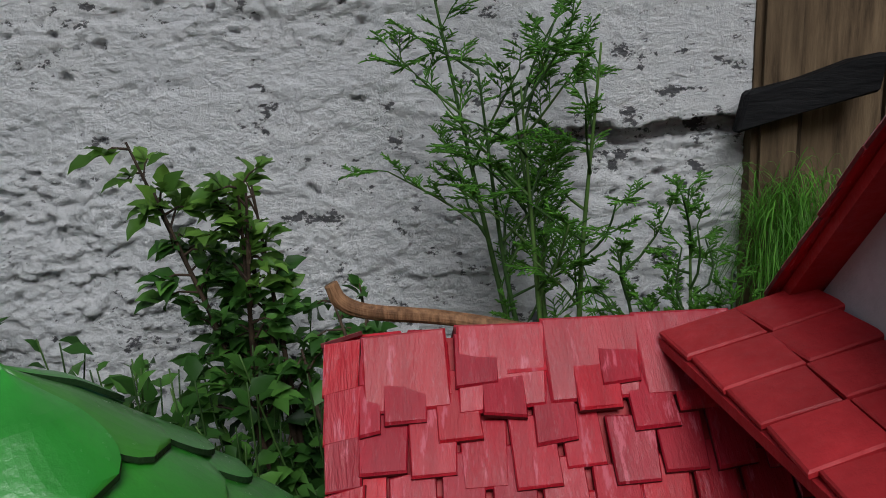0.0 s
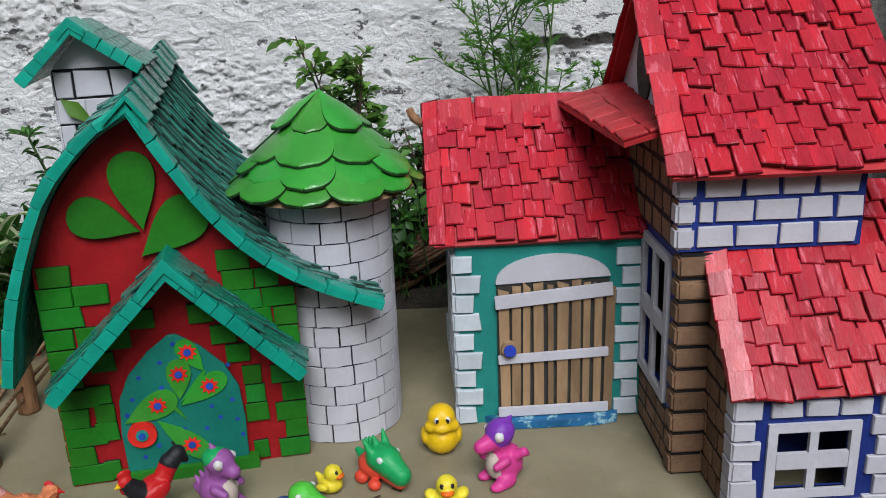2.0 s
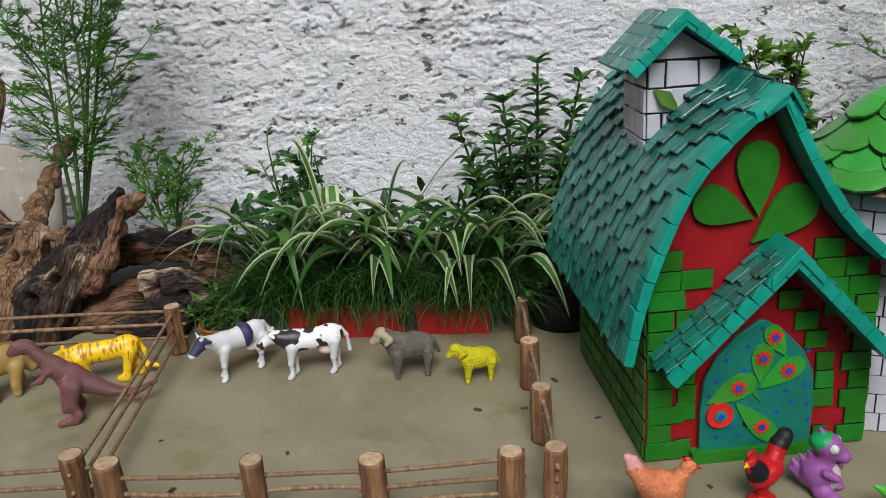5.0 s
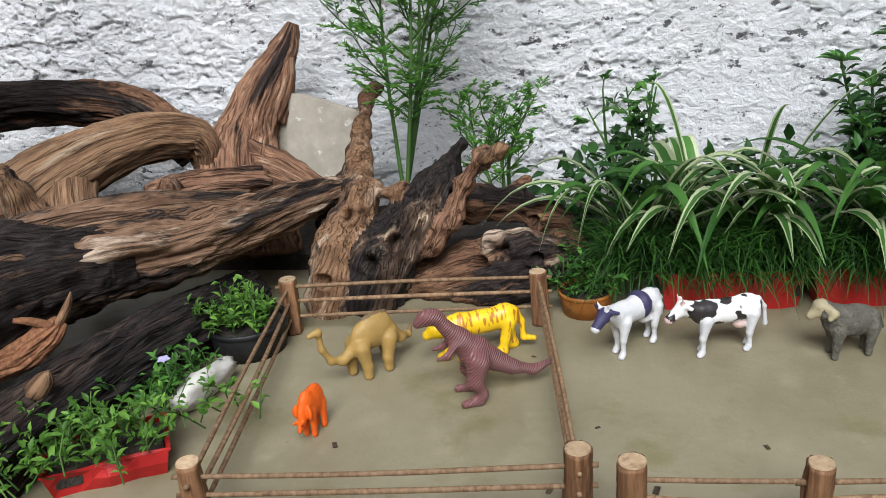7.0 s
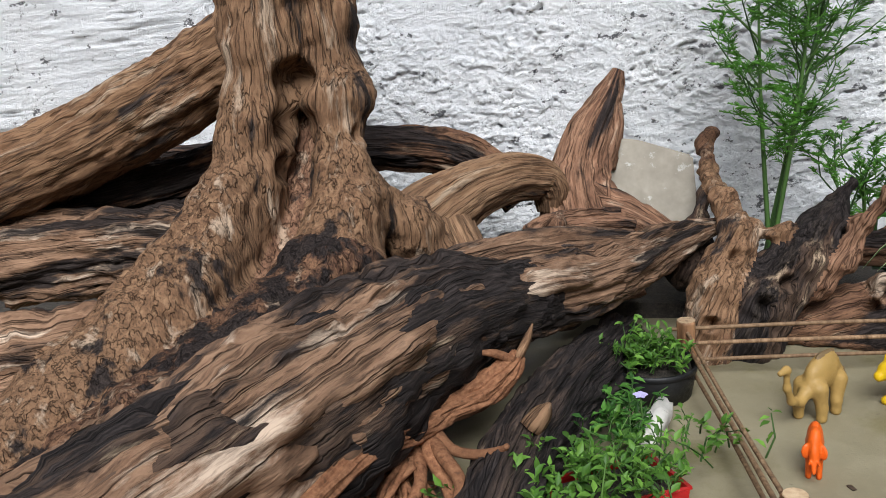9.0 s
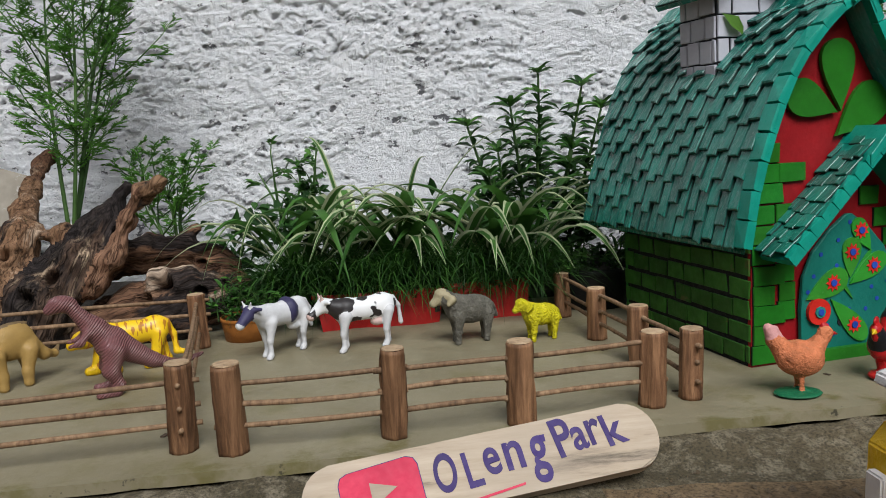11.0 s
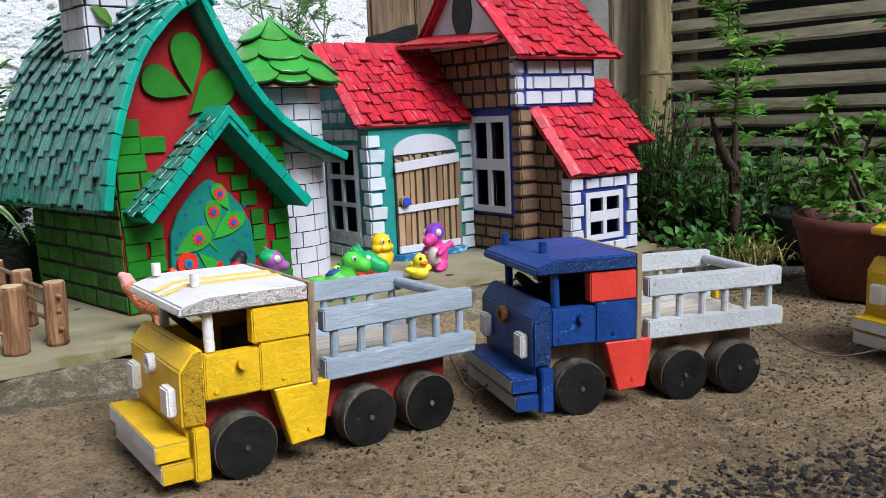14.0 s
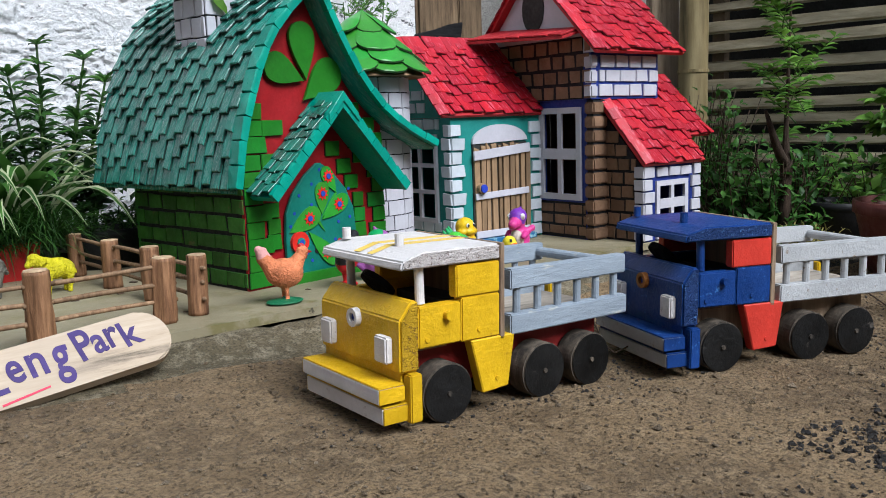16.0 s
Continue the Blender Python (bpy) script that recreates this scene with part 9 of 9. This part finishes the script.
def cosmos(at, label, height, lean, r, nstem=3, sprays=26, wide=0.10, bare=0.25):
    """Feathery plant: thin stems with repeatedly split needle leaves."""
    p = plant("feathery_plant", at, label, "plant")
    stems, needles = [], []

    def spray(o, d, ln, level):
        e1 = o + d * ln + Vector((0, 0, -0.12 * ln))
        needles.append([(*o, 0.0007 if level else 0.0009), (*((o + e1) / 2 + Vector((0, 0, 0.05 * ln))), 0.0008), (*e1, 0.0005)])
        if level == 0:
            return
        for k in range(6):
            t = 0.2 + 0.8 * (k + 0.5) / 6
            s = 1 if k % 2 else -1
            side = d.cross(Vector((r.gauss(0, 0.25), r.gauss(0, 0.25), 1))).normalized()
            dd = (d * 0.75 + side * s * 0.7 + Vector((0, 0, r.uniform(-0.15, 0.3)))).normalized()
            spray(o.lerp(e1, t), dd, ln * (0.48 - 0.02 * k) * r.uniform(0.75, 1.2), level - 1)
    for s in range(nstem):
        a = r.uniform(0, 6.28)
        base = Vector((r.uniform(-0.015, 0.015), r.uniform(-0.01, 0.01), 0))
        top = Vector((lean[0] + wide * (0.6 * (2 * s / max(1, nstem - 1) - 1) + 0.2 * math.cos(a)), lean[1] + 0.3 * wide * math.sin(a), height * r.uniform(0.75, 1)))
        mid = base.lerp(top, 0.5) + Vector((r.uniform(-.015, .015), r.uniform(-.015, .015), 0))
        stems.append([(*base, 0.0042), (*mid, 0.0026), (*top, 0.0010)])
        for k in range(sprays):
            t = bare + (1 - bare) * (k + r.random()) / sprays
            o = base.lerp(mid, t * 2) if t < 0.5 else mid.lerp(top, t * 2 - 1)
            d = ball_dir(r, -0.1)
            d.z = abs(d.z) * 0.8 + r.uniform(0.15, 0.9)
            if r.random() < 0.6:
                tw = o + d.normalized() * wide * r.uniform(0.45, 0.95) + Vector((0, 0, 0.012))
                bend = (o + tw) / 2 + Vector((r.gauss(0, 0.006), r.gauss(0, 0.006), -0.004))
                stems.append([(*o, 0.0016), (*bend, 0.0012), (*tw, 0.0008)])
                for q in range(4):
                    at_q = bend.lerp(tw, q / 3)
                    spray(at_q, (d.normalized() + ball_dir(r, -0.3) * 1.0).normalized(), wide * r.uniform(0.20, 0.36), 2)
            else:
                spray(o, d.normalized(), wide * r.uniform(0.22, 0.45) * (1.15 - 0.35 * t), 2)
    limbs_joined("stemwork", stems, M["stem"], p, "thin green stems", kind="stuff")
    limbs_joined("feathery_foliage", needles, M["feather"], p, "", seg=3, step=0.03, kind="stuff")
    return p


def whorls(at, label, r, stems_at, mat, young):
    """Upright shoots that end in rosettes of narrow leaves."""
    p = plant("evergreen_shrub", at, label, "shrub")
    st, sp, yg = [], [], []
    for x, y, top, lx, ly in stems_at:
        st.append([(x * 0.4, y * 0.4, 0, 0.0045), (x * 0.8, y * 0.8, top * 0.5, 0.0032), (x + lx, y + ly, top, 0.002)])
        for lev in range(12):
            z = top * (1 - 0.060 * lev - 0.055 * r.random() * (lev > 0))
            k = z / top
            o = Vector((x * (0.4 + 0.6 * k) + lx * k, y * (0.4 + 0.6 * k) + ly * k, z))
            n = 11 if lev == 0 else r.randint(5, 8)
            for q in range(n):
                a = 2 * math.pi * (q + r.random() * 0.6) / n
                d = Vector((math.cos(a), math.sin(a), r.uniform(-0.25, 0.95) if lev else r.uniform(0.25, 1.2)))
                (yg if lev < 2 and q % 3 else sp).append((o, d, Vector((0, -0.3, 1)), r.uniform(0.020, 0.042), r.uniform(0.008, 0.014)))
    limbs_joined("stemwork", st, M["stem"], p, "upright green stems", kind="stuff")
    leaves("foliage", sp, mat, p)
    leaves("young_foliage", yg, young, p, "paler leaf rosettes")


r = random.Random(17)
sapling((-0.118, 0.775, 0.03), "dark-leaved leggy shrub against the white wall", 0.42, (-0.060, 0.0), r, 6, M["leaf"], 0.023, 0.0150, 0.070, 18, M["leafyoung"])
sapling((-0.03, 0.74, 0.03), "small leafy shoot behind the petal roof", 0.27, (-0.02, 0.01), r, 5, M["leafdark"], 0.022, 0.014, 0.06, 12, M["leaf"])
cosmos((0.150, 0.80, 0.03), "tall feathery green plant against the white wall", 0.58, (-0.06, 0.0), r, 5, 11, 0.12, 0.36)
cosmos((0.245, 0.80, 0.03), "low feathery green plant behind the brick house", 0.30, (0.02, 0.0), r, 3, 12, 0.08, 0.45)
cosmos((-1.345, 0.650, 0.12), "tall feathery green plant rising out of the driftwood", 0.66, (0.075, 0.03), r, 5, 23, 0.14, 0.25)
cosmos((-1.20, 0.70, 0.10), "short feathery green plant beside the driftwood", 0.17, (0.0, 0.0), r, 3, 14, 0.085)
# hair-like grass tuft on the planks
g = plant("grass_tuft", (0.40, 0.90, 0.30), "hair-fine bright green grass tuft by the planks", "grass")
blades("grass_clump", [((r.uniform(-.03, .05), r.uniform(-.02, .01), r.uniform(-0.08, .03)), r.uniform(0, 6.28), r.uniform(0.03, 0.08), r.uniform(0.03, 0.085), 0.0011, r.uniform(0.03, 0.14)) for _ in range(620)], [M["feather"]], g)
# undergrowth of small leaves behind the houses
for (x0, x1, y0, y1, z0, z1, n, ln, mat, lab) in ((-0.34, -0.03, 0.68, 0.80, 0.02, 0.27, 760, 0.026, "leaf", "small-leaved undergrowth behind the tower"), (-0.36, 0.1, 0.70, 0.84, 0.02, 0.20, 560, 0.028, "leafdark", "dark small-leaved undergrowth by the wall"), (0.2, 0.45, 0.62, 0.85, 0.02, 0.26, 420, 0.022, "leafdark", "dark low growth behind the brick house")):
    p = plant("undergrowth", ((x0 + x1) / 2, (y0 + y1) / 2, 0.02), lab, "undergrowth")
    cx, cy = (x0 + x1) / 2, (y0 + y1) / 2
    st = []
    sp = []
    for _ in range(n // 7):
        a = Vector((r.uniform(x0, x1) - cx, r.uniform(y0, y1) - cy, 0))
        b = a + Vector((r.gauss(0, 0.03), r.gauss(0, 0.03), r.uniform(0.3, 1.0) * (z1 - z0)))
        st.append([(*a, 0.0016), (*((a + b) / 2 + Vector((r.gauss(0, .008), 0, 0))), 0.0013), (*b, 0.0008)])
        for q in range(7):
            o = a.lerp(b, r.uniform(0.35, 1.0))
            k = r.uniform(0.6, 1.2)
            sp.append((o, ball_dir(r, -0.2), Vector((r.gauss(0, .3), -0.3, 0.9)), ln * k, ln * 0.68 * k))
    limbs_joined("stemwork", st, M["stem"], p, "", seg=4, kind="stuff")
    leaves("foliage", sp, M[mat], p)

# shrub with rosettes beside the red cottage
whorls((-0.575, 0.80, 0.03), "upright evergreen shrub with leaf rosettes by the wall", r,
       [(-0.10, -0.03, 0.27, -0.02, 0), (0.02, 0.02, 0.36, 0.0, 0), (0.07, -0.02, 0.33, 0.02, 0), (-0.03, -0.02, 0.30, -0.01, 0), (0.11, 0.0, 0.29, 0.02, 0), (0.0, -0.05, 0.25, 0.0, 0), (-0.06, 0.02, 0.22, 0, 0), (0.05, -0.06, 0.22, 0.01, 0), (0.14, -0.03, 0.23, 0.03, 0), (-0.08, -0.06, 0.18, -0.01, 0), (0.09, -0.07, 0.17, 0.02, 0)], M["leafdark"], M["leaf"])
sapling((-0.99, 0.80, 0.03), "small-leaved dark shrub behind the spider plants", 0.25, (-0.02, 0.0), r, 7, M["leafdark"], 0.020, 0.011, 0.09, 7, M["leaf"], first=0.2)
p = plant("undergrowth", (-0.80, 0.74, 0.02), "dark leafy undergrowth along the white wall", "undergrowth")
leafy(p, r, [(x, 0.02 * math.sin(x * 40), z) for x in np.linspace(-0.34, 0.34, 18) for z in (0.02, 0.07, 0.12)], 900, 0.022, 0.034, 0.017, M["leafdark"])

# spider plants and grass in the red troughs
SP = plant("spider_plant", (-0.80, 0.62, 0.05), "spider plants with cream-edged arching leaves", "spider plant")
for cx, cy, n in ((-0.19, 0.02, 15), (-0.11, 0.03, 16), (-0.03, 0.02, 16), (0.05, 0.03, 16), (0.12, 0.03, 16), (0.17, 0.02, 15)):
    spec = []
    for _ in range(n):
        a = r.uniform(0, 6.28) if r.random() < 0.3 else r.choice((r.gauss(-0.35, 0.45), r.gauss(3.5, 0.45), r.gauss(-0.35, 0.45), r.gauss(3.5, 0.45), r.gauss(-1.57, 0.5)))
        reach = r.uniform(0.11, 0.25)
        ht = r.uniform(0.10, 0.20)
        spec.append(((cx + r.gauss(0, 0.012), cy + r.gauss(0, 0.01), 0.01), a, reach, ht, r.uniform(0.017, 0.028), ht * r.uniform(0.25, 0.95) * min(1, reach / 0.14)))
    blades("green_leaf_clump", spec[::3], [M["leaf"]], SP, "arching plain green leaves", segs=10)
    spec = [q for i, q in enumerate(spec) if i % 3]
    blades("leaf_clump", spec, [M["leaf"], M["pale"]], SP, "arching green leaves with cream margins", stripe=True, segs=10)
blades("tall_leaf_clump", [((-0.105, 0.04, 0.02), 2.6, 0.09, 0.25, 0.014, 0.03), ((-0.03, 0.05, 0.02), 0.6, 0.07, 0.20, 0.013, 0.02), ((0.13, 0.03, 0.02), -0.6, 0.16, 0.17, 0.014, 0.12), ((0.16, 0.0, 0.02), -0.3, 0.17, 0.14, 0.014, 0.16), ((-0.02, 0.06, 0.02), 0.3, 0.23, 0.24, 0.007, 0.02), ((-0.22, 0.0, 0.02), 3.6, 0.13, 0.15, 0.013, 0.14), ((-0.2, 0.0, 0.02), 3.9, 0.11, 0.17, 0.013, 0.15)], [M["leaf"], M["pale"]], SP, stripe=True, segs=12)
G = plant("grass_tuft", (-0.80, 0.585, 0.045), "dense dark green grass hanging over the red troughs", "grass")
spec = []
for _ in range(2600):
    x = r.uniform(-0.23, 0.20)
    spec.append(((x, r.gauss(0.0, 0.022), r.uniform(-0.005, 0.012)), r.choice((r.gauss(-0.3, 0.5), r.gauss(3.44, 0.5), r.gauss(-1.57, 0.6), r.uniform(0, 6.28))), r.uniform(0.04, 0.13), r.uniform(0.02, 0.09), r.uniform(0.0018, 0.0030), r.uniform(0.01, 0.065)))
for k in range(7):
    lo = -0.23 + 0.43 * k / 7
    blades("grass_clump", [q for q in spec if lo <= q[0][0] < lo + 0.43 / 7], [M["grass"]], G, segs=5)
# weeds
for at, ex, n, lab in (((-1.605, 0.098, 0.032), (0.13, 0.075, 31), 860, "mixed small green weeds in the red trough"), ((-1.570, 0.262, 0.02), (0.030, 0.07, 0), 340, "low green weeds between stone and log"), ((-1.540, 0.400, 0.045), (0.042, 0.04, 0), 520, "bright small-leaved weeds in the black pot"), ((-1.068, 0.535, 0.032), (0.045, 0.03, 0), 230, "small weed in the orange-brown pot"), ((-0.52, 0.61, 0.06), (0.07, 0.05, 0), 260, "dark leafy weed in the black pot")):
    p = plant("weeds", at, lab, "weeds")
    p.rotation_euler = (0, 0, radians(ex[2]))
    st, sp = [], []
    for _ in range(n // 8):
        a = Vector((r.gauss(0, ex[0] * 0.55), r.gauss(0, ex[1] * 0.5), 0))
        b = a + Vector((r.gauss(0, 0.02), r.gauss(-0.008, 0.02), r.uniform(0.012, 0.055)))
        st.append([(*a, 0.0012), (*((a + b) / 2 + Vector((r.gauss(0, .006), r.gauss(0, .006), 0.004))), 0.001), (*b, 0.0007)])
        for q in range(8):
            k = r.uniform(0.6, 1.3)
            sp.append((a.lerp(b, r.uniform(0.2, 1.05)), ball_dir(r, -0.1), Vector((r.gauss(0, .3), -0.2, 0.9)), 0.0130 * k, 0.0062 * k))
    limbs_joined("stemwork", st, M["stem"], p, "", seg=4, kind="stuff")
    leaves("foliage", sp, M["leafyoung"] if "bright" in lab or "mixed" in lab else M["leaf"], p)

# the corner right of the brick house
T = plant("young_tree", (0.69, 0.075, -0.055), "young tree with forked brown trunk and feathered leaves", "tree")
limb("trunk", [(0, 0, 0, 0.016), (-0.008, 0, 0.05, 0.0135), (-0.012, 0, 0.11, 0.0125), (-0.010, 0, 0.17, 0.0115), (-0.013, 0, 0.24, 0.005), (-0.008, 0, 0.42, 0.003), (-0.004, 0, 0.62, 0.0016)], M["treebark"], T, seg=14, step=0.012, gnarl=0.12, seed=4)
limb("branch", [(-0.012, 0, 0.17, 0.010), (-0.05, -0.01, 0.195, 0.0095), (-0.075, -0.01, 0.235, 0.007), (-0.085, 0, 0.28, 0.003)], M["treebark"], T, seg=10, step=0.012, gnarl=0.12, seed=6)
sp, st = [], []


def pinnate(o, d, ln, n=9, sz=0.026):
    d = Vector(d).normalized()
    e1 = Vector(o) + d * ln
    st.append([(*o, 0.0013), (*(Vector(o).lerp(e1, 0.5) + Vector((0, 0, ln * 0.06))), 0.0011), (*e1, 0.0007)])
    side = d.cross(Vector((0, 0, 1))).normalized()
    for i in range(n):
        t = 0.2 + 0.8 * i / (n - 1)
        for s in (-1, 1):
            sp.append((Vector(o).lerp(e1, t) + Vector((0, 0, ln * 0.06 * (1 - abs(2 * t - 1)))), d * 0.55 + side * s + Vector((0, 0, r.uniform(-0.1, 0.25))), Vector((0, -0.25, 1)), sz * r.uniform(0.75, 1.15), sz * 0.5))


for _ in range(34):
    z = r.uniform(0.20, 0.62)
    a = r.uniform(0, 6.28)
    o = Vector((-0.012 + r.gauss(0, 0.02 + 0.05 * (z < 0.32)), r.gauss(0, 0.02), z))
    pinnate(o, (math.cos(a), math.sin(a) * 0.8, r.uniform(0.1, 0.9)), r.uniform(0.07, 0.15), n=7, sz=0.031)
limbs_joined("twigwork", st, M["stem"], T, "", seg=4, kind="stuff")
leaves("foliage", sp, M["leafyoung"], T)
for at, n, sx, sy, hh, ln, mat, lab in (((0.70, 0.34, -0.05), 1700, 0.12, 0.10, 0.32, 0.022, "leaf", "dense dark green bush beside the brick house"), ((0.80, 0.18, -0.05), 1500, 0.14, 0.10, 0.20, 0.026, "leaf", "dark green undergrowth at the fence's foot"), ((0.93, 0.0, -0.05), 900, 0.09, 0.12, 0.18, 0.032, "leafyoung", "broad-leaved green weeds by the fence"), ((0.66, 0.10, -0.05), 420, 0.09, 0.05, 0.07, 0.026, "leaf", "low green weeds round the young tree")):
    p = plant("bush", at, lab, "bush")
    st, spc = [], []
    for _ in range(n // 9):
        a = Vector((r.gauss(0, sx * 0.5), r.gauss(0, sy * 0.5), 0))
        b = Vector((a.x * 1.5 + r.gauss(0, 0.03), a.y * 1.5 + r.gauss(0, 0.03), hh * r.uniform(0.3, 1.05)))
        st.append([(*a, 0.002), (*((a + b) / 2 + Vector((r.gauss(0, .012), 0, 0.01))), 0.0015), (*b, 0.0008)])
        for q in range(9):
            k = r.uniform(0.55, 1.2)
            spc.append((a.lerp(b, r.uniform(0.25, 1.05)) + Vector((r.gauss(0, .012), r.gauss(0, .012), 0)), ball_dir(r, -0.2), Vector((r.gauss(0, .35), -0.3, 0.9)), ln * k, ln * 0.6 * k))
    limbs_joined("stemwork", st, M["twig"], p, "", seg=4, kind="stuff")
    leaves("foliage", spc, M[mat], p)
p = plant("dry_grass", (0.66, 0.03, -0.05), "yellow-green dry grass at the tree's foot", "grass")
blades("grass_clump", [((r.gauss(0, 0.05), r.gauss(0, 0.025), 0), r.uniform(0, 6.28), r.uniform(0.02, 0.06), r.uniform(0.015, 0.06), 0.003, r.uniform(0, 0.05)) for _ in range(220)], [M["dry"]], p, segs=5)
sapling((0.60, -0.235, 0.045), "round-leaved green shrub growing in the maroon pot", 0.21, (-0.01, 0.03), r, 5, M["leafyoung"], 0.026, 0.020, 0.07, 9, None)
p = plant("weeds", (0.595, -0.25, 0.045), "light green weeds spilling over the maroon pot", "weeds")
leafy(p, r, [(0.05 * math.cos(a), 0.05 * math.sin(a), 0.012) for a in np.linspace(0, 6.2, 9)], 320, 0.022, 0.022, 0.011, M["leafyoung"])
sapling((1.0, -0.22, -0.05), "leggy shrub leaning on the slat fence", 0.52, (-0.10, 0.05), r, 4, M["leaf"], 0.040, 0.024, 0.10, 7, None)

# ---- grit, wet mulch and small litter on the ground ----
def scatter(name, label, n, area, size, mat, seed, flatten=0.6, where=None, kind="stuff", cat="grit"):
    r = random.Random(seed)
    V, F = [], []
    base = [(1, 0, 0), (-1, 0, 0), (0, 1, 0), (0, -1, 0), (0, 0, 1), (0, 0, -1)]
    tri = [(0, 2, 4), (2, 1, 4), (1, 3, 4), (3, 0, 4), (2, 0, 5), (1, 2, 5), (3, 1, 5), (0, 3, 5)]
    k = 0
    while k < n:
        x, y = r.uniform(*area[0]), r.uniform(*area[1])
        if where and not where(x, y, r):
            continue
        s = size * r.uniform(0.4, 1.0) ** 2 * 1.6
        m = Euler((r.uniform(0, 6), r.uniform(0, 6), r.uniform(0, 6))).to_matrix()
        z = ground_z(x, y) + 0.001 + 0.006 * noise.fractal(Vector((x * 6, y * 6, 0)), 1, 2, 4)
        o = len(V)
        for b in base:
            v = m @ Vector((b[0] * s * r.uniform(.7, 1.4), b[1] * s * r.uniform(.5, 1.1), b[2] * s * r.uniform(.4, 1)))
            V.append((x + v.x, y + v.y, z + v.z * flatten))
        F += [tuple(o + q for q in t) for t in tri]
        k += 1
    tagged(mesh_ob(name, data_mesh(name, V, F, mat)), label, cat, kind=kind)


front = lambda x, y, rr: y < 0.0 + 0.053 * (x + 0.6)
scatter("grit", "fine grey-brown grit on the dirt", 8000, ((-1.2, 0.75), (-0.95, 0.03)), 0.0017, M["grit"], 3, where=front)
scatter("dirt_crumbs", "dark dirt crumbs on the ground", 11000, ((-1.1, 0.7), (-0.9, 0.03)), 0.0017, M["crumb"], 4, where=front)
patchy = lambda x, y, rr: front(x, y, rr) and noise.noise(Vector((x * 5, y * 5, 2))) + 0.5 * (x + 0.3) - 0.6 * (y + 0.4) > rr.uniform(-0.1, 0.7)
scatter("dark_crumbs", "dark damp dirt crumbs on the ground", 5200, ((-1.1, 0.7), (-0.95, 0.03)), 0.0021, M["mulch"], 14, where=patchy)
scatter("dirt_clods", "small brown clods of dirt", 900, ((-1.1, 0.7), (-0.9, 0.03)), 0.0045, M["crumb"], 15, 0.5, front, cat="clods")
mul = lambda x, y, rr: y < -0.529 - 0.116 * (x + 0.31) + 0.03 * noise.noise(Vector((x * 9, y * 9, 0))) - rr.random() ** 2 * 0.05 and x > -0.31 + 0.04 * noise.noise(Vector((y * 9, x * 3, 4))) + 0.05 * rr.random() ** 2
scatter("wet_mulch", "black wet mulch and chips on the dirt", 9000, ((-0.4, 0.5), (-0.95, -0.45)), 0.0034, M["mulch"], 5, 0.7, mul, cat="mulch")
scatter("pebbles", "scattered small pale pebbles", 160, ((-1.0, 0.6), (-0.9, 0.0)), 0.0045, M["grit"], 6, where=front)
# dry bits lying on the ledge
bits = random.Random(23)
for i in range(26):
    x, y = bits.uniform(-1.4, 0.2), bits.uniform(0.09, 0.40)
    if -0.46 < x < -0.05 and y > 0.17 or x > -0.05 and y > 0.15:
        continue
    s = bits.uniform(0.0015, 0.0035)
    bm = bmesh.new()
    box(bm, -s * 2, s * 2, -s, s, 0.0002, s * 0.5)
    for v in bm.verts:
        v.co += Vector((noise.noise(v.co * 900 + Vector((i, 0, 0))), noise.noise(v.co * 900 + Vector((0, i, 0))), 0)) * s * 0.8
    tagged(part("dry_crumb", bm, M["twig"], None, "", pose(x, y, 0.0002, 0, 0, bits.uniform(0, 360))), "tiny dark dry crumb on the ledge", "crumb", "dry crumbs on the ledge")

# one small violet flower on a thin stalk among the weeds
fl = plant("flower", (-1.552, 0.214, 0.0), "single small pale violet flower on a thin stalk", "flower")
limbs_joined("stalk", [[(0.004, 0.006, 0.02, 0.0012), (0.002, 0.003, 0.05, 0.001), (0, 0, 0.084, 0.0008)]], M["stem"], fl, "thin green stalk", seg=6, kind="")
for k in range(5):
    a = 2 * math.pi * k / 5 + 0.3
    leaves("petal", [((0, 0, 0.084), (math.cos(a), math.sin(a) - 0.25, 0.35), (0, -0.5, 1), 0.0085, 0.0075)], M["flower"], fl, kind="")
# broken pale splinters sticking out of the heap
for k, (a, b, w) in enumerate((((-1.845, 0.40, 0.20), (-1.80, 0.385, 0.232), 0.007), ((-1.86, 0.40, 0.195), (-1.835, 0.37, 0.228), 0.005), ((-1.690, 0.225, 0.125), (-1.672, 0.238, 0.162), 0.006), ((-1.665, 0.128, 0.084), (-1.645, 0.135, 0.112), 0.012), ((-1.90, 0.42, 0.22), (-1.885, 0.40, 0.265), 0.006))):
    mid = tuple((p + q) / 2 + 0.003 for p, q in zip(a, b))
    tagged(limb("wood_splinter", [(*a, w), (*mid, w * 0.8), (*b, w * 0.15)], M["barkpale"], seg=10, step=0.006, gnarl=0.3, seed=120.0 + k), "pale broken wood splinter in the driftwood heap", "splinter", "splinters in the driftwood heap")
